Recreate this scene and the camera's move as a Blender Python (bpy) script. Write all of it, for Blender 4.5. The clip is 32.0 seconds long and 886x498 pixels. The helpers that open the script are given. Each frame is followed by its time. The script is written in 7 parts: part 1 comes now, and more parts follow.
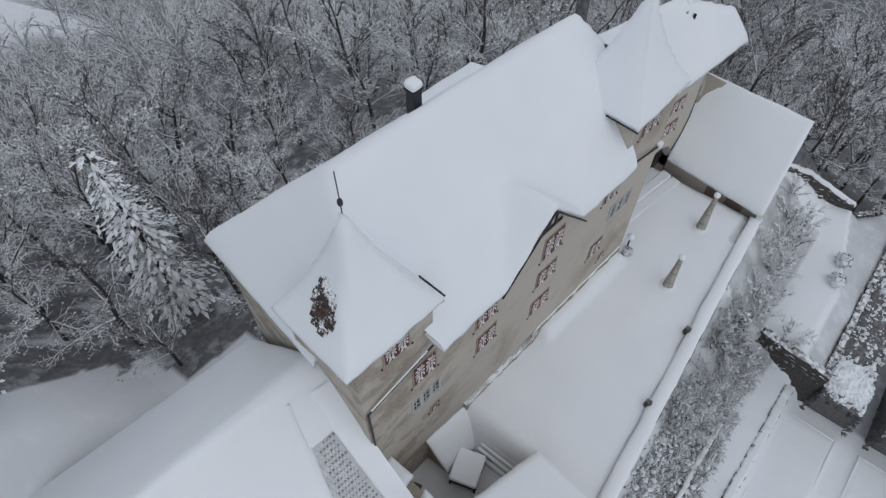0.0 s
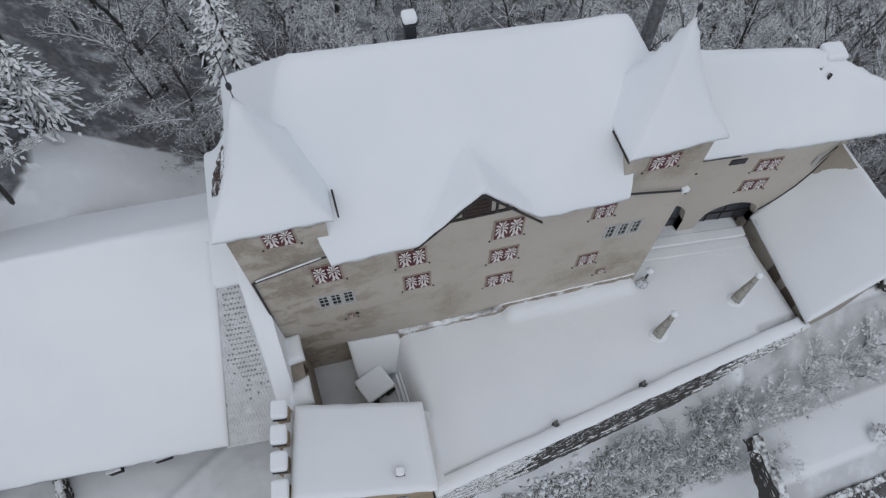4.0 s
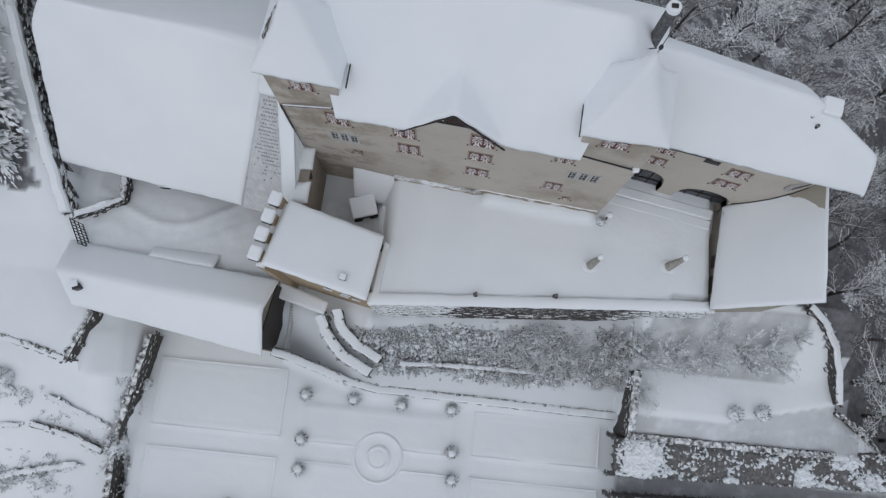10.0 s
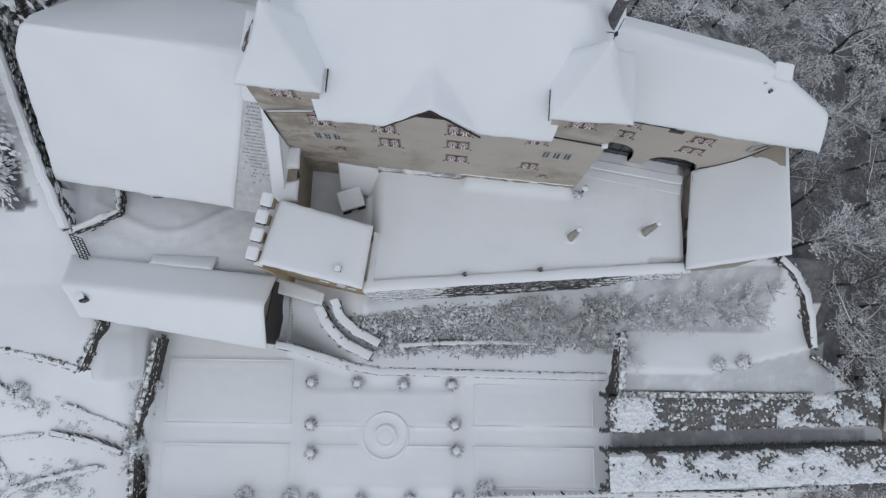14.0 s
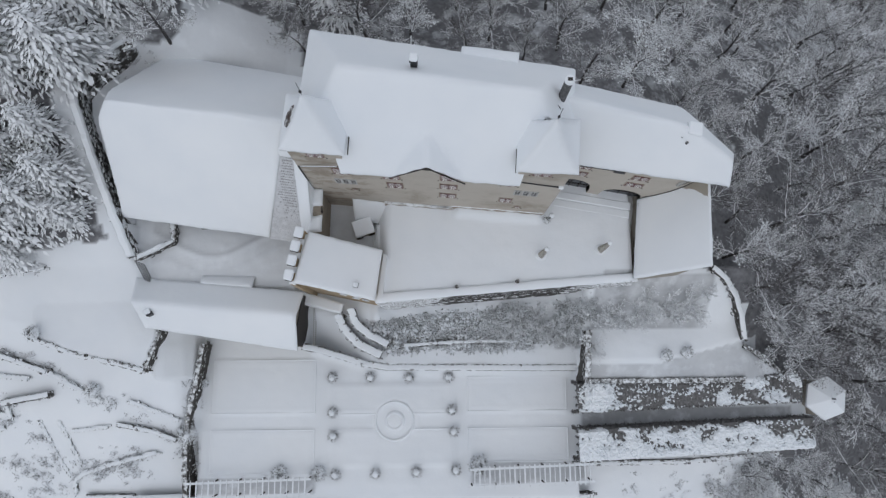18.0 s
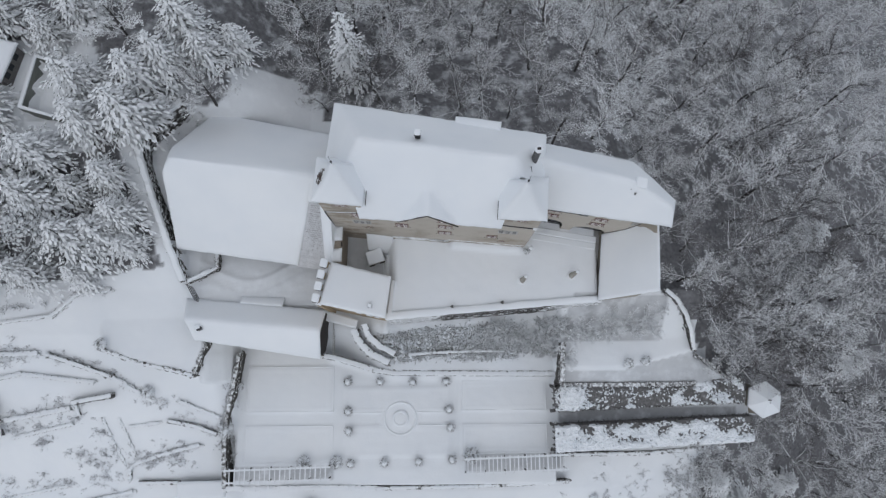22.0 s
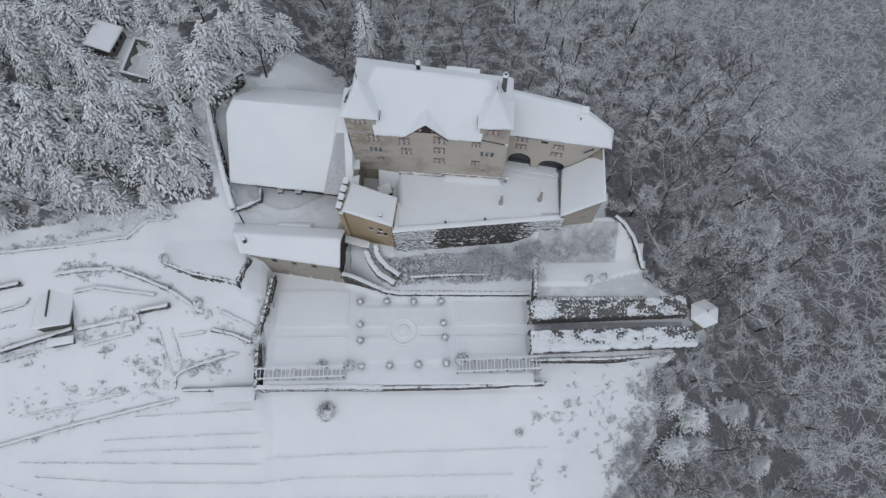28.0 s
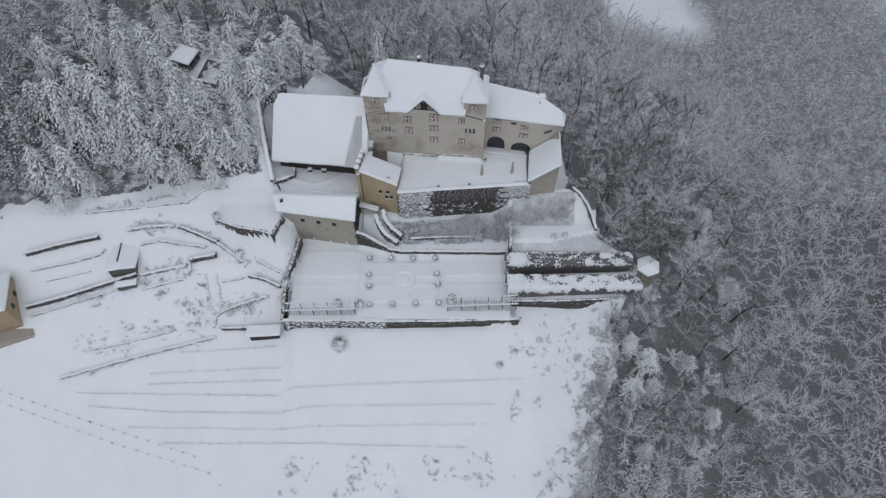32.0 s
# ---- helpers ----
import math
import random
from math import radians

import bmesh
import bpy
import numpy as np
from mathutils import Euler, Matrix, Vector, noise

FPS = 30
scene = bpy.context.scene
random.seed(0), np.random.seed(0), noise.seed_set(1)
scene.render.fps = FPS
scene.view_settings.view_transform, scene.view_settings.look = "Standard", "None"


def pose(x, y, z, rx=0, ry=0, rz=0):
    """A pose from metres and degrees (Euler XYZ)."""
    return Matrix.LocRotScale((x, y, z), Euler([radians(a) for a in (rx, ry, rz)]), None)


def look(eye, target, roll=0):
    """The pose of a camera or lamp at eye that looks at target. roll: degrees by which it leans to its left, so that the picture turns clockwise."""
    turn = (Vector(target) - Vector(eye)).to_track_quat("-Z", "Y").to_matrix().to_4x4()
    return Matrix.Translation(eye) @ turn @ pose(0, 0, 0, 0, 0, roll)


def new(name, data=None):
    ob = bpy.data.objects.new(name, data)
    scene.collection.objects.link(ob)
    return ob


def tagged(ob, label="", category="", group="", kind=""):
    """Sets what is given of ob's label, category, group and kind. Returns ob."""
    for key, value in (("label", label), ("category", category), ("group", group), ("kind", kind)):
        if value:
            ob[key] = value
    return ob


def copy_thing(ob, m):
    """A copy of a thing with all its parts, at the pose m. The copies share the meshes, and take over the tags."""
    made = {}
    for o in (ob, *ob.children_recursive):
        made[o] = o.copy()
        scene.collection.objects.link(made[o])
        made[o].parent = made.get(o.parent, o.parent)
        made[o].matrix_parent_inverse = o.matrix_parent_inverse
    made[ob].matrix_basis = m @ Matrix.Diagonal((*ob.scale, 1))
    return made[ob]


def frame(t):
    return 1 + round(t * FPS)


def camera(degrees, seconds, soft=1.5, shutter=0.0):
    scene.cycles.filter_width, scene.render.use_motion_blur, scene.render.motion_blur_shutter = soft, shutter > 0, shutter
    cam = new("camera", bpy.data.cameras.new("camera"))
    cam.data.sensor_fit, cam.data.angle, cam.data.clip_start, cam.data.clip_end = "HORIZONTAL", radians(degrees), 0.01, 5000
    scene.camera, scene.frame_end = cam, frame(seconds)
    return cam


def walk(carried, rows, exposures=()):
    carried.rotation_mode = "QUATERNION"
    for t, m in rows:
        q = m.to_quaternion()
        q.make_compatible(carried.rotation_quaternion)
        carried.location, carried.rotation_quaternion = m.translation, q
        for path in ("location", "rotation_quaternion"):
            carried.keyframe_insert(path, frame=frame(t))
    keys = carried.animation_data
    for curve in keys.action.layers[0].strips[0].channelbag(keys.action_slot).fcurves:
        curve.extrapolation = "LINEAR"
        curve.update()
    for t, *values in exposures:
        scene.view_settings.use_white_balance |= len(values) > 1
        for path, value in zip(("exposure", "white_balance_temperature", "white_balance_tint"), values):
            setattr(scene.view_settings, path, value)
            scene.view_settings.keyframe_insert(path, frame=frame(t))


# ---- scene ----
cam = camera(67.8, 32.0, soft=1.35)
METRES, EYE, TILT, LEAN, TURN = 150.0, 42.5, -55.0, 0.0, -51.0
ROWS = [
    (0.0, 0.0, 0.0, 0.0, 0.0, 0.0, -0.0),
    (0.5, 0.0128, -0.0002, 0.0008, 2.24, -0.77, -3.15),
    (1.0, 0.0247, 0.0002, 0.0022, 5.05, -1.68, -7.1),
    (1.5, 0.0363, 0.001, 0.0049, 7.78, -2.83, -10.84),
    (2.0, 0.0473, 0.002, 0.0085, 10.12, -4.05, -14.03),
    (2.5, 0.0579, 0.0035, 0.0124, 12.38, -5.44, -17.0),
    (3.0, 0.0678, 0.0052, 0.0167, 14.72, -7.14, -19.98),
    (3.5, 0.0769, 0.0071, 0.022, 17.2, -9.13, -23.0),
    (5.5, 0.1071, 0.0101, 0.0523, 28.01, -19.83, -33.68),
    (6.0, 0.1119, 0.0092, 0.0601, 32.02, -23.54, -37.05),
    (6.5, 0.1159, 0.0083, 0.068, 34.95, -26.74, -39.27),
    (7.0, 0.1195, 0.0068, 0.0751, 36.79, -29.17, -40.57),
    (7.5, 0.1214, 0.0032, 0.082, 38.77, -31.87, -42.0),
    (8.0, 0.1218, -0.0031, 0.0875, 40.22, -34.25, -42.9),
    (8.5, 0.1217, -0.01, 0.0923, 40.67, -35.95, -43.23),
    (9.0, 0.1218, -0.0159, 0.0958, 40.76, -37.32, -43.35),
    (9.5, 0.1217, -0.0217, 0.0997, 40.83, -38.75, -43.4),
    (10.0, 0.1218, -0.027, 0.1033, 40.86, -40.07, -43.42),
    (10.5, 0.122, -0.0303, 0.1056, 40.86, -41.09, -43.42),
    (11.0, 0.1221, -0.0316, 0.1065, 40.38, -41.22, -43.13),
    (11.5, 0.122, -0.0325, 0.1073, 39.56, -41.04, -42.68),
    (12.0, 0.1221, -0.0329, 0.1078, 38.33, -40.33, -41.94),
    (12.5, 0.122, -0.0342, 0.109, 37.82, -39.99, -41.63),
    (13.0, 0.122, -0.0366, 0.1107, 37.64, -39.88, -41.52),
    (13.5, 0.1219, -0.0391, 0.1125, 36.71, -39.26, -40.93),
    (15.5, 0.1234, -0.0627, 0.1275, 34.34, -37.6, -39.45),
    (16.0, 0.1239, -0.0745, 0.1351, 34.33, -37.56, -39.46),
    (16.5, 0.1243, -0.0864, 0.1429, 34.32, -37.56, -39.47),
    (17.0, 0.1247, -0.0985, 0.1509, 34.32, -37.54, -39.48),
    (17.5, 0.1251, -0.1102, 0.1591, 34.36, -37.58, -39.48),
    (18.0, 0.1256, -0.1214, 0.1668, 34.37, -37.58, -39.48),
    (18.5, 0.1257, -0.1323, 0.1744, 34.36, -37.59, -39.5),
    (19.0, 0.1257, -0.1426, 0.1819, 34.37, -37.63, -39.51),
    (19.5, 0.1264, -0.1535, 0.1901, 34.45, -37.66, -39.47),
    (20.0, 0.1266, -0.1642, 0.1982, 34.48, -37.71, -39.44),
    (20.5, 0.1263, -0.1749, 0.2056, 34.46, -37.73, -39.46),
    (21.0, 0.1265, -0.1854, 0.2129, 34.47, -37.74, -39.47),
    (21.5, 0.1264, -0.1956, 0.2204, 34.5, -37.74, -39.47),
    (22.0, 0.1271, -0.2059, 0.228, 34.54, -37.14, -39.43),
    (22.5, 0.1269, -0.2162, 0.2356, 34.54, -36.53, -39.41),
    (23.0, 0.1274, -0.2271, 0.2431, 34.55, -35.84, -39.36),
    (23.5, 0.1308, -0.2374, 0.248, 34.64, -35.25, -39.32),
    (24.0, 0.1381, -0.2453, 0.2465, 34.69, -34.6, -39.31),
    (24.5, 0.1496, -0.2532, 0.2414, 34.76, -34.01, -39.29),
    (25.0, 0.1654, -0.2632, 0.2337, 34.77, -33.47, -39.23),
    (25.5, 0.1851, -0.2774, 0.2251, 34.78, -32.88, -39.22),
    (27.5, 0.2847, -0.3463, 0.1806, 34.85, -28.2, -39.17),
    (28.0, 0.3126, -0.3662, 0.1683, 34.88, -27.06, -39.19),
    (28.5, 0.3414, -0.3865, 0.1557, 34.91, -25.9, -39.2),
    (29.0, 0.3707, -0.4069, 0.1429, 34.95, -24.57, -39.22),
    (29.5, 0.4007, -0.4274, 0.1297, 34.98, -23.03, -39.24),
    (30.0, 0.431, -0.4485, 0.1166, 35.02, -21.46, -39.28),
    (30.5, 0.4616, -0.4682, 0.1019, 35.06, -19.89, -39.3),
    (31.0, 0.4923, -0.4866, 0.0862, 35.09, -18.38, -39.33),
    (31.5, 0.5236, -0.5047, 0.0704, 35.14, -16.61, -39.34),
    (32.0, 0.5553, -0.5224, 0.0535, 35.19, -14.71, -39.38),
]
EXPOSURES = [(0.0, 0.0, 6500, 9), (8.0, 0.0, 6500, 9), (12.0, 0.04, 6500, 9), (20.0, 0.05, 6500, 9), (28.0, 0.02, 6500, 9), (32.0, 0.0, 6500, 9)]
walk(cam, [(t, pose(0, 0, EYE, TILT, LEAN, TURN) @ pose(METRES * x, METRES * y, METRES * z, 90 + pitch, roll, yaw)) for t, x, y, z, yaw, pitch, roll in ROWS], EXPOSURES)

# ---- light: an overcast winter sky and a very soft sun from the south ----
world = bpy.data.worlds.new("overcast_sky")
scene.world = world
world.use_nodes = True
wn = world.node_tree.nodes
sky = wn.new("ShaderNodeTexSky")
sky.sky_type, sky.sun_disc = "NISHITA", False
sky.sun_elevation, sky.sun_rotation = radians(64), radians(195)
sky.air_density, sky.dust_density, sky.ozone_density = 1.0, 1.5, 1.0
soften = wn.new("ShaderNodeHueSaturation")
soften.inputs["Saturation"].default_value = 0.47
world.node_tree.links.new(sky.outputs[0], soften.inputs["Color"])
cloud = wn.new("ShaderNodeMix")
cloud.data_type = "RGBA"
cloud.inputs["Factor"].default_value = 0.6
cloud.inputs[7].default_value = (4.85, 5.1, 5.64, 1)
world.node_tree.links.new(soften.outputs[0], cloud.inputs[6])
world.node_tree.links.new(cloud.outputs[2], wn["Background"].inputs["Color"])
wn["Background"].inputs["Strength"].default_value = 0.1245
sun = new("sun", bpy.data.lights.new("sun", "SUN"))
sun.data.energy, sun.data.angle, sun.data.color = 0.2, radians(60), (1.0, 0.98, 0.96)
sun.matrix_world = look((-35, -105, 200), (0, 0, 0))

# ---- materials ----
def material(name, colour, rough=0.8, metal=0.0):
    m = bpy.data.materials.new(name)
    m.use_nodes = True
    b = m.node_tree.nodes["Principled BSDF"]
    b.inputs["Base Color"].default_value = (*colour, 1)
    b.inputs["Roughness"].default_value, b.inputs["Metallic"].default_value = rough, metal
    b.inputs["Specular IOR Level"].default_value = 0.3
    return m


def node(m, kind, **values):
    n = m.node_tree.nodes.new(kind)
    for key, value in values.items():
        n.inputs[key].default_value = value
    return n


def wire(m, a, b):
    m.node_tree.links.new(a, b)


def noise_of(m, scale, detail=4.0, rough=0.55, stretch=None):
    co = node(m, "ShaderNodeTexCoord")
    n = node(m, "ShaderNodeTexNoise", Scale=scale, Detail=detail, Roughness=rough)
    if stretch:
        mp = node(m, "ShaderNodeMapping")
        mp.inputs["Scale"].default_value = stretch
        wire(m, co.outputs["Object"], mp.inputs["Vector"])
        wire(m, mp.outputs[0], n.inputs["Vector"])
    else:
        wire(m, co.outputs["Object"], n.inputs["Vector"])
    return n.outputs["Fac"]


def ramp(m, fac, stops):
    r = node(m, "ShaderNodeValToRGB")
    while len(r.color_ramp.elements) < len(stops):
        r.color_ramp.elements.new(0.5)
    for e, (p, c) in zip(r.color_ramp.elements, stops):
        e.position, e.color = p, (*c, 1)
    wire(m, fac, r.inputs[0])
    return r.outputs[0]


def mixed(m, fac, a, b):
    x = node(m, "ShaderNodeMix")
    x.data_type = "RGBA"
    if fac is not None:
        wire(m, fac, x.inputs["Factor"])
    for src, slot in ((a, 6), (b, 7)):
        if isinstance(src, tuple):
            x.inputs[slot].default_value = (*src, 1)
        else:
            wire(m, src, x.inputs[slot])
    return x.outputs[2]


def bumped(m, height, strength=0.4, distance=0.05):
    b = node(m, "ShaderNodeBump", Strength=strength, Distance=distance)
    wire(m, height, b.inputs["Height"])
    wire(m, b.outputs[0], m.node_tree.nodes["Principled BSDF"].inputs["Normal"])


def coloured(m, out):
    wire(m, out, m.node_tree.nodes["Principled BSDF"].inputs["Base Color"])


def ranged(m, value, lo, hi):
    r = node(m, "ShaderNodeMapRange")
    r.inputs["From Min"].default_value, r.inputs["From Max"].default_value = lo, hi
    wire(m, value, r.inputs["Value"])
    return r.outputs[0]


def combined(m, op, a, b):
    n = node(m, "ShaderNodeMath")
    n.operation = op
    for i, src in enumerate((a, b)):
        if isinstance(src, (int, float)):
            n.inputs[i].default_value = src
        else:
            wire(m, src, n.inputs[i])
    return n.outputs[0]


def upward(m):
    g = node(m, "ShaderNodeNewGeometry")
    s = node(m, "ShaderNodeSeparateXYZ")
    wire(m, g.outputs["Normal"], s.inputs[0])
    return s.outputs["Z"]


SNOW_A, SNOW_B = (0.81, 0.845, 0.88), (0.87, 0.895, 0.915)


def make_snow(name, bump=0.35):
    m = material(name, SNOW_B, 0.75)
    big, small = noise_of(m, 0.12, 3), noise_of(m, 2.2, 5)
    coloured(m, ramp(m, big, [(0.3, SNOW_A), (0.7, SNOW_B)]))
    bumped(m, combined(m, "ADD", combined(m, "MULTIPLY", big, 2.0), small), bump, 0.06)
    return m


snow_mat = make_snow("snow")
roof_snow_mat = make_snow("roof_snow", 0.2)


def snowy(name, dark, light, lo, hi, scale, snow_noise=1.0, rough=0.85, patchy=0.0, lean=1.0):
    """A dark surface that carries snow where it faces up; patchy: how much the load differs from tree to tree."""
    m = material(name, dark, rough)
    up, n = upward(m), noise_of(m, scale, 4)
    f = combined(m, "ADD", combined(m, "MULTIPLY", up, lean), combined(m, "MULTIPLY", combined(m, "SUBTRACT", n, 0.5), snow_noise))
    if patchy:
        info = node(m, "ShaderNodeObjectInfo")
        f = combined(m, "ADD", f, combined(m, "MULTIPLY", combined(m, "SUBTRACT", info.outputs["Random"], 0.5), patchy))
        f = combined(m, "ADD", f, combined(m, "MULTIPLY", combined(m, "SUBTRACT", noise_of(m, 0.09, 2), 0.5), patchy * 2))
    own = ramp(m, noise_of(m, scale * 3, 4), [(0.3, dark), (0.7, light)])
    coloured(m, mixed(m, ranged(m, f, lo, hi), own, SNOW_B))
    bumped(m, n, 0.5, 0.03)
    return m


bark_mat = snowy("snowy_bark", (0.035, 0.032, 0.032), (0.10, 0.094, 0.092), 0.15, 0.6, 2.0, 1.0, patchy=0.3)
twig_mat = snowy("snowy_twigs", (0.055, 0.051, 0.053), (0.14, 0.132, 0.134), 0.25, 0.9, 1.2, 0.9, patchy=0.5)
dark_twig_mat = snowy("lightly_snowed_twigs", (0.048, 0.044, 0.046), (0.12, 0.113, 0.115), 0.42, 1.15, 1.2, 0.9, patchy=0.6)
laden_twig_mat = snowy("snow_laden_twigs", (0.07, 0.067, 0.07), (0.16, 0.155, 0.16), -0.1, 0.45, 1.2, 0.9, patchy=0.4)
# frost plus haze put into the twig colour; vines and scrub share it
far_twig_mat = snowy("frost_and_haze_twigs", (0.29, 0.288, 0.303), (0.46, 0.457, 0.474), 0.0, 1.2, 1.2, 0.8, patchy=0.5)
needle_mat = snowy("snowy_needles", (0.10, 0.105, 0.106), (0.2, 0.208, 0.207), -0.15, 0.4, 1.6, 0.9)
hedge_mat = snowy("hedge_leaves", (0.085, 0.083, 0.083), (0.205, 0.202, 0.2), 1.05, 1.5, 1.6, 1.0)
rubble_mat = snowy("rubble_stone", (0.04, 0.038, 0.036), (0.115, 0.108, 0.1), 0.36, 0.62, 2.2, 1.1, lean=0.5)
court_rubble_mat = snowy("dark_court_rubble", (0.035, 0.034, 0.033), (0.10, 0.095, 0.09), 0.24, 0.36, 0.9, 1.9, lean=0.25)
brush_mat = snowy("frosted_brush", (0.06, 0.058, 0.06), (0.16, 0.157, 0.16), -0.3, 0.3, 0.8, 1.3)


def plaster(name, base, stain, pale, blotched=None):
    m = material(name, base, 0.9)
    big, fine = noise_of(m, 0.16, 6, 0.6), noise_of(m, 5.0, 5)
    blot = noise_of(m, 0.55, 5, 0.6, (1.0, 1.0, 1.5))
    c = ramp(m, big, [(0.22, stain), (0.42, base), (0.72, pale)])
    amount = ranged(m, blot, 0.56, 0.70)
    if blotched:
        xyz = node(m, "ShaderNodeSeparateXYZ")
        wire(m, node(m, "ShaderNodeNewGeometry").outputs["Position"], xyz.inputs[0])
        worn = ranged(m, xyz.outputs["X"], blotched[1], blotched[0])
        amount = combined(m, "ADD", combined(m, "MULTIPLY", amount, 0.35), combined(m, "MULTIPLY", ranged(m, blot, 0.48, 0.56), worn))
    c = mixed(m, combined(m, "MULTIPLY", amount, 0.62), c, stain)
    c = mixed(m, combined(m, "MULTIPLY", ranged(m, fine, 0.45, 0.9), 0.6), c, pale)
    coloured(m, c)
    bumped(m, fine, 0.35, 0.03)
    return m


plaster_mat = plaster("lime_plaster", (0.475, 0.435, 0.38), (0.27, 0.225, 0.175), (0.53, 0.495, 0.44), (10.0, 16.0))
ochre_mat = plaster("ochre_plaster", (0.37, 0.285, 0.185), (0.26, 0.205, 0.14), (0.43, 0.345, 0.245))
brown_plaster_mat = plaster("brown_plaster", (0.27, 0.23, 0.185), (0.17, 0.145, 0.12), (0.34, 0.30, 0.25))
grey_plaster_mat = plaster("grey_plaster", (0.36, 0.33, 0.28), (0.22, 0.20, 0.17), (0.42, 0.39, 0.34))
wood_mat = material("dark_timber", (0.03, 0.026, 0.024), 0.7)
bumped(wood_mat, noise_of(wood_mat, 6, 4, 0.6, (1, 1, 8)), 0.4, 0.01)
coloured(wood_mat, ramp(wood_mat, noise_of(wood_mat, 4, 4, 0.6, (1, 6, 1)), [(0.3, (0.022, 0.02, 0.02)), (0.7, (0.055, 0.045, 0.04))]))
flue_mat = snowy("weathered_flue", (0.06, 0.06, 0.065), (0.18, 0.18, 0.18), 0.2, 0.7, 1.5, 1.5)
metal_mat = material("dark_sheet_metal", (0.06, 0.06, 0.065), 0.45, 0.7)
tile_mat = material("roof_tile", (0.12, 0.075, 0.06), 0.85)
coloured(tile_mat, ramp(tile_mat, noise_of(tile_mat, 2.0), [(0.3, (0.07, 0.05, 0.045)), (0.7, (0.17, 0.10, 0.075))]))
frame_mat = material("grey_window_frame", (0.46, 0.46, 0.45), 0.7)
glass_mat = material("window_glass", (0.02, 0.025, 0.03), 0.08)
glass_mat.node_tree.nodes["Principled BSDF"].inputs["Specular IOR Level"].default_value = 0.22
ground_mat = make_snow("ground_snow")
# grey mixed into the snow: litter, and shade painted under trees and pergolas
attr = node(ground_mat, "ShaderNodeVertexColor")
attr.layer_name = "litter_shade"
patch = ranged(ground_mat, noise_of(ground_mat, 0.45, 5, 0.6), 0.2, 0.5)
woody_shade = ramp(ground_mat, noise_of(ground_mat, 1.5, 5), [(0.3, (0.125, 0.125, 0.133)), (0.7, (0.235, 0.238, 0.249))])
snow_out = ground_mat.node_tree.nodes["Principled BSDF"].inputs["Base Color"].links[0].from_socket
coloured(ground_mat, mixed(ground_mat, combined(ground_mat, "MULTIPLY", attr.outputs["Color"], patch), snow_out, woody_shade))

# ---- mesh helpers ----
def part(name, bm, mat, parent=None, label=""):
    me = bpy.data.meshes.new(name)
    bm.to_mesh(me)
    bm.free()
    me.materials.append(mat)
    ob = new(name, me)
    if parent:
        ob.parent = parent
    if label:
        ob["label"] = label
    return ob


def raw(name, verts, faces, mat, parent=None, label="", smooth=False):
    me = bpy.data.meshes.new(name)
    me.from_pydata([tuple(v) for v in verts], [], faces)
    me.materials.append(mat)
    if smooth:
        me.polygons.foreach_set("use_smooth", [True] * len(me.polygons))
    ob = new(name, me)
    if parent:
        ob.parent = parent
    if label:
        ob["label"] = label
    return ob


def thing(name, label, category, at=(0, 0, 0), group="", kind=""):
    ob = new(name)
    ob.location = at
    ob.empty_display_size = 0.2
    return tagged(ob, label, category, group, kind)


def add_box(bm, lo, hi, m=None, bevel=0.0):
    geo = bmesh.ops.create_cube(bm, size=1.0)["verts"]
    mid, size = [(a + b) / 2 for a, b in zip(lo, hi)], [b - a for a, b in zip(lo, hi)]
    bmesh.ops.transform(bm, matrix=Matrix.Translation(mid) @ Matrix.Diagonal((*size, 1)), verts=geo)
    if bevel:
        edges = list({e for v in geo for e in v.link_edges})
        geo = list({v for f in bmesh.ops.bevel(bm, geom=edges, offset=bevel, segments=2, affect="EDGES", profile=0.5)["faces"] for v in f.verts} | {v for v in geo if v.is_valid})
    if m is not None:
        bmesh.ops.transform(bm, matrix=m, verts=geo)
    return geo


def boxed(lo, hi, m=None, bevel=0.0):
    bm = bmesh.new()
    add_box(bm, lo, hi, m, bevel)
    return bm


def prism(outline, z0, z1):
    """A closed prism over an outline; z0 and z1 are numbers or one height for each corner."""
    bm = bmesh.new()
    n = len(outline)
    low = [z0] * n if isinstance(z0, (int, float)) else z0
    top = [z1] * n if isinstance(z1, (int, float)) else z1
    a = [bm.verts.new((x, y, z)) for (x, y), z in zip(outline, low)]
    b = [bm.verts.new((x, y, z)) for (x, y), z in zip(outline, top)]
    bm.faces.new(list(reversed(a)))
    bm.faces.new(b)
    for i in range(n):
        j = (i + 1) % n
        bm.faces.new((a[i], a[j], b[j], b[i]))
    bmesh.ops.recalc_face_normals(bm, faces=bm.faces)
    return bm


def soft_min(a, b, k):
    h = max(k - abs(a - b), 0.0) / k
    return min(a, b) - h * h * k * 0.25


def soft_max(a, b, k):
    return -soft_min(-a, -b, k)


def rising(p, q, z, slope, zq=None):
    """A plane that rises to the left of the line p to q from height z (zq at q)."""
    dx, dy = q[0] - p[0], q[1] - p[1]
    n = math.hypot(dx, dy)
    zq = z if zq is None else zq

    def at(x, y):
        along = ((x - p[0]) * dx + (y - p[1]) * dy) / (n * n)
        across = (-(x - p[0]) * dy + (y - p[1]) * dx) / n
        return z + (zq - z) * along + slope * across
    return at


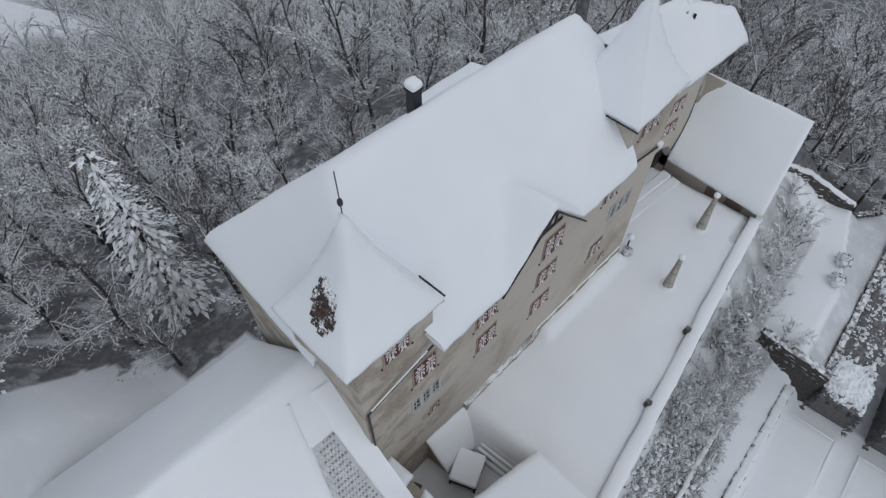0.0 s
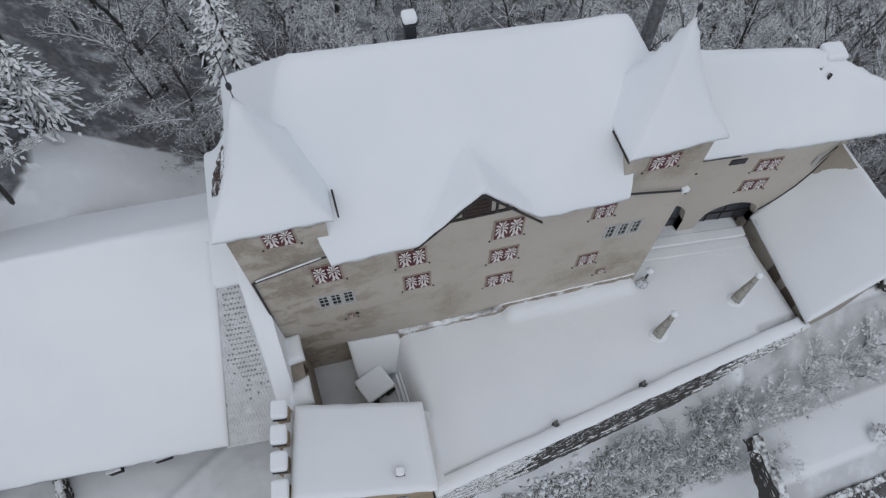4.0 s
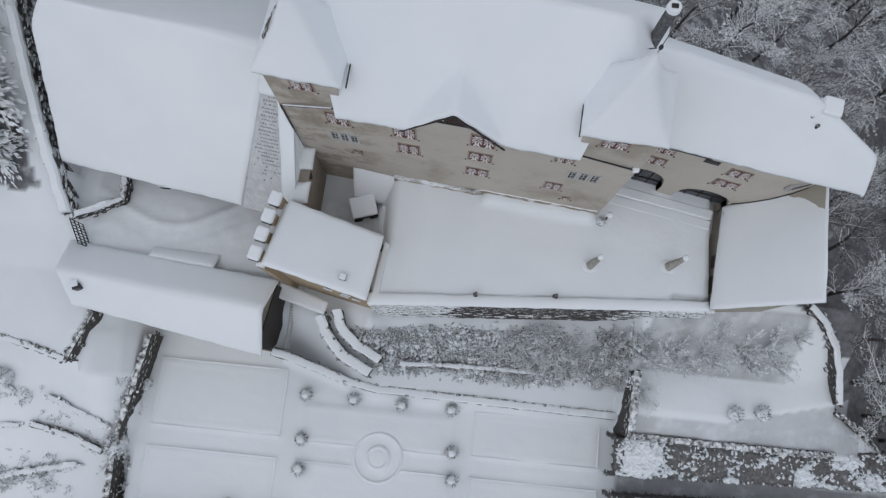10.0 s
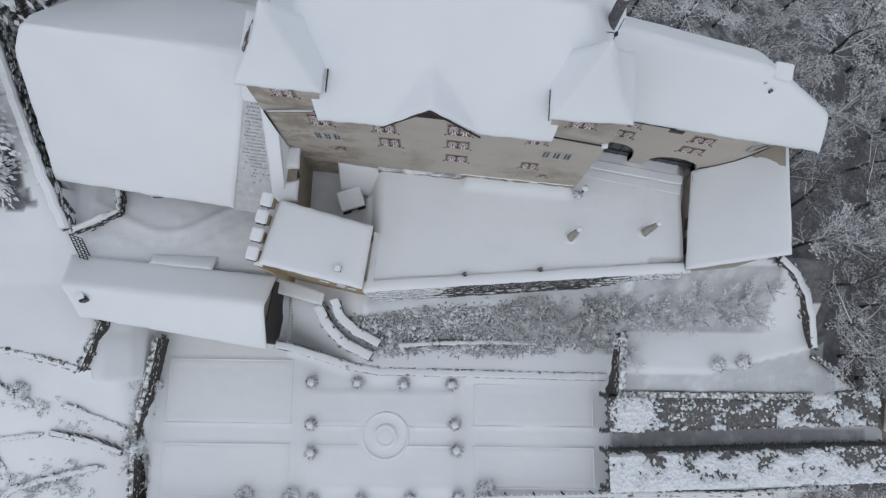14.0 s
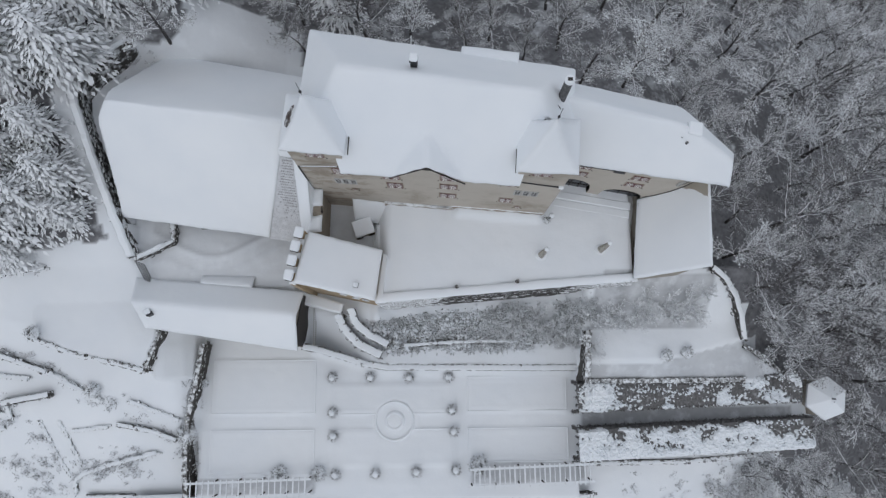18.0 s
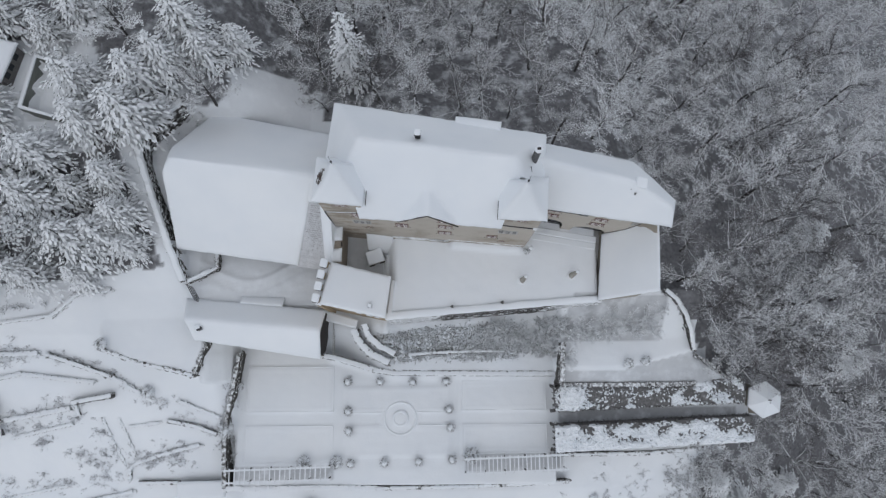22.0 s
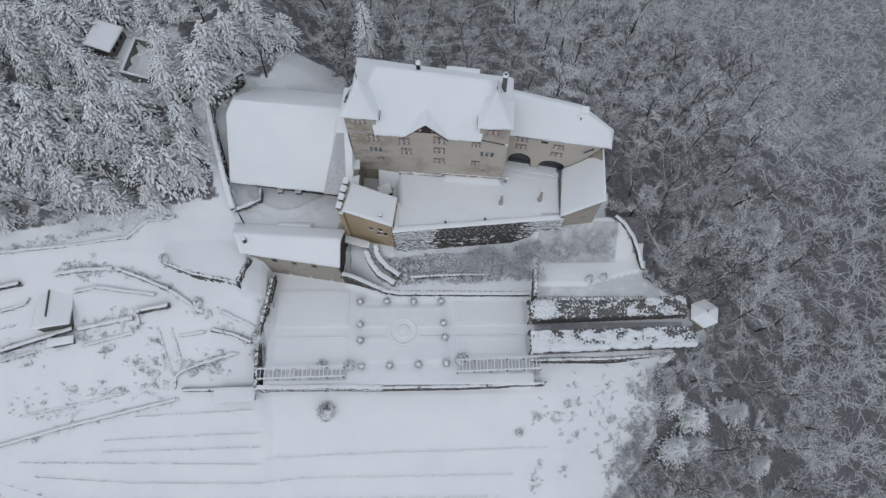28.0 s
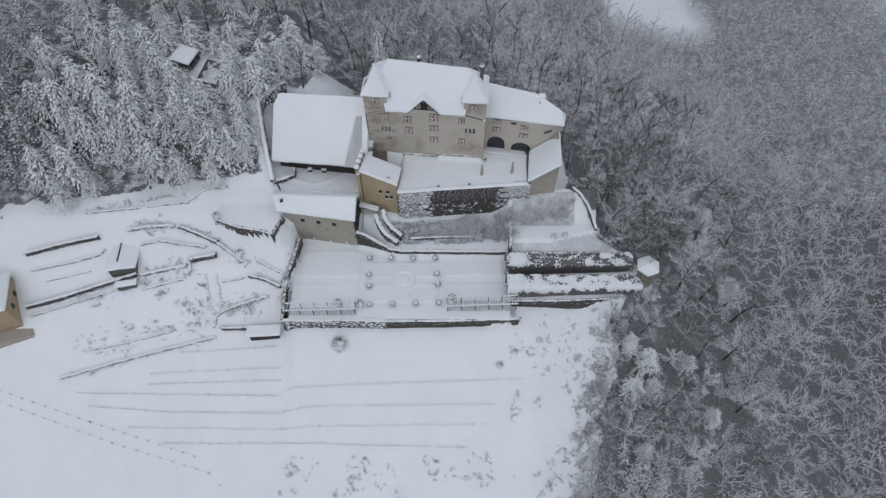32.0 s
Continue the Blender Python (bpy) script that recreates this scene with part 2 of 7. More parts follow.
def snow_sheet(name, quad, zfun, parent, thick=0.45, step=0.45, edges=(1, 1, 1, 1), rough=0.05, mat=None, label="", seed=0.0):
    """Snow that lies on a roof: a sheet over a four-sided plan with rounded, slightly ragged edges and a skirt.
    quad: corners in order; edges: which of its four sides (0-1, 1-2, 2-3, 3-0) are free."""
    (ax, ay), (bx, by), (cx, cy), (dx, dy) = quad
    lu = max(math.hypot(bx - ax, by - ay), math.hypot(cx - dx, cy - dy))
    lv = max(math.hypot(dx - ax, dy - ay), math.hypot(cx - bx, cy - by))

    def spread(length):
        n = max(4, int(length / step))
        t = [i / n for i in range(n + 1)]
        e = 0.12 / length
        return sorted([0.0, e, 2.5 * e] + [v for v in t[1:-1] if 3 * e < v < 1 - 3 * e] + [1 - 2.5 * e, 1 - e, 1.0]) if 6 * e < 1 else [0.0, 0.15, 0.35, 0.65, 0.85, 1.0]
    us, vs = spread(lu), spread(lv)
    verts, faces = [], []
    for v in vs:
        for u in us:
            x = (ax * (1 - u) + bx * u) * (1 - v) + (dx * (1 - u) + cx * u) * v
            y = (ay * (1 - u) + by * u) * (1 - v) + (dy * (1 - u) + cy * u) * v
            d = min([w for w, free in ((v * lv, edges[0]), ((1 - u) * lu, edges[1]), ((1 - v) * lv, edges[2]), (u * lu, edges[3])) if free] or [9])
            drop = 0.5 * thick * max(0.0, 1 - d / 0.35) ** 2
            n = noise.noise((x * 0.35 + seed, y * 0.35, 0)) * rough * 1.6 + noise.noise((x * 1.3, y * 1.3 + seed, 4)) * rough * 0.6
            jitter = noise.noise((x * 1.1 + seed, y * 1.1, 9)) * 0.07 if d < 0.2 else 0
            verts.append((x + jitter * 0.6, y + jitter, zfun(x, y) + thick - drop + n))
    w, h = len(us), len(vs)
    base = len(verts)
    for x, y, z in list(verts):
        verts.append((x, y, zfun(x, y)))
    for j in range(h - 1):
        for i in range(w - 1):
            a = j * w + i
            faces.append((a, a + 1, a + 1 + w, a + w))
            faces.append((base + a, base + a + w, base + a + 1 + w, base + a + 1))
    ring = [i for i in range(w)] + [j * w + w - 1 for j in range(1, h)] + [(h - 1) * w + i for i in range(w - 2, -1, -1)] + [j * w for j in range(h - 2, 0, -1)]
    sides = [edges[0]] * (w - 1) + [edges[1]] * (h - 1) + [edges[2]] * (w - 1) + [edges[3]] * (h - 1)
    for a, b, free in zip(ring, ring[1:] + ring[:1], sides):
        if free:
            faces.append((a, base + a, base + b, b))
    return raw(name, verts, faces, mat or roof_snow_mat, parent, label, smooth=True)

def limb(V, F, p, q, r0, r1, sides=3):
    """A tapered branch from p to q; r1 = 0 ends in a point."""
    d = (q - p)
    if d.length < 1e-4:
        return
    d.normalize()
    a = Vector((-d.y, d.x, 0.0)) if abs(d.z) < 0.97 else d.orthogonal()
    a.normalize()
    b = d.cross(a)
    n = len(V)
    # three-sided twigs turn a flat side upwards, where the snow lies
    first = math.pi / 6 if sides == 3 else 0.5
    ring = [(math.cos(2 * math.pi * k / sides + first), math.sin(2 * math.pi * k / sides + first)) for k in range(sides)]
    V.extend(p + a * (c * r0) + b * (s * r0) for c, s in ring)
    if r1 > 0:
        V.extend(q + a * (c * r1) + b * (s * r1) for c, s in ring)
        F.extend((n + k, n + (k + 1) % sides, n + sides + (k + 1) % sides, n + sides + k) for k in range(sides))
    else:
        V.append(q)
        F.extend((n + k, n + (k + 1) % sides, n + sides) for k in range(sides))


def swing(rng, d, amount, lift=0.0):
    v = d + Vector((rng.uniform(-1, 1), rng.uniform(-1, 1), rng.uniform(-1, 1))) * amount
    v.z += lift
    return v.normalized()


def blade(V, F, p, q, wide, deep):
    """A spindle-shaped spray from p to q with a flat upper side."""
    d = q - p
    side = Vector((-d.y, d.x, 0.0))
    if side.length < 1e-4:
        side = Vector((1.0, 0.0, 0.0))
    side.normalize()
    m = p.lerp(q, 0.45)
    n = len(V)
    V.extend((p, m + side * wide, m - side * wide, m - Vector((0, 0, deep)), q))
    F.extend(((n, n + 2, n + 1), (n + 4, n + 1, n + 2), (n, n + 1, n + 3), (n, n + 3, n + 2), (n + 4, n + 3, n + 1), (n + 4, n + 2, n + 3)))


def tuft(V, F, c, a, b, h):
    """A small cushion of snow or frosted tips."""
    n = len(V)
    V.extend((c + Vector((a, 0, 0)), c + Vector((0, b, 0)), c - Vector((a, 0, 0)), c - Vector((0, b, 0)), c + Vector((0, 0, h)), c - Vector((0, 0, h * 0.4))))
    for k in range(4):
        j = (k + 1) % 4
        F.append((n + k, n + j, n + 4))
        F.append((n + j, n + k, n + 5))


# ---- the ground ----
Y_ROWS = [-2500, -300, -200, -90, -60, -50, -40, -30, -26, -20, -14, -8, -3, 3, 8, 20, 27, 35, 60, 120, 300, 2500]
Z_WEST = [-90, -80, -66, -48, -35, -31.5, -27, -21.7, -19, -15, -11, -7.9, -5.2, -3.4, -0.5, 5.4, 7, 7.2, 5, -8, -60, -120]
Z_MID = [-90, -80, -66, -48, -36, -31.2, -25.4, -19.0, -16.6, -15, -13, -12, -9, -3, -1, -1, -3, -6, -17, -44, -110, -150]
Z_EAST = [-95, -90, -80, -58, -43, -37, -30.5, -24, -21, -17, -14.5, -12.5, -11, -10, -9.5, -10, -12, -15, -27, -55, -115, -150]
Z_FAR = [-100, -100, -95, -80, -72, -69, -66, -62, -61, -59, -57, -55, -53, -51, -50, -49, -50, -52, -60, -80, -120, -150]


def profile(zs, y):
    i = 0
    while i < len(Y_ROWS) - 2 and y > Y_ROWS[i + 1]:
        i += 1
    t = min(1.0, max(0.0, (y - Y_ROWS[i]) / (Y_ROWS[i + 1] - Y_ROWS[i])))
    return zs[i] * (1 - t) + zs[i + 1] * t


def ease(a, b, v):
    t = min(1.0, max(0.0, (v - a) / (b - a)))
    return t * t * (3 - 2 * t)


def wall_line(x):
    """The middle of the court's parapet wall."""
    return -1.5 + 0.077 * (x - 12.9)


def retaining_line(x):
    """The garden's upper retaining wall, in plan."""
    return -6.0 - 2.7 * ease(2, 14, x) - 0.25 * ease(14, 37, x)


def front_line(x):
    return 9.98 - 0.092 * (x - 8.87)


def garden_relief(x, y):
    """Paths a hand's width lower than the beds, and the round bed in the middle."""
    d = math.hypot(x - 14.2, y + 15.3)
    if d < 2.9:
        return 0.22 * ease(1.35, 0.7, d) + 0.16 * ease(2.2, 2.6, d)
    best = -9.0
    for x0, x1, y0, y1 in ((-8.7, 4.3, -14.3, -7.6), (-8.7, 4.3, -21.6, -16.2), (6.0, 21.6, -14.5, -10.6), (6.0, 21.6, -20.8, -16.2), (23.3, 35.9, -14.3, -9.9), (23.3, 35.9, -20.4, -16.2)):
        best = max(best, min(x - x0, x1 - x, y - y0, y1 - y))
    return 0.16 * ease(-0.05, 0.35, best) + 0.06 * ease(0.5, 0.1, abs(best - 0.25))


def hill_line(y):
    """The high wall west of the barn, in plan."""
    return -15.0 - 3.7 * ease(4, 20, y) + 3.2 * ease(20, 25.6, y)


def terrace_edge(x):
    """Where the upper terrace breaks off towards the clipped hedge."""
    return -8.3 + 0.25 * max(0.0, x - 46.6)


def ground_z(x, y):
    # natural slope
    if x < -14:
        z = profile(Z_WEST, y)
        if x < -60:
            z -= (-60 - x) * 0.10 * ease(60, 200, -x)
    elif x < 6:
        t = ease(-14, 6, x) if y > 5 else ease(-12.5, -8.5, x)
        z = profile(Z_WEST, y) * (1 - t) + profile(Z_MID, y) * t
    elif x < 38:
        z = profile(Z_MID, y)
    elif x < 60:
        t = ease(38, 60, x)
        z = profile(Z_MID, y) * (1 - t) + profile(Z_EAST, y) * t
    else:
        t = min(1.0, (x - 60) / 70)
        z = profile(Z_EAST, y) * (1 - t) + profile(Z_FAR, y) * t
    # terraces cut into it
    if -10.4 < x < 37.4 and -25.0 < y < (-3.3 - 0.1688 * (x + 12.0) if x < 3.4 else retaining_line(x)):
        drift = 0.95 * ease(1.3, 0.15, retaining_line(x) - y) if x > 3.4 else 0.0
        return -13.3 + garden_relief(x, y) + drift
    if 3.5 < x < 37.4 and retaining_line(x) <= y < (wall_line(x) + 0.35 if x > 13.0 else 1.6):
        top = -9.0 + 3.2 * ease(33, 38.5, x) + 2.0 * ease(14.5, 11.5, x)
        foot = -11.5
        return foot + (top - foot) * ease(retaining_line(x) + 2.2, wall_line(x) - 0.4, y) if x > 12 else foot + (top - foot) * ease(retaining_line(x) + 0.3, wall_line(x) + 0.4, y) * 0.9
    if 6.0 < x < 48.0 and wall_line(x) + 0.35 <= y < 20 and y > wall_line(min(x, 41)):
        if x < 41.3:
            if x < 14.4 and y > 3.0:
                return -3.1 * ease(14.3, 12.4, x)
            return 0.55 * ease(1.1, 0.5, front_line(x) - y) if 21.5 < x < 31.2 else 0.0
    if 57.0 <= x < 57.2 + 1.57 * max(0.0, -6.3 - y) and -11.0 < y < -6.0:
        return -9.7 - 0.28 * (x - 57.0)
    if 37.4 <= x < 57.0 and -10.6 < y < 2.5:
        edge = terrace_edge(x)
        if y < edge:
            return -8.7 - 1.3 * min(1.0, (edge - y) / 2.4)
        return -8.2 + 4.5 * ease(-4.5, 2.0, y)
    if 37.4 <= x < 66 and -20.4 < y <= -10.6:
        return -13.2
    if -33.0 < x < -27.3 and 24.2 < y < 31.7 and abs(x + 30.2 - 0.14 * (y - 28)) < 2.1:
        return 5.5
    if hill_line(min(y, 25.6)) < x < 6.0 and 0.5 < y < 30:
        e = ease(22.5, 30, y)
        return z * e + (1 - e) * ( -3.6 + (1.6 + 4.6 * ease(-11.5, -17.5, x)) * ease(8, 20, y))
    if -12.5 < x < 4.5 and -3.4 - 0.1688 * (x + 12.0) < y <= 0.5:
        return -4.5
    if -26.5 < x <= -12.2 + 0.386 * min(0.0, y + 4.3) and -9.0 + 0.29 * max(0, -14 - x) < y < 3:
        return max(z, -4.6)
    if -13.6 < x < -8.6 and -9.8 < y < -3.3:
        return max(z, -5.7 - 1.2 * max(0.0, x + 12.6) - 0.25 * max(0.0, -6.0 - y))
    return z


def in_clearing(x, y):
    """Ground that carries no wood."""
    if -16 < x < 50.5 and y < 22.0 + 2.0 * ease(40, 20, x):
        return True
    if -16 < x < 9 and y < 27 or -8.5 + 0.25 * max(0, y - 27) + 2 * noise.noise((y * 0.4, 5, 0)) < x < 2.0 - 0.2 * max(0, y - 27) + 2 * noise.noise((y * 0.4, 0, 0)) and y < 33:
        return True
    if x <= -13 and y < 3.5 + 0.14 * (x + 20) + 2.0:
        return True
    if -22 < x < -12 and y < 26 and x > hill_line(min(max(y, 4.0), 25.6)) - 2.4:
        return True
    if -38 < x < -25 and 20.0 < y < 34.5:
        return True
    if x > 50 and y < 2.0:
        x -= 4.5 * noise.noise((y * 0.11, 3.0, 1.0)) * ease(-12, -22, y)
        edge = 58.5 + 0.35 * (y + 8) if y > -8 else (71.0 if y > -16 else 62.0 + 0.18 * (y + 16))
        if -12.0 < y < -6.3:
            edge = 57.5 + 1.57 * (-6.3 - y)
        elif y >= -6.3:
            edge = 57.3 - 0.62 * max(0.0, y + 5.8)
        if x < edge:
            return True
    if 16 < x <= 51 and y < 2:
        return True
    if y > 150 and (x < 62 or 98 < x < 146):
        return True
    return False


def axis(lo, hi, near_lo, near_hi, fine):
    out = list(np.arange(near_lo, near_hi + 1e-6, fine))
    d = fine
    while out[-1] < hi:
        d *= 1.25
        out.append(min(hi, out[-1] + d))
    d = fine
    while out[0] > lo:
        d *= 1.25
        out.insert(0, max(lo, out[0] - d))
    return out


gx, gy = axis(-2500, 2500, -76, 84, 0.42), axis(-2500, 2500, -58, 36, 0.32)
gverts, gfaces = [], []
for yy in gy:
    for xx in gx:
        zz = ground_z(xx, yy)
        if -13 < xx < 6 and 0.5 < yy < 9.5:
            zz += 0.10 * noise.noise((xx * 1.3, yy * 1.3, 7)) + 0.28 * ease(0.55, 0.0, abs(yy - 5.6 - 1.6 * math.sin(xx * 0.35 + 0.6))) - 0.12 * ease(0.3, 0.0, abs(yy - 4.2 - 1.6 * math.sin(xx * 0.35 + 0.6)))
        if 6.5 < xx < 12.4 and 3 < yy < 10:
            zz += 0.22 * noise.noise((xx * 1.1, yy * 1.1, 7))
        zz += 0.16 * noise.noise((xx * 0.22, yy * 0.22, 1)) + 0.05 * noise.noise((xx * 0.9, yy * 0.9, 2))
        if abs(xx) > 120 or abs(yy) > 120:
            zz += 3 * noise.noise((xx * 0.01, yy * 0.01, 3))
        gverts.append((xx, yy, zz))
W = len(gx)
for j in range(len(gy) - 1):
    for i in range(W - 1):
        a = j * W + i
        gfaces.append((a, a + 1, a + 1 + W, a + W))
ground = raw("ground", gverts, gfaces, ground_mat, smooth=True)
layer = ground.data.color_attributes.new("litter_shade", "FLOAT_COLOR", "POINT")


def cover(x, y):
    """How far the snow's colour turns grey: bare soil and dead growth, painted shade, far haze."""
    if 11.5 < x < 38.0 and retaining_line(x) + 2.3 < y < wall_line(x) - 1.5:
        return 0.6 * ease(-0.25, 0.2, noise.noise((x * 0.35, y * 0.6, 30)) + 0.6 * noise.noise((x * 1.1, y * 1.1, 31)) + 0.25 * ease(30, 24, x)) + 0.08
    if 38.0 <= x < 52 and -4.4 < y < 1.8:
        return 0.5 + 0.4 * noise.noise((x * 0.5, y * 0.5, 3))
    # bank below the terrace edge: its shade painted as grey
    if 37.8 < x < 60.0 and -10.6 < y < terrace_edge(x) - 0.15:
        return 0.38 + 0.12 * noise.noise((x * 0.6, y * 0.6, 9))
    if 37.6 < x < 64.0 and -16.4 < y < -14.0:
        return 0.6
    if -13 < x < 6 and 0.8 < y < 8.5 or 7.0 < x < 13.6 and 3.2 < y < 10:
        return 0.16
    if y > 80 and in_clearing(x, y):
        return 0.15
    # pergola footprints: shade below the ribs painted into the snow
    if (-10.6 < x < 4.3 and -24.0 < y < -21.9) or (23.6 < x < 38.4 and -23.0 < y < -20.4):
        return 0.45
    if -24 < x < 2 and 19 < y < 40 and in_clearing(x, y):
        return 0.1
    # outermost ground kept pale, fog put into its colour
    if y > 215 or abs(x) > 230:
        return 0.4
    return None


# the wood's floor is greyed for tree shade, a little paler far east for haze
litter_shade = [cover(x, y) if cover(x, y) is not None else 0.0 if in_clearing(x, y) or in_clearing(x + 3.5 * noise.noise((x * 0.2, y * 0.2, 8)), y + 3.5 * noise.noise((x * 0.2, y * 0.2, 18))) else 1.0 + 0.7 * ease(45, 62, x) * ease(40, 15, y) - 0.13 * ease(80, 105, x) for x, y, z in gverts]
layer.data.foreach_set("color", [c for v in litter_shade for c in (v, v, v, 1.0)])
tagged(ground, "deep snow over a terraced hillside", "ground", kind="structure")

# ---- the main house ----
FX, FY, FS = 8.87, 9.98, -0.092


def front_y(x):
    return FY + FS * (x - FX)


SW, SE, NE, NW = (6.6, front_y(6.6)), (31.55, front_y(31.55)), (32.2, 18.1), (8.3, 22.1)
castle = thing("manor_house", "tall beige plastered castle house under deep snow, red and white shutters", "castle", (0, 0, 0))


def wall_with_holes(name, p, q, z0, z1, holes, parent, mat, thick=0.6, label=""):
    """A wall from p to q seen from the right-hand side of that line, with openings (s0, s1, za, zb) along it that go through."""
    n = math.hypot(q[0] - p[0], q[1] - p[1])
    ux, uy = (q[0] - p[0]) / n, (q[1] - p[1]) / n
    ss = sorted({0.0, n, *[v for h in holes for v in h[:2]]})
    zs = sorted({z0, z1, *[v for h in holes for v in h[2:]]})
    bm = bmesh.new()

    def at(s, z, deep):
        return bm.verts.new((p[0] + ux * s - uy * deep, p[1] + uy * s + ux * deep, z))

    def hollow(s, z):
        return any(h[0] < s < h[1] and h[2] < z < h[3] for h in holes) or not (0 < s < n and z0 < z < z1)
    for s0, s1 in zip(ss, ss[1:]):
        for za, zb in zip(zs, zs[1:]):
            sm, zm = (s0 + s1) / 2, (za + zb) / 2
            if hollow(sm, zm):
                continue
            bm.faces.new((at(s0, za, 0), at(s1, za, 0), at(s1, zb, 0), at(s0, zb, 0)))
            bm.faces.new((at(s0, zb, thick), at(s1, zb, thick), at(s1, za, thick), at(s0, za, thick)))
            e = 1e-3
            if hollow(s0 - e, zm):
                bm.faces.new((at(s0, za, thick), at(s0, za, 0), at(s0, zb, 0), at(s0, zb, thick)))
            if hollow(s1 + e, zm):
                bm.faces.new((at(s1, za, 0), at(s1, za, thick), at(s1, zb, thick), at(s1, zb, 0)))
            if hollow(sm, za - e):
                bm.faces.new((at(s0, za, thick), at(s1, za, thick), at(s1, za, 0), at(s0, za, 0)))
            if hollow(sm, zb + e):
                bm.faces.new((at(s0, zb, 0), at(s1, zb, 0), at(s1, zb, thick), at(s0, zb, thick)))
    bmesh.ops.remove_doubles(bm, verts=bm.verts, dist=1e-4)
    return part(name, bm, mat, parent, label)


FRONT_TURN = math.atan(FS)
FRONT_LONG = math.hypot(1, FS)


def on_front(x, z, out=0.0):
    """A place on the main front, turned to face outwards."""
    return Matrix.Translation((x, front_y(x), z)) @ Matrix.Rotation(FRONT_TURN, 4, "Z") @ Matrix.Translation((0, -out, 0))


def front_hole(x0, x1, z0, z1):
    return ((x0 - SW[0]) * FRONT_LONG, (x1 - SW[0]) * FRONT_LONG, z0, z1)


# shuttered windows: middle x, low and high edge, width
FRONT_SHUTTERS = [(20.9, 11.05, 12.95, 1.62), (20.87, 8.1, 9.6, 1.62), (20.84, 4.7, 6.15, 1.62), (15.35, 10.1, 11.85, 1.55), (15.55, 6.9, 8.65, 1.5),
                  (10.6, 10.35, 12.2, 1.5), (26.65, 10.9, 12.2, 1.2), (26.8, 4.75, 6.15, 1.2)]
SMALL_PANES = [(9.88, 7.0, 8.45), (10.62, 7.0, 8.45), (11.36, 7.0, 8.45), (27.68, 7.95, 9.4), (28.5, 7.95, 9.4), (29.32, 7.95, 9.4)]
holes = [front_hole(x - w / 2 + 0.1, x + w / 2 - 0.1, a + 0.1, b - 0.1) for x, a, b, w in FRONT_SHUTTERS] + [front_hole(x - 0.27, x + 0.27, a, b) for x, a, b in SMALL_PANES]
holes += [front_hole(11.1, 11.7, 4.75, 5.2), front_hole(28.05, 28.55, 2.7, 3.25)]
wall_with_holes("front_wall", SW, SE, -5.0, 14.0, holes, castle, plaster_mat, label="stained beige lime plaster")
part("side_wall", prism([SE, NE, (NE[0] - 0.6, NE[1]), (SE[0] - 0.6, SE[1] + 0.66)], -5.0, 14.2), plaster_mat, castle)
part("side_wall", prism([NW, SW, (SW[0] + 0.6, SW[1] + 0.55), (NW[0] + 0.6, NW[1])], -5.0, 14.2), plaster_mat, castle)
part("rear_wall", prism([(NE[0] - 0.6, NE[1]), (NW[0] + 0.6, NW[1]), (NW[0] + 0.6, NW[1] - 0.6), (NE[0] - 0.6, NE[1] - 0.6)], -5.0, 14.2), plaster_mat, castle)
part("attic_floor", prism([(SW[0] + 0.7, SW[1] + 0.7), (SE[0] - 0.7, SE[1] + 0.7), (NE[0] - 0.7, NE[1] - 0.7), (NW[0] + 0.7, NW[1] - 0.7)], 13.7, 13.95), wood_mat, castle)

E_SW, E_SE, E_NE, E_NW = (6.55, 9.15), (31.9, 7.15), (32.75, 18.6), (7.9, 22.75)
plane_s = rising((10.89, 8.72), (27.28, 7.45), 13.55, 1.13)
plane_n = rising(E_NE, E_NW, 14.0, 1.16)
plane_w = rising(E_NW, E_SW, 14.0, 1.62)
plane_e = rising(E_SE, E_NE, 14.0, 1.60)
DORM_X, DORM_Z = 18.9, 17.5


def main_roof(x, y):
    z = soft_min(plane_s(x, y), plane_n(x, y), 0.5)
    z = soft_min(z, plane_w(x, y), 0.5)
    return soft_min(z, plane_e(x, y), 0.5)


def front_roof(x, y):
    back = ease(0.2, 3.2, y - 8.83 + 0.08 * (x - 11.0))
    return soft_max(main_roof(x, y), DORM_Z - 1.16 * math.sqrt((x - DORM_X) ** 2 + 0.006 + 0.05 * back) - 0.05 * back, 0.1 + 0.55 * back)


roof = part("roof", prism([(12.2, 9.6), (26.4, 8.5), (31.4, 17.5), (9.0, 21.2)], 14.25, 14.35), tile_mat, castle)
snow_sheet("snow_cover", [(6.55, 13.23), (32.2, 11.82), E_NE, E_NW], main_roof, roof, edges=(0, 1, 1, 1), label="smooth deep snow")
snow_sheet("snow_cover", [(11.0, 8.83), (27.25, 7.53), (28.9, 12.001), (9.8, 13.051)], front_roof, roof, edges=(1, 0, 0, 0), label="smooth deep snow", step=0.3)


def tower(quad, eave, tip, name):
    cx, cy = tip[0], tip[1]

    def z_at(x, y):
        # distance to the tip as a share of the way to the eave
        best = 0.0
        for i in range(4):
            (px, py), (qx, qy) = quad[i], quad[(i + 1) % 4]
            dx, dy = qx - px, qy - py
            n = math.hypot(dx, dy)
            inside = (-(x - px) * dy + (y - py) * dx) / n
            whole = (-(cx - px) * dy + (cy - py) * dx) / n
            best = max(best, 1 - inside / whole)
        s = 1 - best
        return eave + (tip[2] - eave) * (0.5 * s + 0.5 * s * s)
    return snow_sheet("snow_cover", quad, z_at, roof, thick=0.4, step=0.3, label="steep snow-covered tower roof")


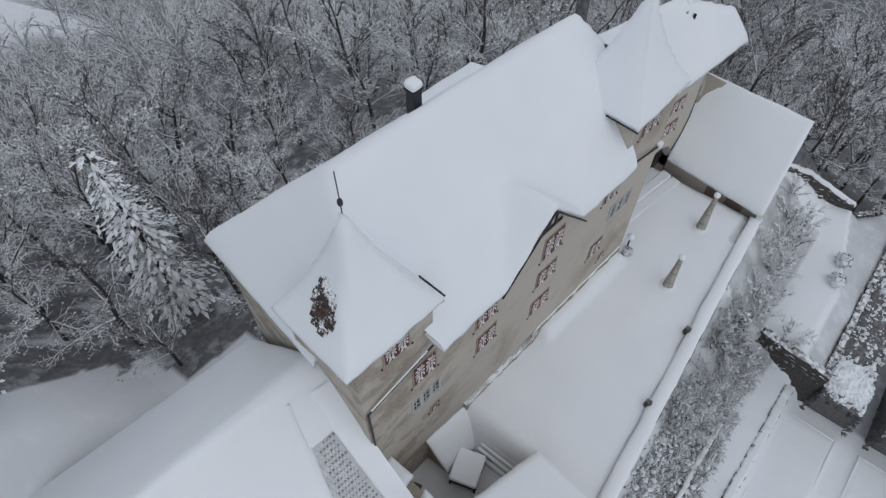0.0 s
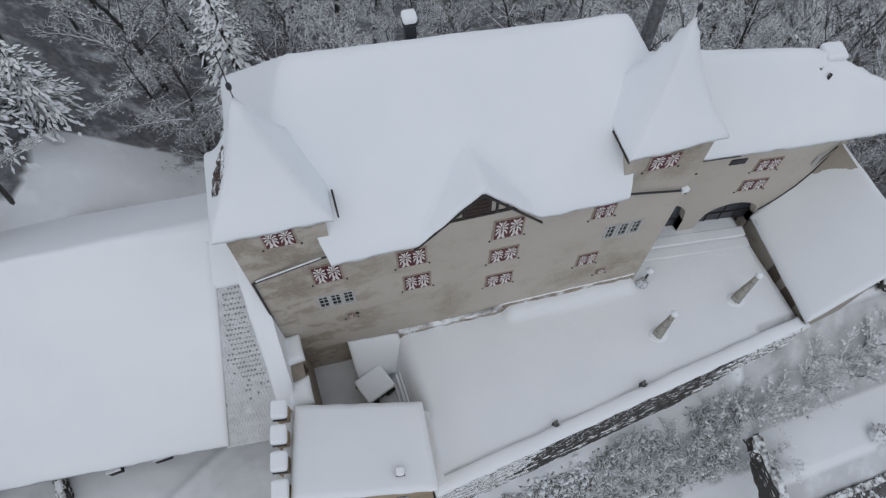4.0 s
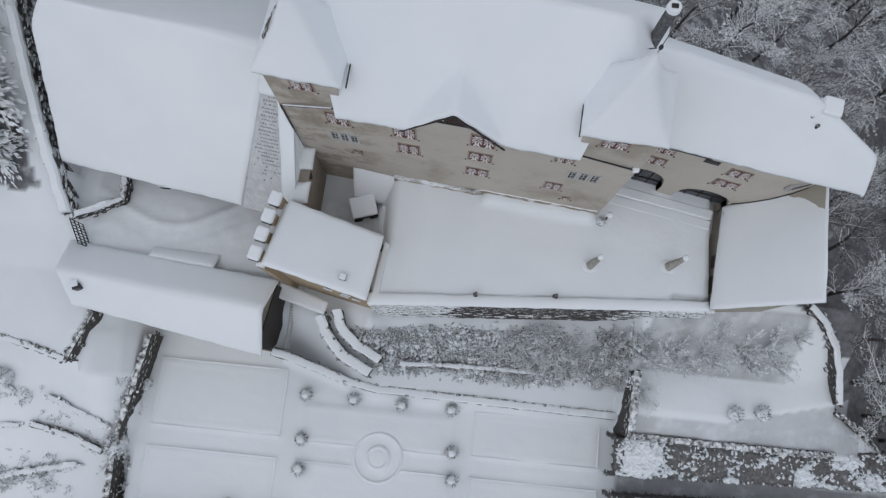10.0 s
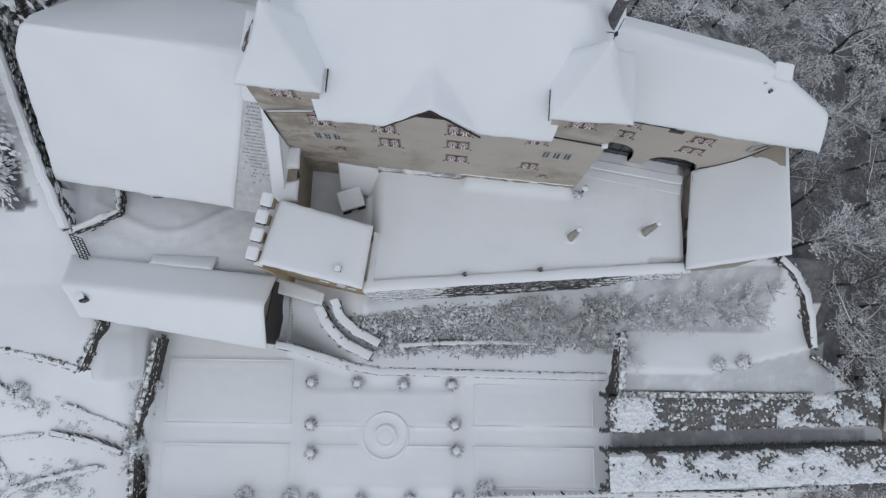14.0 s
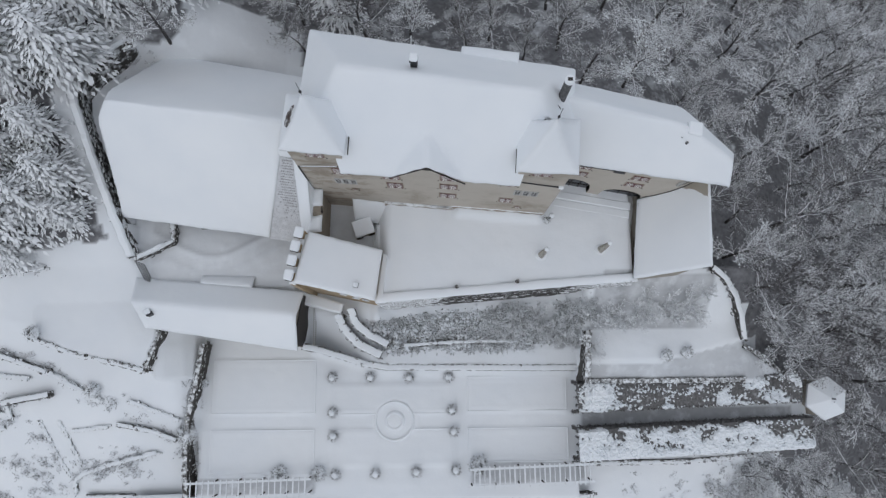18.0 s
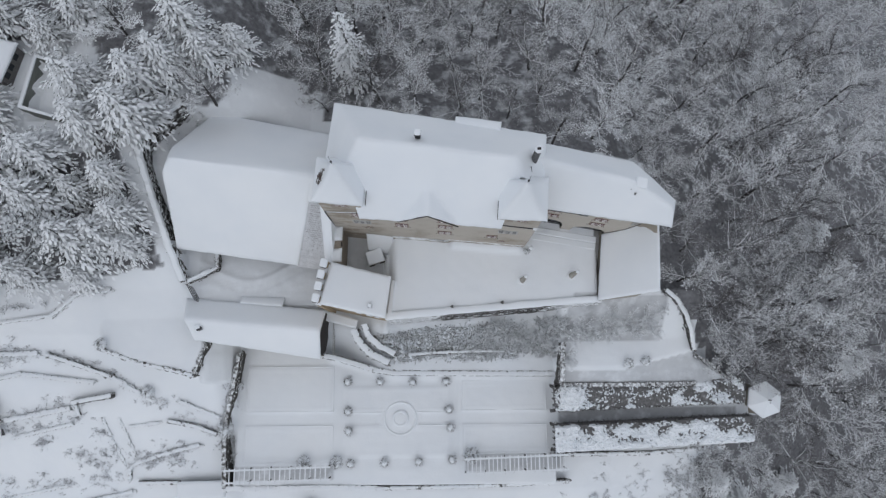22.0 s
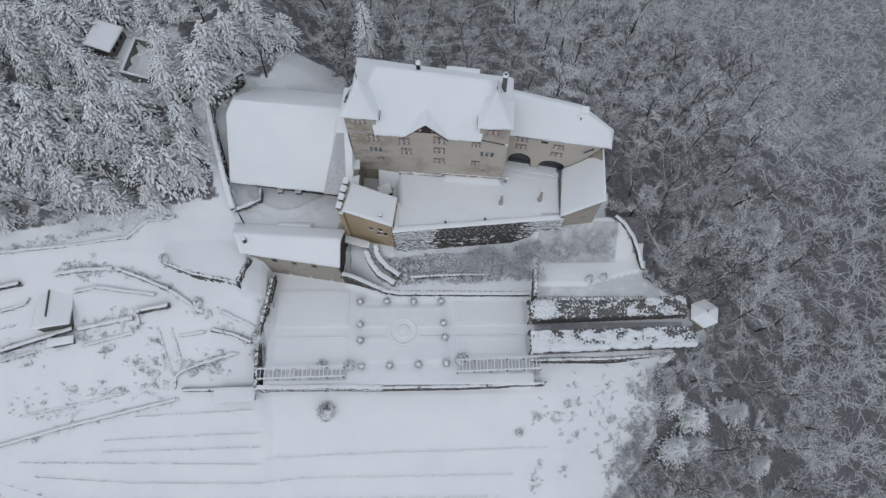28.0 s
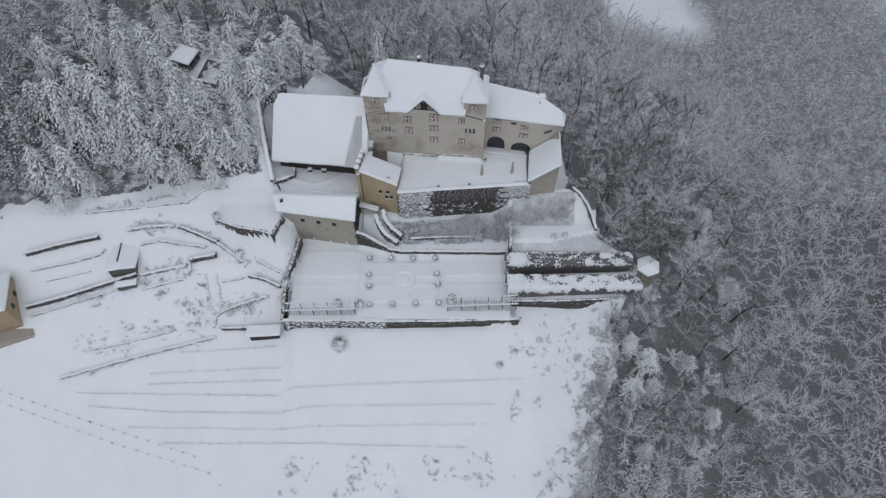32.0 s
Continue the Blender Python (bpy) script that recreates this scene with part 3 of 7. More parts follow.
tower([(6.05, 10.02), (11.75, 9.42), (12.15, 14.6), (6.55, 15.1)], 16.9, (9.3, 12.3, 23.5), "left")
tower([(26.55, 7.9), (31.95, 7.55), (32.35, 12.6), (26.9, 12.9)], 16.9, (29.1, 10.2, 23.4), "right")
part("tower_wall", prism([(6.6, front_y(6.6)), (11.3, front_y(11.3)), (11.7, 14.2), (6.9, 14.7)], 14.0, 17.0), plaster_mat, castle)
part("tower_wall", prism([(27.0, front_y(27.0)), (31.55, front_y(31.55)), (31.9, 12.2), (27.3, 12.5)], 14.0, 17.0), plaster_mat, castle)

# ---- the east wing with its two arches ----
wing = thing("castle_wing", "lower beige castle wing with two dark arches and snow-covered roof", "castle wing")


def wing_y(x):
    """The court front: straight along the arches, bending back at its east end."""
    return 10.85 - 0.18 * (x - 34.4) + 0.05 * max(0.0, x - 41.0) ** 2


ARCHES = [(32.6, 36.5, 1.6, 4.1), (37.8, 42.25, 0.9, 3.15)]


def arch_z(x):
    """The soffit's height over the arches' feet, or the wall's foot."""
    for x0, x1, spring, crown in ARCHES:
        if x0 < x < x1:
            u = (2 * x - x0 - x1) / (x1 - x0)
            return spring + (crown - spring) * math.sqrt(max(0.0, 1 - u * u)) ** 0.9
    return -3.0


def arched_wall(parent):
    xs = sorted({31.6, 47.9, *np.arange(32.0, 47.9, 0.7), *[x0 + (x1 - x0) * k / 18 for x0, x1, _, _ in ARCHES for k in range(19)]})
    V, F = [], []
    for a, b in zip(xs, xs[1:]):
        m = (a + b) / 2
        low = [-3.0, -3.0] if arch_z(m) == -3.0 else [max(arch_z(a + 1e-4), 0), max(arch_z(b - 1e-4), 0)]
        if arch_z(m) > -3.0:
            x0, x1, spring, crown = [h for h in ARCHES if h[0] < m < h[1]][0]
            low = [spring if min(abs(q - x0), abs(q - x1)) < 1e-6 else max(v, spring) for q, v in ((a, low[0]), (b, low[1]))]
        n = len(V)
        for deep in (0.0, 0.8):
            V.extend([(a, wing_y(a) + deep, low[0]), (b, wing_y(b) + deep, low[1]), (b, wing_y(b) + deep, 9.9), (a, wing_y(a) + deep, 9.9)])
        F.extend([(n, n + 1, n + 2, n + 3), (n + 5, n + 4, n + 7, n + 6), (n + 1, n, n + 4, n + 5), (n + 3, n + 2, n + 6, n + 7)])
        if arch_z(a - 1e-3) != arch_z(a + 1e-3) or a == xs[0]:
            F.append((n, n + 3, n + 7, n + 4))
        if arch_z(b - 1e-3) != arch_z(b + 1e-3) or b == xs[-1]:
            F.append((n + 1, n + 5, n + 6, n + 2))
    # the jambs of the arches
    for x0, x1, spring, crown in ARCHES:
        for x, flip in ((x0, 1), (x1, -1)):
            n = len(V)
            V.extend([(x, wing_y(x), -0.3), (x, wing_y(x) + 0.8, -0.3), (x, wing_y(x) + 0.8, spring), (x, wing_y(x), spring)])
            F.append((n, n + 1, n + 2, n + 3)[::flip])
    bm = bmesh.new()
    vs = [bm.verts.new(v) for v in V]
    for f in F:
        bm.faces.new([vs[i] for i in f])
    bmesh.ops.remove_doubles(bm, verts=bm.verts, dist=0.002)
    return part("front_wall", bm, plaster_mat, parent, "beige plaster with two broad arches")


arched_wall(wing)
screen_mat = material("grey_arch_glass", (0.055, 0.06, 0.07), 0.25)
part("rear_wall", prism([(48.3, 10.6), (48.3, 11.8), (43.6, 16.4), (32.3, 18.0), (32.3, 17.4), (43.3, 15.8), (47.7, 11.5), (47.7, 10.6)], -3.0, 9.9), plaster_mat, wing)
part("loft_floor", prism([(32.3, 12.2), (44.0, 11.0), (47.5, 11.6), (43.3, 15.7), (32.3, 17.3)], 4.6, 4.8), wood_mat, wing)
for x0, x1, spring, crown in ARCHES:
    # a dark glazed timber screen closes each arch
    V, F = [], []
    for k in range(17):
        x = x0 + (x1 - x0) * k / 16
        y = wing_y(x) + 0.55
        V.extend([(x, y, -0.3), (x, y, max(spring, arch_z(min(max(x, x0 + 0.01), x1 - 0.01)))), (x, y + 0.08, -0.3), (x, y + 0.08, max(spring, arch_z(min(max(x, x0 + 0.01), x1 - 0.01))))])
    for k in range(16):
        n = 4 * k
        F.extend([(n, n + 4, n + 5, n + 1), (n + 2, n + 3, n + 7, n + 6)])
    screen = raw("arch_screen", V, F, screen_mat, wing, "dark glazed timber screen")
    for k in range(1, 4):
        x = x0 + (x1 - x0) * k / 4
        part("mullion", boxed((-0.03, -0.06, -0.3), (0.03, 0.0, arch_z(x) - 0.02), Matrix.Translation((x, wing_y(x) + 0.54, 0))), wood_mat, screen)
    bar = bmesh.new()
    add_box(bar, (0, -0.07, 1.0), (x1 - x0, -0.01, 1.12), Matrix.Translation((x0, wing_y(x0) + 0.54, 0)) @ Matrix.Rotation(math.atan(-0.18), 4, "Z"))
    part("transom", bar, wood_mat, screen)
w_s = rising((32.0, 10.75), (48.2, 8.2), 9.75, 1.35, 9.3)
w_n = rising((43.9, 16.9), (33.0, 18.8), 9.0, 1.25, 10.6)
w_e = rising((48.3, 8.4), (49.0, 11.8), 9.3, 2.6)
w_e2 = rising((49.0, 11.8), (43.9, 16.9), 9.3, 1.3)


def wing_roof(x, y):
    z = soft_min(w_s(x, y), w_n(x, y), 0.5)
    return soft_min(soft_min(z, w_e(x, y), 0.4), w_e2(x, y), 0.4)


snow_sheet("roof_snow", [(31.3, 10.95), (48.3, 8.4), (44.0, 16.9), (31.6, 19.05)], wing_roof, wing, edges=(1, 0, 1, 0))
snow_sheet("roof_snow", [(48.3, 8.4), (49.0, 11.8), (46.5, 14.35), (44.0, 16.9)], wing_roof, wing, edges=(1, 1, 1, 0))

# ---- the annex with its lean-to roof ----
annex = thing("annex", "small annex with a snow-covered lean-to roof", "outbuilding")
part("wall", prism([(41.5, 0.9), (47.3, 1.5), (47.9, 10.6), (42.2, 9.4)], -8.5, [0.9, 5.6, 5.8, 1.3]), grey_plaster_mat, annex)
snow_sheet("roof_snow", [(40.95, 0.5), (47.6, 1.15), (48.2, 10.75), (41.9, 9.4)], lambda x, y: 0.85 + (x - 40.95 - 0.11 * (y - 0.5)) * 0.75, annex)

# ---- the barn ----
barn = thing("barn", "large barn under one broad snow-covered roof", "barn")
part("wall", prism([(-14.0, 9.2), (5.6, 6.3), (8.0, 21.5), (-10.0, 25.5)], -5.0, 0.4), wood_mat, barn)
b_s = rising((-15.4, 8.25), (4.0, 5.1), -0.9, 1.25, 0.6)
b_n = rising((6.0, 14.2), (-11.0, 16.9), 12.27, 1.055, 10.86)
b_w = rising((-12.9, 21.0), (-14.2, 16.3), 8.2, 1.7)


def barn_roof(x, y):
    return soft_min(soft_min(b_s(x, y), b_n(x, y), 0.5), b_w(x, y), 0.3)


snow_sheet("roof_snow", [(-15.4, 8.25), (1.35, 5.55), (5.0, 13.6), (-13.6, 17.6)], barn_roof, barn, step=0.5, edges=(1, 1, 0, 1))
snow_sheet("roof_snow", [(-13.6, 17.6), (7.2, 13.13), (7.6, 22.3), (-11.0, 27.2)], barn_roof, barn, step=0.6, edges=(0, 1, 1, 1))

# ---- the gate house and the low range ----
gate = thing("gate_house", "ochre gate house with crenellated wall and snowy lean-to roof", "gate house")
part("wall", prism([(5.4, 0.2), (12.8, -1.4), (13.5, 3.5), (6.6, 5.0)], -8.0, [5.1, 2.55, 2.0, 4.45]), ochre_mat, gate)
snow_sheet("roof_snow", [(5.1, -0.1), (13.1, -1.75), (13.85, 3.75), (6.4, 5.3)], lambda x, y: 5.35 - (x - 5.0) * 0.36 - (y + 0.1) * 0.04, gate)

low = thing("low_range", "long low outbuilding with a snow-covered saddle roof", "outbuilding")
part("wall", prism([(-12.0, -3.6), (3.4, -6.2), (4.4, -0.4), (-13.2, 0.4)], -14.0, -3.0), grey_plaster_mat, low)
l_s = rising((-12.9, -4.0), (3.9, -6.75), -3.2, 0.98, -3.3)
l_n = rising((4.8, 0.0), (-14.0, 1.2), -2.4, 0.85, -3.0)


def low_roof(x, y):
    return soft_min(l_s(x, y), l_n(x, y), 0.4)


snow_sheet("roof_snow", [(-13.2, -4.0), (3.95, -6.75), (4.75, -0.2), (-14.7, 1.75)], low_roof, low)

# ---- the court's parapet wall ----
parapet = thing("parapet_wall", "snow-capped rubble wall round the court", "wall", kind="structure")
part("masonry", prism([(12.9, -1.62), (41.2, 0.53), (41.1, 1.1), (12.9, -1.0)], -11.5, 0.15), rubble_mat, parapet)
snow_sheet("snow_cap", [(12.9, -1.76), (41.2, 0.41), (41.1, 1.3), (12.9, -0.75)], lambda x, y: 0.15, parapet, thick=0.3)

# ---- windows, shutters and timber of the house ----
red_mat = material("dark_red_paint", (0.10, 0.02, 0.025), 0.6)
coloured(red_mat, ramp(red_mat, noise_of(red_mat, 5), [(0.3, (0.085, 0.02, 0.026)), (0.7, (0.14, 0.036, 0.042))]))
white_mat = material("white_paint", (0.72, 0.70, 0.67), 0.6)
stone_mat = material("window_stone", (0.36, 0.30, 0.25), 0.9)
coloured(stone_mat, ramp(stone_mat, noise_of(stone_mat, 3), [(0.3, (0.27, 0.22, 0.18)), (0.7, (0.40, 0.34, 0.28))]))


def flame_mesh():
    """White rays that spring from one point high on a shutter leaf of size 1 by 1, with a wavy stem down."""
    V, F = [], []

    def ray(points, widths):
        n = len(V)
        for (x, z), w in zip(points, widths):
            V.extend([(x - w[0], -0.5, z - w[1]), (x + w[0], -0.5, z + w[1])])
        for k in range(len(points) - 1):
            F.append((n + 2 * k, n + 2 * k + 1, n + 2 * k + 3, n + 2 * k + 2))
    cx, cz = 0.0, 0.10
    for turn, reach in ((90, 0.32), (58, 0.42), (26, 0.44), (-8, 0.40), (-40, 0.50), (122, 0.42), (154, 0.44), (188, 0.40), (220, 0.50)):
        a = radians(turn)
        dx, dz = math.cos(a), math.sin(a)
        pts, wid = [], []
        for k in range(5):
            f = k / 4
            bow = 0.05 * math.sin(f * 3.1) * (1 if dx > 0 else -1)
            pts.append((cx + dx * (0.06 + reach * f) - dz * bow, cz + dz * (0.06 + reach * f) * 0.95 + dx * bow))
            w = (0.01 + 0.062 * f) if k < 4 else 0.04
            wid.append((-dz * w, dx * w))
        ray(pts, wid)
    for side in (-1, 1):
        pts = [(side * (0.05 + 0.03 * k + 0.05 * math.sin(k * 1.4)), cz - 0.06 - 0.105 * k) for k in range(6)]
        ray(pts, [(0.03 + 0.02 * k, 0.0) for k in range(5)] + [(0.10, 0)])
    # give the paint a skin's thickness
    n = len(V)
    V.extend([(x, -0.3, z) for x, y, z in V])
    F.extend([tuple(i + n for i in f[::-1]) for f in list(F)])
    me = bpy.data.meshes.new("flame_pattern")
    me.from_pydata(V, [], F)
    me.materials.append(white_mat)
    return me


FLAMES = flame_mesh()


def shutter_window(parent, place, width, height, single=False):
    """A closed shutter pair (or one leaf) in a stone surround, at place (its middle on the wall)."""
    bm = bmesh.new()
    w, h = width / 2 + 0.11, height / 2 + 0.11
    for lo, hi in (((-w, -0.05, -h), (-w + 0.13, 0.05, h)), ((w - 0.13, -0.05, -h), (w, 0.05, h)), ((-w + 0.13, -0.05, h - 0.13), (w - 0.13, 0.05, h)), ((-w + 0.13, -0.05, -h), (w - 0.13, 0.05, -h + 0.13))):
        add_box(bm, lo, hi, place)
    part("window_surround", bm, stone_mat, parent, "worn stone window surround")
    leaves = [(-width / 2, width / 2)] if single else [(-width / 2, -0.01), (0.01, width / 2)]
    for x0, x1 in leaves:
        leaf = part("shutter", boxed((x0, -0.085, -height / 2), (x1, -0.035, height / 2), place, 0.008), red_mat, parent, "dark red shutter painted with white flames")
        art = new("flame_pattern", FLAMES)
        art.parent = leaf
        art.matrix_basis = place @ Matrix.Translation(((x0 + x1) / 2, -0.07, 0)) @ Matrix.Diagonal(((x1 - x0) * 0.98, 0.045, height * 0.98, 1))
    for side in (-1, 1):
        part("shutter_stay", boxed((-0.05, -0.06, -0.05), (0.05, 0.0, 0.05), place @ Matrix.Translation((side * (w + 0.12), 0, -h - 0.1))), metal_mat, parent)


def paned_window(parent, place, width, height):
    bm = bmesh.new()
    w, h = width / 2, height / 2
    for lo, hi in (((-w - 0.1, -0.06, -h - 0.1), (-w + 0.03, 0.12, h + 0.1)), ((w - 0.03, -0.06, -h - 0.1), (w + 0.1, 0.12, h + 0.1)), ((-w + 0.03, -0.06, h - 0.03), (w - 0.03, 0.12, h + 0.1)),
                   ((-w + 0.03, -0.06, -h - 0.1), (w - 0.03, 0.12, -h + 0.03)), ((-0.025, 0.0, -h + 0.03), (0.025, 0.05, h - 0.03))):
        add_box(bm, lo, hi, place)
    for k in (1, 2):
        z = -h + 2 * h * k / 3
        add_box(bm, (-w + 0.03, 0.0, z - 0.02), (-0.025, 0.05, z + 0.02), place)
        add_box(bm, (0.025, 0.0, z - 0.02), (w - 0.03, 0.05, z + 0.02), place)
    frame_ob = part("window_frame", bm, frame_mat, parent, "grey painted window frame")
    part("pane", boxed((-w + 0.03, 0.052, -h + 0.03), (w - 0.03, 0.06, h - 0.03), place), glass_mat, frame_ob)


for x, a, b, w in FRONT_SHUTTERS:
    shutter_window(castle, on_front(x, (a + b) / 2), w, b - a)
shutter_window(castle, on_front(8.98, 15.95), 1.45, 1.35)
shutter_window(castle, on_front(29.05, 15.6), 1.6, 1.15)
shutter_window(castle, on_front(28.3, 2.98), 0.5, 0.55, True)
shutter_window(castle, on_front(11.18, 4.98), 0.36, 0.45, True)
part("hatch", boxed((-0.2, 0.05, -0.22), (0.2, 0.1, 0.22), on_front(11.55, 4.98)), wood_mat, castle, "dark open hatch")
for x, a, b in SMALL_PANES:
    paned_window(castle, on_front(x, (a + b) / 2), 0.54, b - a)

plinth_mat = snowy("snow_caught_plinth", (0.22, 0.18, 0.14), (0.36, 0.31, 0.25), 0.1, 0.45, 1.4, 1.3)
V, F = [], []
for k in range(88):
    x = 13.95 + 0.2 * k
    top = 0.5 + 0.45 * ease(20.8, 21.6, x) + 0.12 * noise.noise((x * 1.3, 0, 4))
    out = 0.22 - 0.1 * ease(20.8, 21.6, x) + 0.08 * noise.noise((x * 1.7, 3, 1))
    for o, z in ((0.0, -0.6), (out + 0.12, -0.6), (out, top * 0.6), (out * 0.6, top), (0.0, top + 0.05)):
        V.append(on_front(x, z) @ Vector((0, -o, 0)))
for k in range(87):
    for m in range(4):
        F.append((5 * k + m, 5 * k + 5 + m, 5 * k + 6 + m, 5 * k + 1 + m))
raw("plinth", V, F, plinth_mat, castle, "rough brown stone plinth with snow caught on it")

# the half-timbered gable under the dormer roof
gable = bmesh.new()
for pts in ([(15.6, 14.0), (22.3, 14.0), (18.92, 17.35)],):
    a = [gable.verts.new(on_front(x, z) @ Vector((0, 0, 0))) for x, z in pts]
    b = [gable.verts.new(on_front(x, z) @ Vector((0, 0.4, 0))) for x, z in pts]
    gable.faces.new(a)
    gable.faces.new(b[::-1])
    for k in range(3):
        gable.faces.new((a[k], b[k], b[(k + 1) % 3], a[(k + 1) % 3]))
bmesh.ops.recalc_face_normals(gable, faces=gable.faces)
part("gable_wall", gable, plaster_mat, castle)


def beam(x0, z0, x1, z1, wide, out0=0.0, out1=0.09, name="timber", mat=None):
    length = math.hypot((x1 - x0) * FRONT_LONG, z1 - z0)
    place = on_front(x0, z0) @ Matrix.Rotation(-math.atan2(z1 - z0, (x1 - x0) * FRONT_LONG), 4, "Y")
    part(name, boxed((0, -out1, -wide / 2), (length, -out0, wide / 2), place), mat or wood_mat, castle)


beam(16.6, 14.1, 21.2, 14.1, 0.2)
for x, top in ((17.2, 15.0), (17.75, 15.7), (20.05, 15.7), (20.6, 15.1), (18.25, 16.3), (19.65, 16.3)):
    beam(x, 14.2, x + 0.001, top, 0.14)
beam(15.75, 14.15, 18.92, 17.3, 0.2)
beam(18.92, 17.3, 22.1, 14.15, 0.2)
# barge boards under the dormer's edge
for x0, x1 in ((15.42, 18.88), (18.92, 22.38)):
    z0, z1 = (13.42, 17.42) if x0 < 16 else (17.42, 13.42)
    beam(x0, z0, x1, z1, 0.09, 0.84, 0.95, "barge_board")
part("loading_hatch", boxed((-0.78, -0.07, -0.9), (0.78, -0.02, 0.95), on_front(18.95, 15.15)), wood_mat, castle, "dark timber hatch in the gable")
door_rail_mat = material("faded_red_boards", (0.085, 0.045, 0.04), 0.8)
for k in range(4):
    beam(18.25, 14.45 + 0.35 * k, 19.65, 14.45 + 0.35 * k, 0.07, 0.07, 0.11, "hatch_rail", door_rail_mat)


def pipe_along(name, points, radius, mat, parent, label=""):
    V, F = [], []
    for a, b in zip(points, points[1:]):
        limb(V, F, Vector(a), Vector(b), radius, radius, 7)
    return raw(name, V, F, mat, parent, label, smooth=True)


def front_point(x, z, out):
    return tuple(on_front(x, z, out).translation)


pipe_along("downpipe", [front_point(11.0, 13.7, 0.3), front_point(6.75, 12.1, 0.12)], 0.06, metal_mat, castle, "dark sheet-metal downpipe")
pipe_along("downpipe", [front_point(6.75, 12.1, 0.12), front_point(6.7, 3.2, 0.1)], 0.07, metal_mat, castle, "dark sheet-metal downpipe")
pipe_along("pipe_snow", [front_point(10.6, 13.68, 0.3), front_point(6.95, 12.3, 0.14)], 0.045, snow_mat, castle, "snow lying on the pipe")
pipe_along("downpipe", [front_point(27.4, 13.4, 0.3), front_point(31.3, 12.1, 0.12)], 0.07, metal_mat, castle, "dark sheet-metal downpipe")
part("pipe_head", boxed((-0.2, -0.15, -0.12), (0.25, 0.15, 0.2), Matrix.Translation(front_point(31.3, 12.2, 0.15)), 0.05), snow_mat, castle, "snow-capped rainwater head")
pipe_along("gutter", [(33.0, 10.66, 9.95), (37.4, 10.0, 9.8)], 0.035, metal_mat, wing)
for pts in ([(12.0, 9.6, 16.85), (12.15, 12.4, 16.85)], [(26.55, 7.9, 16.8), (26.75, 10.8, 16.8)]):
    pipe_along("verge_board", pts, 0.05, wood_mat, castle)


def chimney(parent, x, y, z0, z1, wide, mat, cap=0.35, turn=0.0, lip=0.08):
    place = Matrix.Translation((x, y, 0)) @ Matrix.Rotation(turn, 4, "Z")
    w = wide / 2
    stack = part("chimney", boxed((-w, -w, z0), (w, w, z1), place, 0.02), mat, parent, "chimney stack with a snow cap")
    if lip > 0:
        part("chimney_lip", boxed((-w - lip, -w - lip, z1), (w + lip, w + lip, z1 + 0.1), place, 0.02), metal_mat, stack)
    part("snow_cap", boxed((-w - lip, -w - lip, z1 + 0.1), (w + lip, w + lip, z1 + 0.1 + cap), place, min(cap, wide) * 0.35), snow_mat, stack)


snowy_stack_mat = snowy("snow_plastered_stack", (0.25, 0.24, 0.23), (0.4, 0.39, 0.38), -0.3, 0.2, 1.2, 1.2)
tube = bmesh.new()
bmesh.ops.create_cone(tube, cap_ends=True, segments=20, radius1=0.40, radius2=0.36, depth=5.2)
bmesh.ops.transform(tube, matrix=Matrix.Translation((30.75, 14.6, 18.0)), verts=tube.verts)
big_flue = part("chimney", tube, flue_mat, castle, "tall round metal chimney")
tube = bmesh.new()
bmesh.ops.create_cone(tube, cap_ends=True, segments=20, radius1=0.44, radius2=0.4, depth=0.3)
bmesh.ops.transform(tube, matrix=Matrix.Translation((30.75, 14.6, 20.78)), verts=tube.verts)
part("snow_cap", tube, snow_mat, big_flue)
part("flue_mouth", boxed((-0.2, -0.14, 20.9), (0.2, 0.14, 20.98), Matrix.Translation((30.75, 14.6, 0))), wood_mat, big_flue)
chimney(castle, 17.9, 16.3, 19.3, 21.2, 0.55, metal_mat, 0.45, -0.1)
chimney(wing, 43.5, 12.7, 11.8, 13.9, 1.35, snowy_stack_mat, 0.5, -0.2, -0.02)
pipe_along("flue", [(42.5, 12.2, 12.6), (42.4, 12.1, 13.9)], 0.12, metal_mat, wing)
pipe_along("flue", [(43.0, 11.7, 12.4), (42.9, 11.6, 13.6)], 0.12, metal_mat, wing)
pipe_along("roof_ladder", [(30.3, 13.6, 17.8), (30.0, 12.3, 20.2)], 0.04, metal_mat, castle)


def finial(x, y, z):
    pipe_along("finial", [(x, y, z - 0.3), (x, y, z + 2.0)], 0.025, metal_mat, castle, "thin metal finial")
    bm = bmesh.new()
    bmesh.ops.create_uvsphere(bm, u_segments=10, v_segments=7, radius=0.12)
    bmesh.ops.transform(bm, matrix=Matrix.Translation((x, y, z + 0.35)) @ Matrix.Diagonal((1, 1, 1.8, 1)), verts=bm.verts)
    part("finial_knob", bm, metal_mat, castle)


finial(9.3, 12.3, 23.7)
finial(29.1, 10.2, 23.6)

# a dormer strip on the rear eave
snow_sheet("rear_dormer_snow", [(22.0, 19.6), (27.3, 18.75), (27.45, 19.95), (22.15, 20.8)], lambda x, y: 14.6 + 0.35 * (20.3 - y), roof, thick=0.4)

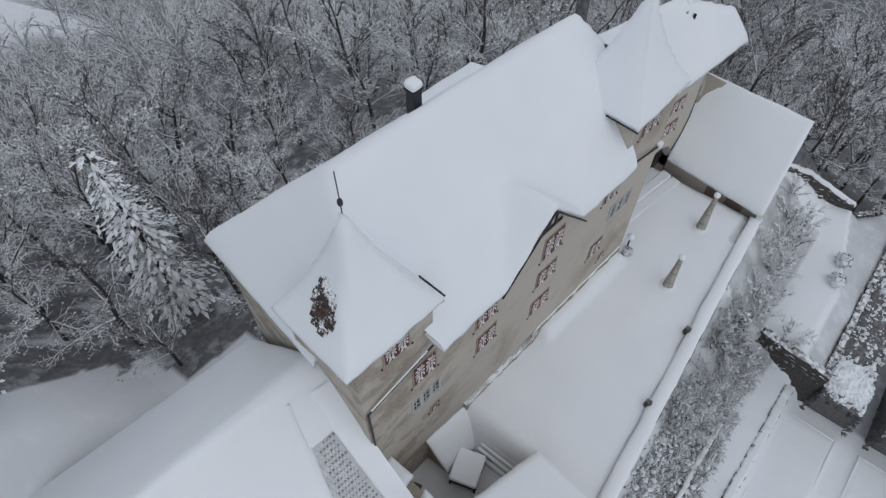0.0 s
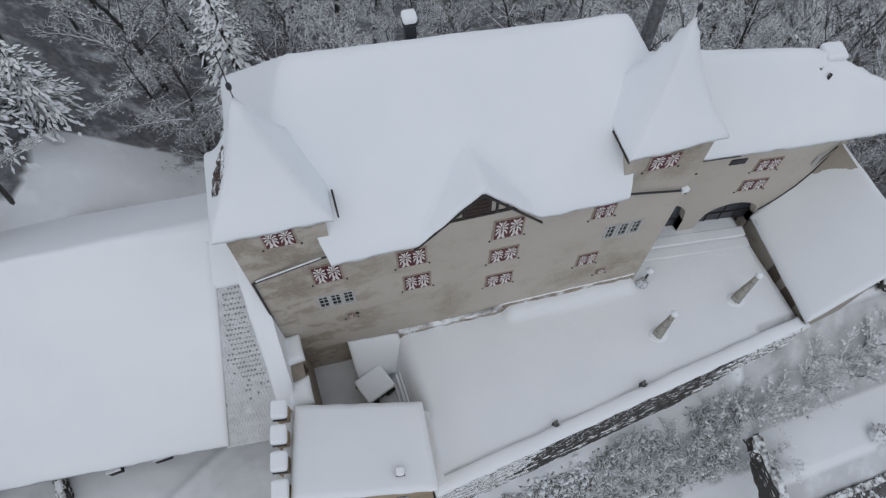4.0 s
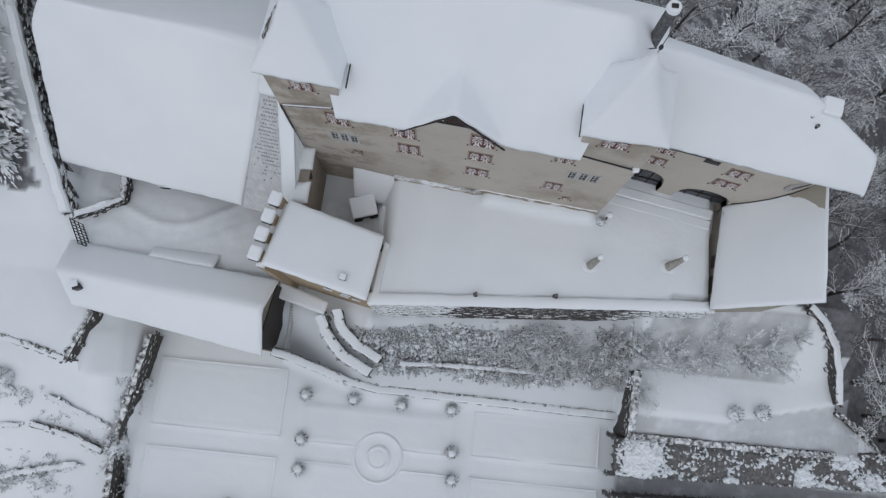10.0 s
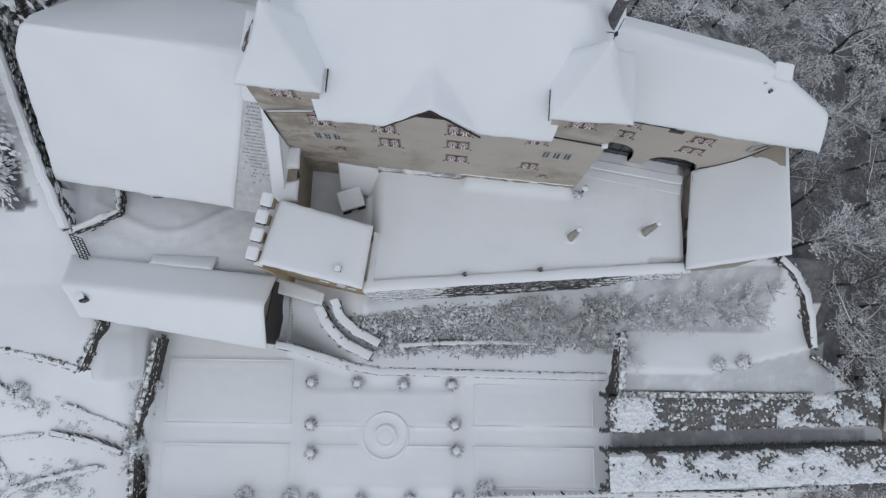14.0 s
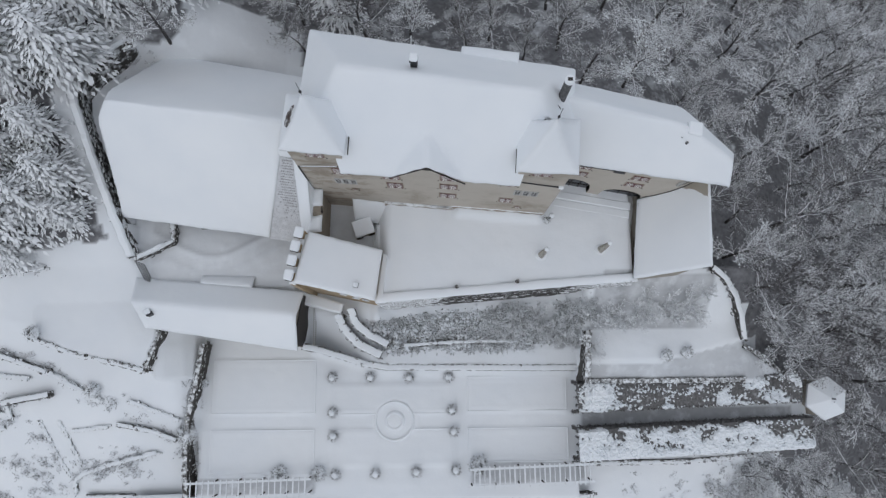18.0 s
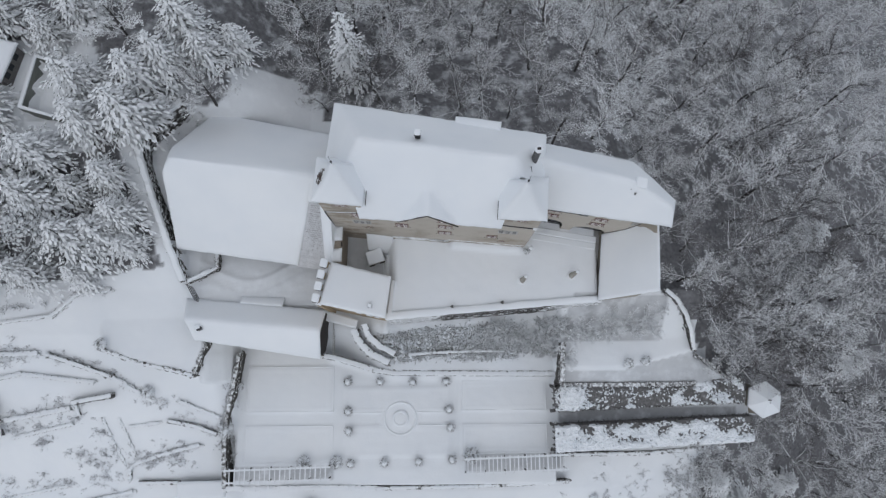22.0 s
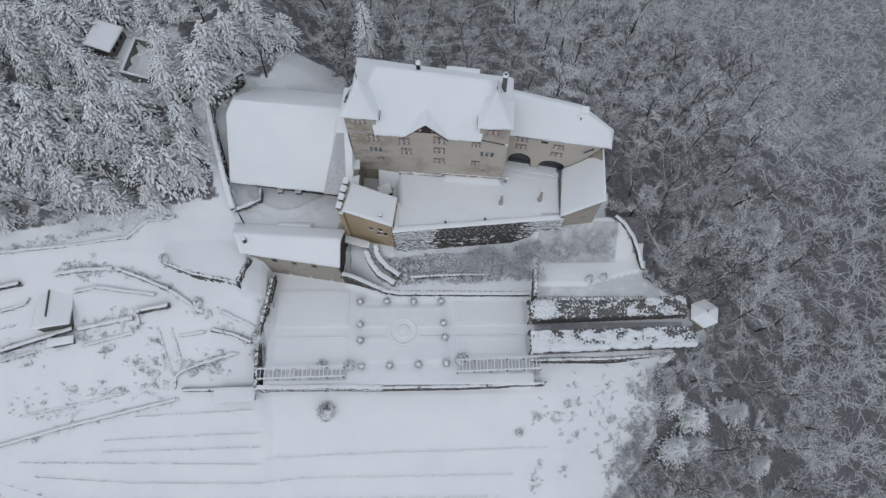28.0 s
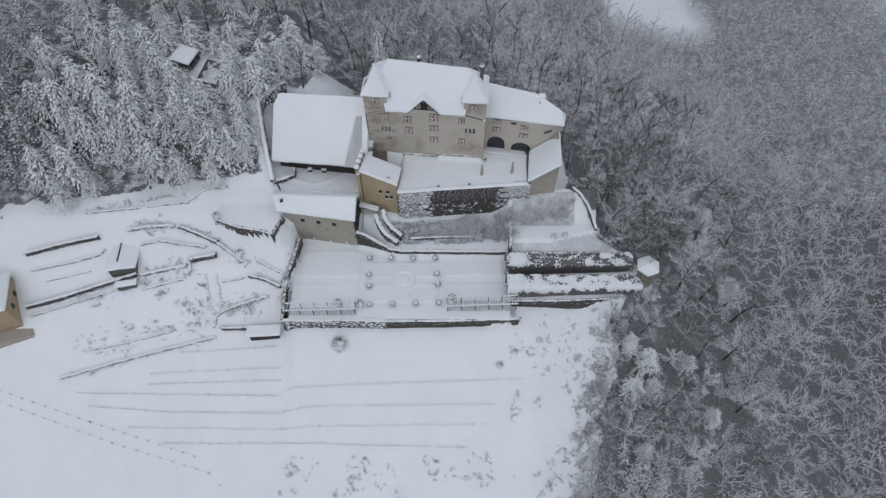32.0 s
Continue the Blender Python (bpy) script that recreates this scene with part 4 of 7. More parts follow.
# bare tiles where the snow has slid off
def tile_patch(parent, name, at, count_u, count_v, keep, label):
    """Rows of flat clay tiles; at(u, v) gives a place and the roof's two directions."""
    V, F = [], []
    for j in range(count_v):
        for i in range(count_u):
            if not keep(i, j):
                continue
            p, du, dv, up = at(i + 0.5 * (j % 2), j)
            n = len(V)
            jig = random.uniform(-0.012, 0.012)
            for s, t, h in ((0, 0, 0.05), (1, 0, 0.05), (1, 1.35, 0.0), (0, 1.35, 0.0)):
                V.append(p + du * (s * 0.94) + dv * t + up * (h + jig))
                V.append(p + du * (s * 0.94) + dv * t + up * (h + jig - 0.035))
            F.extend([(n, n + 2, n + 4, n + 6), (n, n + 1, n + 3, n + 2), (n + 2, n + 3, n + 5, n + 4), (n + 6, n + 7, n + 1, n)])
    ob = raw(name, V, F, bare_tile_mat, parent, label)
    return tagged(ob, kind="stuff")


bare_tile_mat = material("snow_dusted_tile", (0.12, 0.075, 0.06), 0.85)
_n = noise_of(bare_tile_mat, 1.1, 5, 0.7)
_g = node(bare_tile_mat, "ShaderNodeNewGeometry")
_t = ramp(bare_tile_mat, _g.outputs["Random Per Island"], [(0.2, (0.045, 0.036, 0.034)), (0.8, (0.10, 0.068, 0.058))])
coloured(bare_tile_mat, mixed(bare_tile_mat, ranged(bare_tile_mat, combined(bare_tile_mat, "ADD", _n, combined(bare_tile_mat, "MULTIPLY", noise_of(bare_tile_mat, 7, 2), 0.5)), 0.76, 0.86), _t, SNOW_B))
dust_tile_mat = material("thinly_snowed_tile", (0.5, 0.5, 0.5), 0.85)
coloured(dust_tile_mat, ramp(dust_tile_mat, noise_of(dust_tile_mat, 1.6, 5, 0.7), [(0.3, (0.52, 0.53, 0.545)), (0.7, (0.70, 0.71, 0.73))]))
edge_tile_mat = material("bare_tile_edge", (0.17, 0.165, 0.165), 0.85)
coloured(edge_tile_mat, ramp(edge_tile_mat, noise_of(edge_tile_mat, 2.5, 3), [(0.3, (0.18, 0.175, 0.177)), (0.7, (0.36, 0.355, 0.36))]))

# the left tower's west face: an oval of bare tiles
corner_a, corner_b, tip_l = Vector((6.05, 9.85, 17.2)), Vector((6.55, 15.1, 17.2)), Vector((9.3, 12.3, 23.9))
du_l = (corner_b - corner_a).normalized() * 0.19
mid_l = (corner_a + corner_b) / 2
dv_l = (tip_l - mid_l).normalized()


def west_face(u, v):
    s = v * 0.2 / (tip_l - mid_l).length
    sag = (tip_l.z - 17.2) * (s - (0.5 * s + 0.5 * s * s))
    p = mid_l + du_l * (u - 13) + dv_l * (v * 0.2)
    return p + Vector((0, 0, -sag + 0.10)), du_l, dv_l * 0.2, Vector((-0.75, 0, 0.65))


tile_patch(roof, "bare_tiles", west_face, 26, 26, lambda i, j: ((i - 10.0 - 0.12 * j) / 3.6) ** 2 + ((j - 13) / 7.2) ** 2 < 1 + 0.35 * noise.noise((i * 0.4, j * 0.4, 3)), "patch of bare brown tiles")

# the barn's east strip, thinly snowed
east_dir = Vector((0.987, -0.16, 0.0)).normalized() * 0.21
def strip(u, v):
    p = Vector((1.15 + 0.25 * v * 0.2, 5.5, 0)) + east_dir * u + Vector((0.16, 0.987, 0)) * (v * 0.2)
    p.z = barn_roof(p.x, p.y) + 0.03
    return p, east_dir, Vector((0.16, 0.987, 1.05)) * 0.2, Vector((0, -0.7, 0.7))


strip_ob = tile_patch(barn, "thinly_snowed_tiles", strip, 20, 38, lambda i, j: 0.3 * noise.noise((j * 0.16, 2, 0)) - 0.1 < i * 0.21 - 0.008 * max(0, j - 34) ** 2 and i * 0.21 < 3.9 - 0.064 * j + 0.5 * noise.noise((j * 0.13, 7, 0)) + 0.2 * noise.noise((j * 0.5, 9, 0)), "strip of thinly snowed roof tiles")
strip_ob.data.materials.clear()
strip_ob.data.materials.append(dust_tile_mat)


def strip_edge(u, v):
    p, du, dv, up = strip(u, v)
    return p + du * 0.2 + up * 0.03 - dv * 0.05, du * 0.62, dv * 0.3, up


rt = random.Random(77)
edge_ob = tile_patch(barn, "bare_tile_edges", strip_edge, 20, 36, lambda i, j: 0.3 < i * 0.21 < 3.6 - 0.064 * j and rt.random() < 1.25 * ease(9, 20, j + 5 * noise.noise((i * 0.3, j * 0.2, 5))) * ease(0.0, 0.8, i * 0.21 - 0.25 + 0.3 * noise.noise((j * 0.3, i * 0.2, 8))), "lower edges of tiles that show through the snow")
edge_ob.data.materials.clear()
edge_ob.data.materials.append(edge_tile_mat)
part("roof_deck", prism([(-14.9, 8.6), (4.1, 5.5), (6.4, 14.0), (-13.2, 17.8)], [barn_roof(-14.9, 8.6) - 0.15, barn_roof(4.1, 5.5) - 0.15, barn_roof(6.4, 13.0) - 0.3, barn_roof(-13.2, 17.0) - 0.6], [barn_roof(-14.9, 8.6) - 0.02, barn_roof(4.1, 5.5) - 0.02, barn_roof(6.4, 13.0) - 0.1, barn_roof(-13.2, 17.0) - 0.4]), wood_mat, barn)
snow_sheet("roof_snow", [(4.15, 12.0), (7.1, 11.6), (7.3, 13.4), (4.9, 13.75)], lambda x, y: barn_roof(x, y) + 0.06, barn, thick=0.38, step=0.3, edges=(1, 0, 0, 0), rough=0.1)
snow_sheet("roof_snow", [(5.1, 5.0), (6.3, 4.95), (7.0, 13.0), (5.7, 13.3)], lambda x, y: barn_roof(x, y) + 0.25 * ease(5.0, 6.2, x), barn, thick=0.3, step=0.35, edges=(1, 0, 0, 1), rough=0.12)
part("drift_foot", prism([(4.9, 5.15), (6.3, 5.1), (7.0, 12.9), (5.7, 13.2)], -2.0, [barn_roof(4.9, 5.15) - 0.05, barn_roof(6.25, 5.15) + 0.1, barn_roof(6.4, 12.9) + 0.1, barn_roof(5.4, 13.2) - 0.05]), roof_snow_mat, barn, "snow packed between roof and house wall")

# wing windows
def on_wing(x, z, out=0.0):
    return Matrix.Translation((x, wing_y(x), z)) @ Matrix.Rotation(math.atan(-0.18 + 0.1 * max(0.0, x - 41.0)), 4, "Z") @ Matrix.Translation((0, -out, 0))


for x, z, w, h in ((34.35, 8.75, 1.5, 1.25), (34.35, 6.4, 1.6, 1.25), (40.2, 7.95, 1.5, 1.2), (40.2, 5.55, 1.7, 1.15)):
    shutter_window(wing, on_wing(x, z), w, h)
part("vent_window", boxed((-0.55, -0.06, -0.28), (0.55, 0.0, 0.28), on_wing(37.85, 8.75)), metal_mat, wing, "small dark barred window")
side_place = on_wing(45.3, 6.75, 0.1) @ Matrix.Rotation(0.1, 4, "Z")
side_win = part("strip_window", boxed((-1.0, -0.04, -0.5), (1.0, 0.2, 0.5), side_place, 0.02), frame_mat, wing, "long low window in a grey frame")
for k in range(5):
    part("pane", boxed((-0.9 + 0.37 * k, -0.06, -0.36), (-0.6 + 0.37 * k, -0.044, 0.36), side_place), glass_mat, side_win)

# annex court side: window, door and plinth
def on_annex(y, z):
    return Matrix.Translation((41.5 + 0.084 * (y - 0.9), y, z)) @ Matrix.Rotation(-math.pi / 2 - 0.084, 4, "Z")


paned_window(annex, on_annex(6.9, 1.0), 0.8, 0.7)
door_mat = material("brown_door_boards", (0.15, 0.125, 0.10), 0.8)
coloured(door_mat, ramp(door_mat, noise_of(door_mat, 4, 4, 0.6, (8, 8, 0.5)), [(0.3, (0.10, 0.083, 0.068)), (0.7, (0.19, 0.16, 0.13))]))
part("door", boxed((-0.55, -0.06, -1.0), (0.55, 0.02, 0.85), on_annex(4.9, 0.0), 0.01), door_mat, annex, "brown timber door")
part("door", boxed((-0.75, -0.06, -1.0), (0.75, 0.02, 0.7), on_annex(2.9, 0.0), 0.01), door_mat, annex, "brown timber door")
pipe_along("gutter", [(41.1, 0.6, 0.8), (41.95, 8.9, 1.15)], 0.05, metal_mat, annex)
pipe_along("eave_line", [(x, wing_y(x) - 0.06, 1.32 + (x - 40.95 - 0.11 * (wing_y(x) - 0.5)) * 0.75) for x in (42.3, 43.5, 44.7, 45.9, 47.1, 47.8)], 0.05, metal_mat, annex)

# ---- the lower court between house and gate ----
link = thing("link_wall", "brown plastered wall with snow-capped top and a slit", "wall", kind="structure")
part("wall", prism([(6.3, 5.0), (7.3, 5.2), (7.4, 10.0), (6.5, 10.2)], -5.0, [3.0, 3.0, 3.6, 3.6]), brown_plaster_mat, link, "stained brown plaster")
snow_sheet("snow_cap", [(6.0, 5.4), (7.45, 5.6), (7.5, 7.4), (6.1, 7.2)], lambda x, y: 3.0, link, thick=0.55)
snow_sheet("snow_cap", [(6.2, 8.2), (7.6, 8.35), (7.6, 10.1), (6.3, 10.3)], lambda x, y: 3.5, link, thick=0.55)
part("slit_roof", boxed((-0.75, -0.28, 3.0), (0.75, 0.28, 3.25), Matrix.Translation((6.8, 7.75, 0)) @ Matrix.Rotation(0.3, 4, "Z"), 0.03), wood_mat, link, "weathered board over a slit")

leanto = thing("lean_to", "low lean-to against the house under snow", "shed")
part("wall", prism([(10.5, 8.1), (13.6, 7.8), (13.8, front_y(13.9)), (10.5, front_y(10.5))], -4.5, [-2.5, -2.5, 0.3, 0.3]), grey_plaster_mat, leanto)
snow_sheet("roof_snow", [(10.3, 7.9), (13.75, 7.55), (13.95, front_y(13.95) - 0.02), (10.35, front_y(10.35) - 0.02)], lambda x, y: -2.55 + 1.45 * (y - 7.75), leanto, thick=0.35)

wagon = thing("covered_cart", "small dark covered cart under a thick snow cap", "cart", (11.3, 7.05, -3.1))
wagon.rotation_euler = (0, 0, 0.32)
wagon.scale = (1.2, 1.2, 1.05)
for ob in (part("body", boxed((-0.85, -0.7, 0.35), (0.85, 0.7, 1.15), None, 0.04), wood_mat, wagon), part("snow_cap", boxed((-0.95, -0.8, 1.15), (0.95, 0.8, 1.55), None, 0.12), snow_mat, wagon)):
    pass
for sx in (-0.6, 0.6):
    for sy in (-0.72, 0.72):
        wheel = bmesh.new()
        bmesh.ops.create_cone(wheel, cap_ends=True, segments=14, radius1=0.35, radius2=0.35, depth=0.1)
        bmesh.ops.transform(wheel, matrix=Matrix.Translation((sx, sy, 0.35)) @ Matrix.Rotation(math.pi / 2, 4, "X"), verts=wheel.verts)
        part("wheel", wheel, wood_mat, wagon)

court_steps = thing("court_steps", "snow-covered steps up to the court", "steps", kind="structure")
for k in range(7):
    part("step", boxed((12.3 + 0.27 * k, 3.6, -4.2), (12.57 + 0.27 * k, 7.4, -3.0 + 0.42 * k), None, 0.1), snow_mat, court_steps)

# merlons on the gate house and its wall
for k, (x, y) in enumerate(((5.75, 4.95), (5.42, 3.55), (5.12, 2.1), (4.85, 0.6))):
    place = Matrix.Translation((x, y, 0)) @ Matrix.Rotation(-0.22, 4, "Z")
    m_ob = part("merlon", boxed((-0.38, -0.42, 3.6), (0.30, 0.42, 5.9), place, 0.03), ochre_mat, gate)
    part("snow_cap", boxed((-0.5, -0.55, 5.9), (0.42, 0.55, 6.45), place, 0.16), snow_mat, m_ob)
    part("coping", boxed((-0.45, -0.6, 5.8), (0.35, -0.42, 5.92), place), metal_mat, m_ob)
part("battlement_wall", prism([(4.55, -0.1), (5.2, -0.25), (6.35, 5.0), (5.7, 5.2)], -8.0, 4.4), ochre_mat, gate)
snow_sheet("battlement_snow", [(4.5, -0.1), (5.2, -0.25), (6.35, 5.0), (5.65, 5.2)], lambda x, y: 4.4, gate, thick=0.3, step=0.3)
chimney(gate, 11.25, -0.2, 2.5, 3.75, 0.35, grey_plaster_mat, 0.35, -0.2)
for x, z in ((9.3, -0.6), (10.9, -0.4), (11.6, -2.0), (10.5, -2.2)):
    place = Matrix.Translation((x, 0.2 - (x - 5.4) * 0.216, z)) @ Matrix.Rotation(math.atan(-0.216), 4, "Z")
    slot = part("window", boxed((-0.35, -0.03, -0.45), (0.35, 0.1, 0.45), place, 0.01), glass_mat, gate, "small dark window")
    part("sill", boxed((-0.4, -0.12, -0.54), (0.4, 0.0, -0.45), place, 0.02), snow_mat, slot, "snow-covered sill")
part("east_gutter_snow", prism([(13.2, -1.3), (13.75, -1.2), (14.2, 3.4), (13.8, 3.6)], -1.0, 0.5), snow_mat, gate, "lower snow-covered ledge")

# the covered entrance between gate house and low range
entry = thing("entry_roof", "small snow-covered roof over a side entrance", "canopy")
snow_sheet("roof_snow", [(3.9, -1.35), (8.45, -2.5), (8.75, -1.3), (4.2, 0.1)], lambda x, y: -5.0 - 0.05 * (x - 4), entry, thick=0.3)
part("roof_deck", prism([(4.0, -1.3), (8.35, -2.4), (8.6, -1.35), (4.3, 0.0)], -5.25, -5.03), wood_mat, entry)
for x, y in ((4.4, -1.2), (8.2, -2.15)):
    part("post", boxed((x - 0.09, y - 0.09, -11.0), (x + 0.09, y + 0.09, -5.25)), wood_mat, entry)

# the low range: east gable of timber, skylight, rear bulge
gable_e = part("gable_panel", prism([(3.42, -6.1), (3.55, -6.1), (4.42, -0.5), (4.3, -0.5)], -9.0, -3.0), wood_mat, low, "dark timber gable end")
for k in range(24):
    y = -6.0 + 0.25 * k
    part("lattice_slat", boxed((5.0, y, -8.6), (5.05, y + 0.07, -6.9)), frame_mat, gable_e)
for z in (-8.5, -7.0):
    part("lattice_rail", boxed((4.94, -6.1, z), (4.996, 0.0, z + 0.09)), frame_mat, gable_e)
snow_sheet("rear_roof_snow", [(-7.2, 0.9), (-1.2, 0.35), (-1.2, 1.75), (-7.2, 1.95)], lambda x, y: low_roof(x, y) + 0.05, low, thick=0.46)
part("rear_bay", prism([(-6.8, 0.3), (-1.4, 0.1), (-1.4, 1.3), (-6.8, 1.3)], -4.6, -3.9), grey_plaster_mat, low)
sky_l = part("skylight", boxed((-0.32, -0.22, -0.6), (0.32, 0.22, 0.28), Matrix.Translation((-11.9, -2.6, -0.9)) @ Matrix.Rotation(0.4, 4, "Z"), 0.05), metal_mat, low, "small dark roof hatch")
part("skylight_snow", boxed((-0.42, -0.25, 0.28), (0.3, 0.35, 0.46), Matrix.Translation((-12.0, -2.4, -0.9)) @ Matrix.Rotation(0.4, 4, "Z"), 0.1), snow_mat, sky_l)
for x in (-8.0, -4.5, -1.0):
    y = -3.6 - (x + 12.0) * 0.1688
    w_ob = part("window", boxed((-0.45, -0.03, -0.55), (0.45, 0.1, 0.55), Matrix.Translation((x, y, -6.0)) @ Matrix.Rotation(-0.167, 4, "Z")), glass_mat, low, "small dark window")

# ---- in the court ----
cover_mat = material("brushwood_wrap", (0.30, 0.29, 0.25), 0.95)
coloured(cover_mat, ramp(cover_mat, noise_of(cover_mat, 7, 5, 0.6, (1, 1, 0.25)), [(0.3, (0.27, 0.26, 0.23)), (0.7, (0.5, 0.48, 0.43))]))


def wrapped_tree(x, y, h):
    ob = thing("wrapped_tree", "slender wrapped tree with a ball of snow on top", "wrapped tree", (x, y, 0), "wrapped trees in the court")
    V, F = [], []
    rings, sides = 12, 16
    for j in range(rings + 1):
        t = j / rings
        r = 0.38 - 0.22 * t
        for k in range(sides):
            a = 2 * math.pi * k / sides
            rr = r * (1 + 0.10 * math.sin(3 * a + 5 * t) * (1 - t) + 0.05 * math.sin(7 * a))
            V.append((rr * math.cos(a), rr * math.sin(a), -0.1 + t * h))
    for j in range(rings):
        for k in range(sides):
            a, b = j * sides + k, j * sides + (k + 1) % sides
            F.append((a, b, b + sides, a + sides))
    F.append(tuple(rings * sides + k for k in range(sides)))
    raw("wrapping", V, F, cover_mat, ob, "greyish woven wrapping", smooth=True)
    bm = bmesh.new()
    bmesh.ops.create_icosphere(bm, subdivisions=2, radius=0.26)
    bmesh.ops.transform(bm, matrix=Matrix.Translation((0, 0, h + 0.1)) @ Matrix.Diagonal((1, 1, 0.85, 1)), verts=bm.verts)
    part("snow_ball", bm, snow_mat, ob)
    heap = bmesh.new()
    bmesh.ops.create_uvsphere(heap, u_segments=14, v_segments=6, radius=0.62)
    bmesh.ops.transform(heap, matrix=Matrix.Diagonal((1.15, 1, 0.25, 1)), verts=heap.verts)
    part("snow_foot", heap, snow_mat, ob)
    for k in range(3):
        bm = bmesh.new()
        bmesh.ops.create_cone(bm, segments=16, radius1=0.345 - 0.07 * k, radius2=0.345 - 0.07 * k, depth=0.05)
        bmesh.ops.transform(bm, matrix=Matrix.Translation((0, 0, 0.8 + 1.15 * k)), verts=bm.verts)
        part("tie", bm, wood_mat, ob)


wrapped_tree(31.2, 3.4, 3.7)
wrapped_tree(37.8, 3.95, 3.95)
for x in (21.8, 28.45):
    y = wall_line(x) + 0.75
    st = thing("drain_niche", "dark stone bollard against the parapet wall", "bollard", (x, y, 0.1), "bollards along the parapet")
    bm = bmesh.new()
    bmesh.ops.create_cone(bm, cap_ends=True, segments=12, radius1=0.25, radius2=0.2, depth=0.7)
    bmesh.ops.transform(bm, matrix=Matrix.Translation((0, 0, 0.25)), verts=bm.verts)
    part("stone", bm, rubble_mat, st)
lamp = thing("court_lamp", "low post with a round snow cap beside the house corner", "lamp post", (32.3, 7.55, 0))
part("post", boxed((-0.06, -0.06, -0.2), (0.06, 0.06, 1.3), None, 0.01), metal_mat, lamp)
ball = bmesh.new()
bmesh.ops.create_icosphere(ball, subdivisions=2, radius=0.3)
bmesh.ops.transform(ball, matrix=Matrix.Translation((0, 0, 1.5)), verts=ball.verts)
part("snow_cap", ball, snow_mat, lamp)
kerb = thing("arch_steps", "two long snow-covered steps before the arches", "steps", kind="structure")
for k, (off, zt) in enumerate(((0.75, 0.02), (1.7, -0.02))):
    part("step", boxed((0, -off - 0.45, -0.3), (9.4, -off + 0.4, zt + 0.08), Matrix.Translation((32.3, wing_y(32.3), 0)) @ Matrix.Rotation(math.atan(-0.18), 4, "Z"), 0.09), snow_mat, kerb)

# ---- walls of rubble stone ----
snowy_rubble_mat = snowy("snow_caught_rubble", (0.045, 0.043, 0.041), (0.12, 0.113, 0.105), -0.05, 0.22, 1.3, 1.5)


def stone_mesh(seed):
    r = random.Random(seed)
    bm = bmesh.new()
    add_box(bm, (-0.5, -0.5, -0.5), (0.5, 0.5, 0.5))
    bmesh.ops.bevel(bm, geom=bm.edges[:], offset=0.13, segments=1, affect="EDGES")
    for v in bm.verts:
        v.co += Vector((r.uniform(-0.05, 0.05), r.uniform(-0.07, 0.07), r.uniform(-0.07, 0.07)))
    me = bpy.data.meshes.new("stone")
    bm.to_mesh(me)
    bm.free()
    return me


STONES = []
for k in range(5):
    me = stone_mesh(k)
    me.materials.append(rubble_mat)
    STONES.append(me)
COURT_STONES = []
for k in range(5):
    me = stone_mesh(40 + k)
    me.materials.append(court_rubble_mat)
    COURT_STONES.append(me)
SNOWY_STONES = []
for k in range(5):
    me = stone_mesh(20 + k)
    me.materials.append(snowy_rubble_mat)
    SNOWY_STONES.append(me)


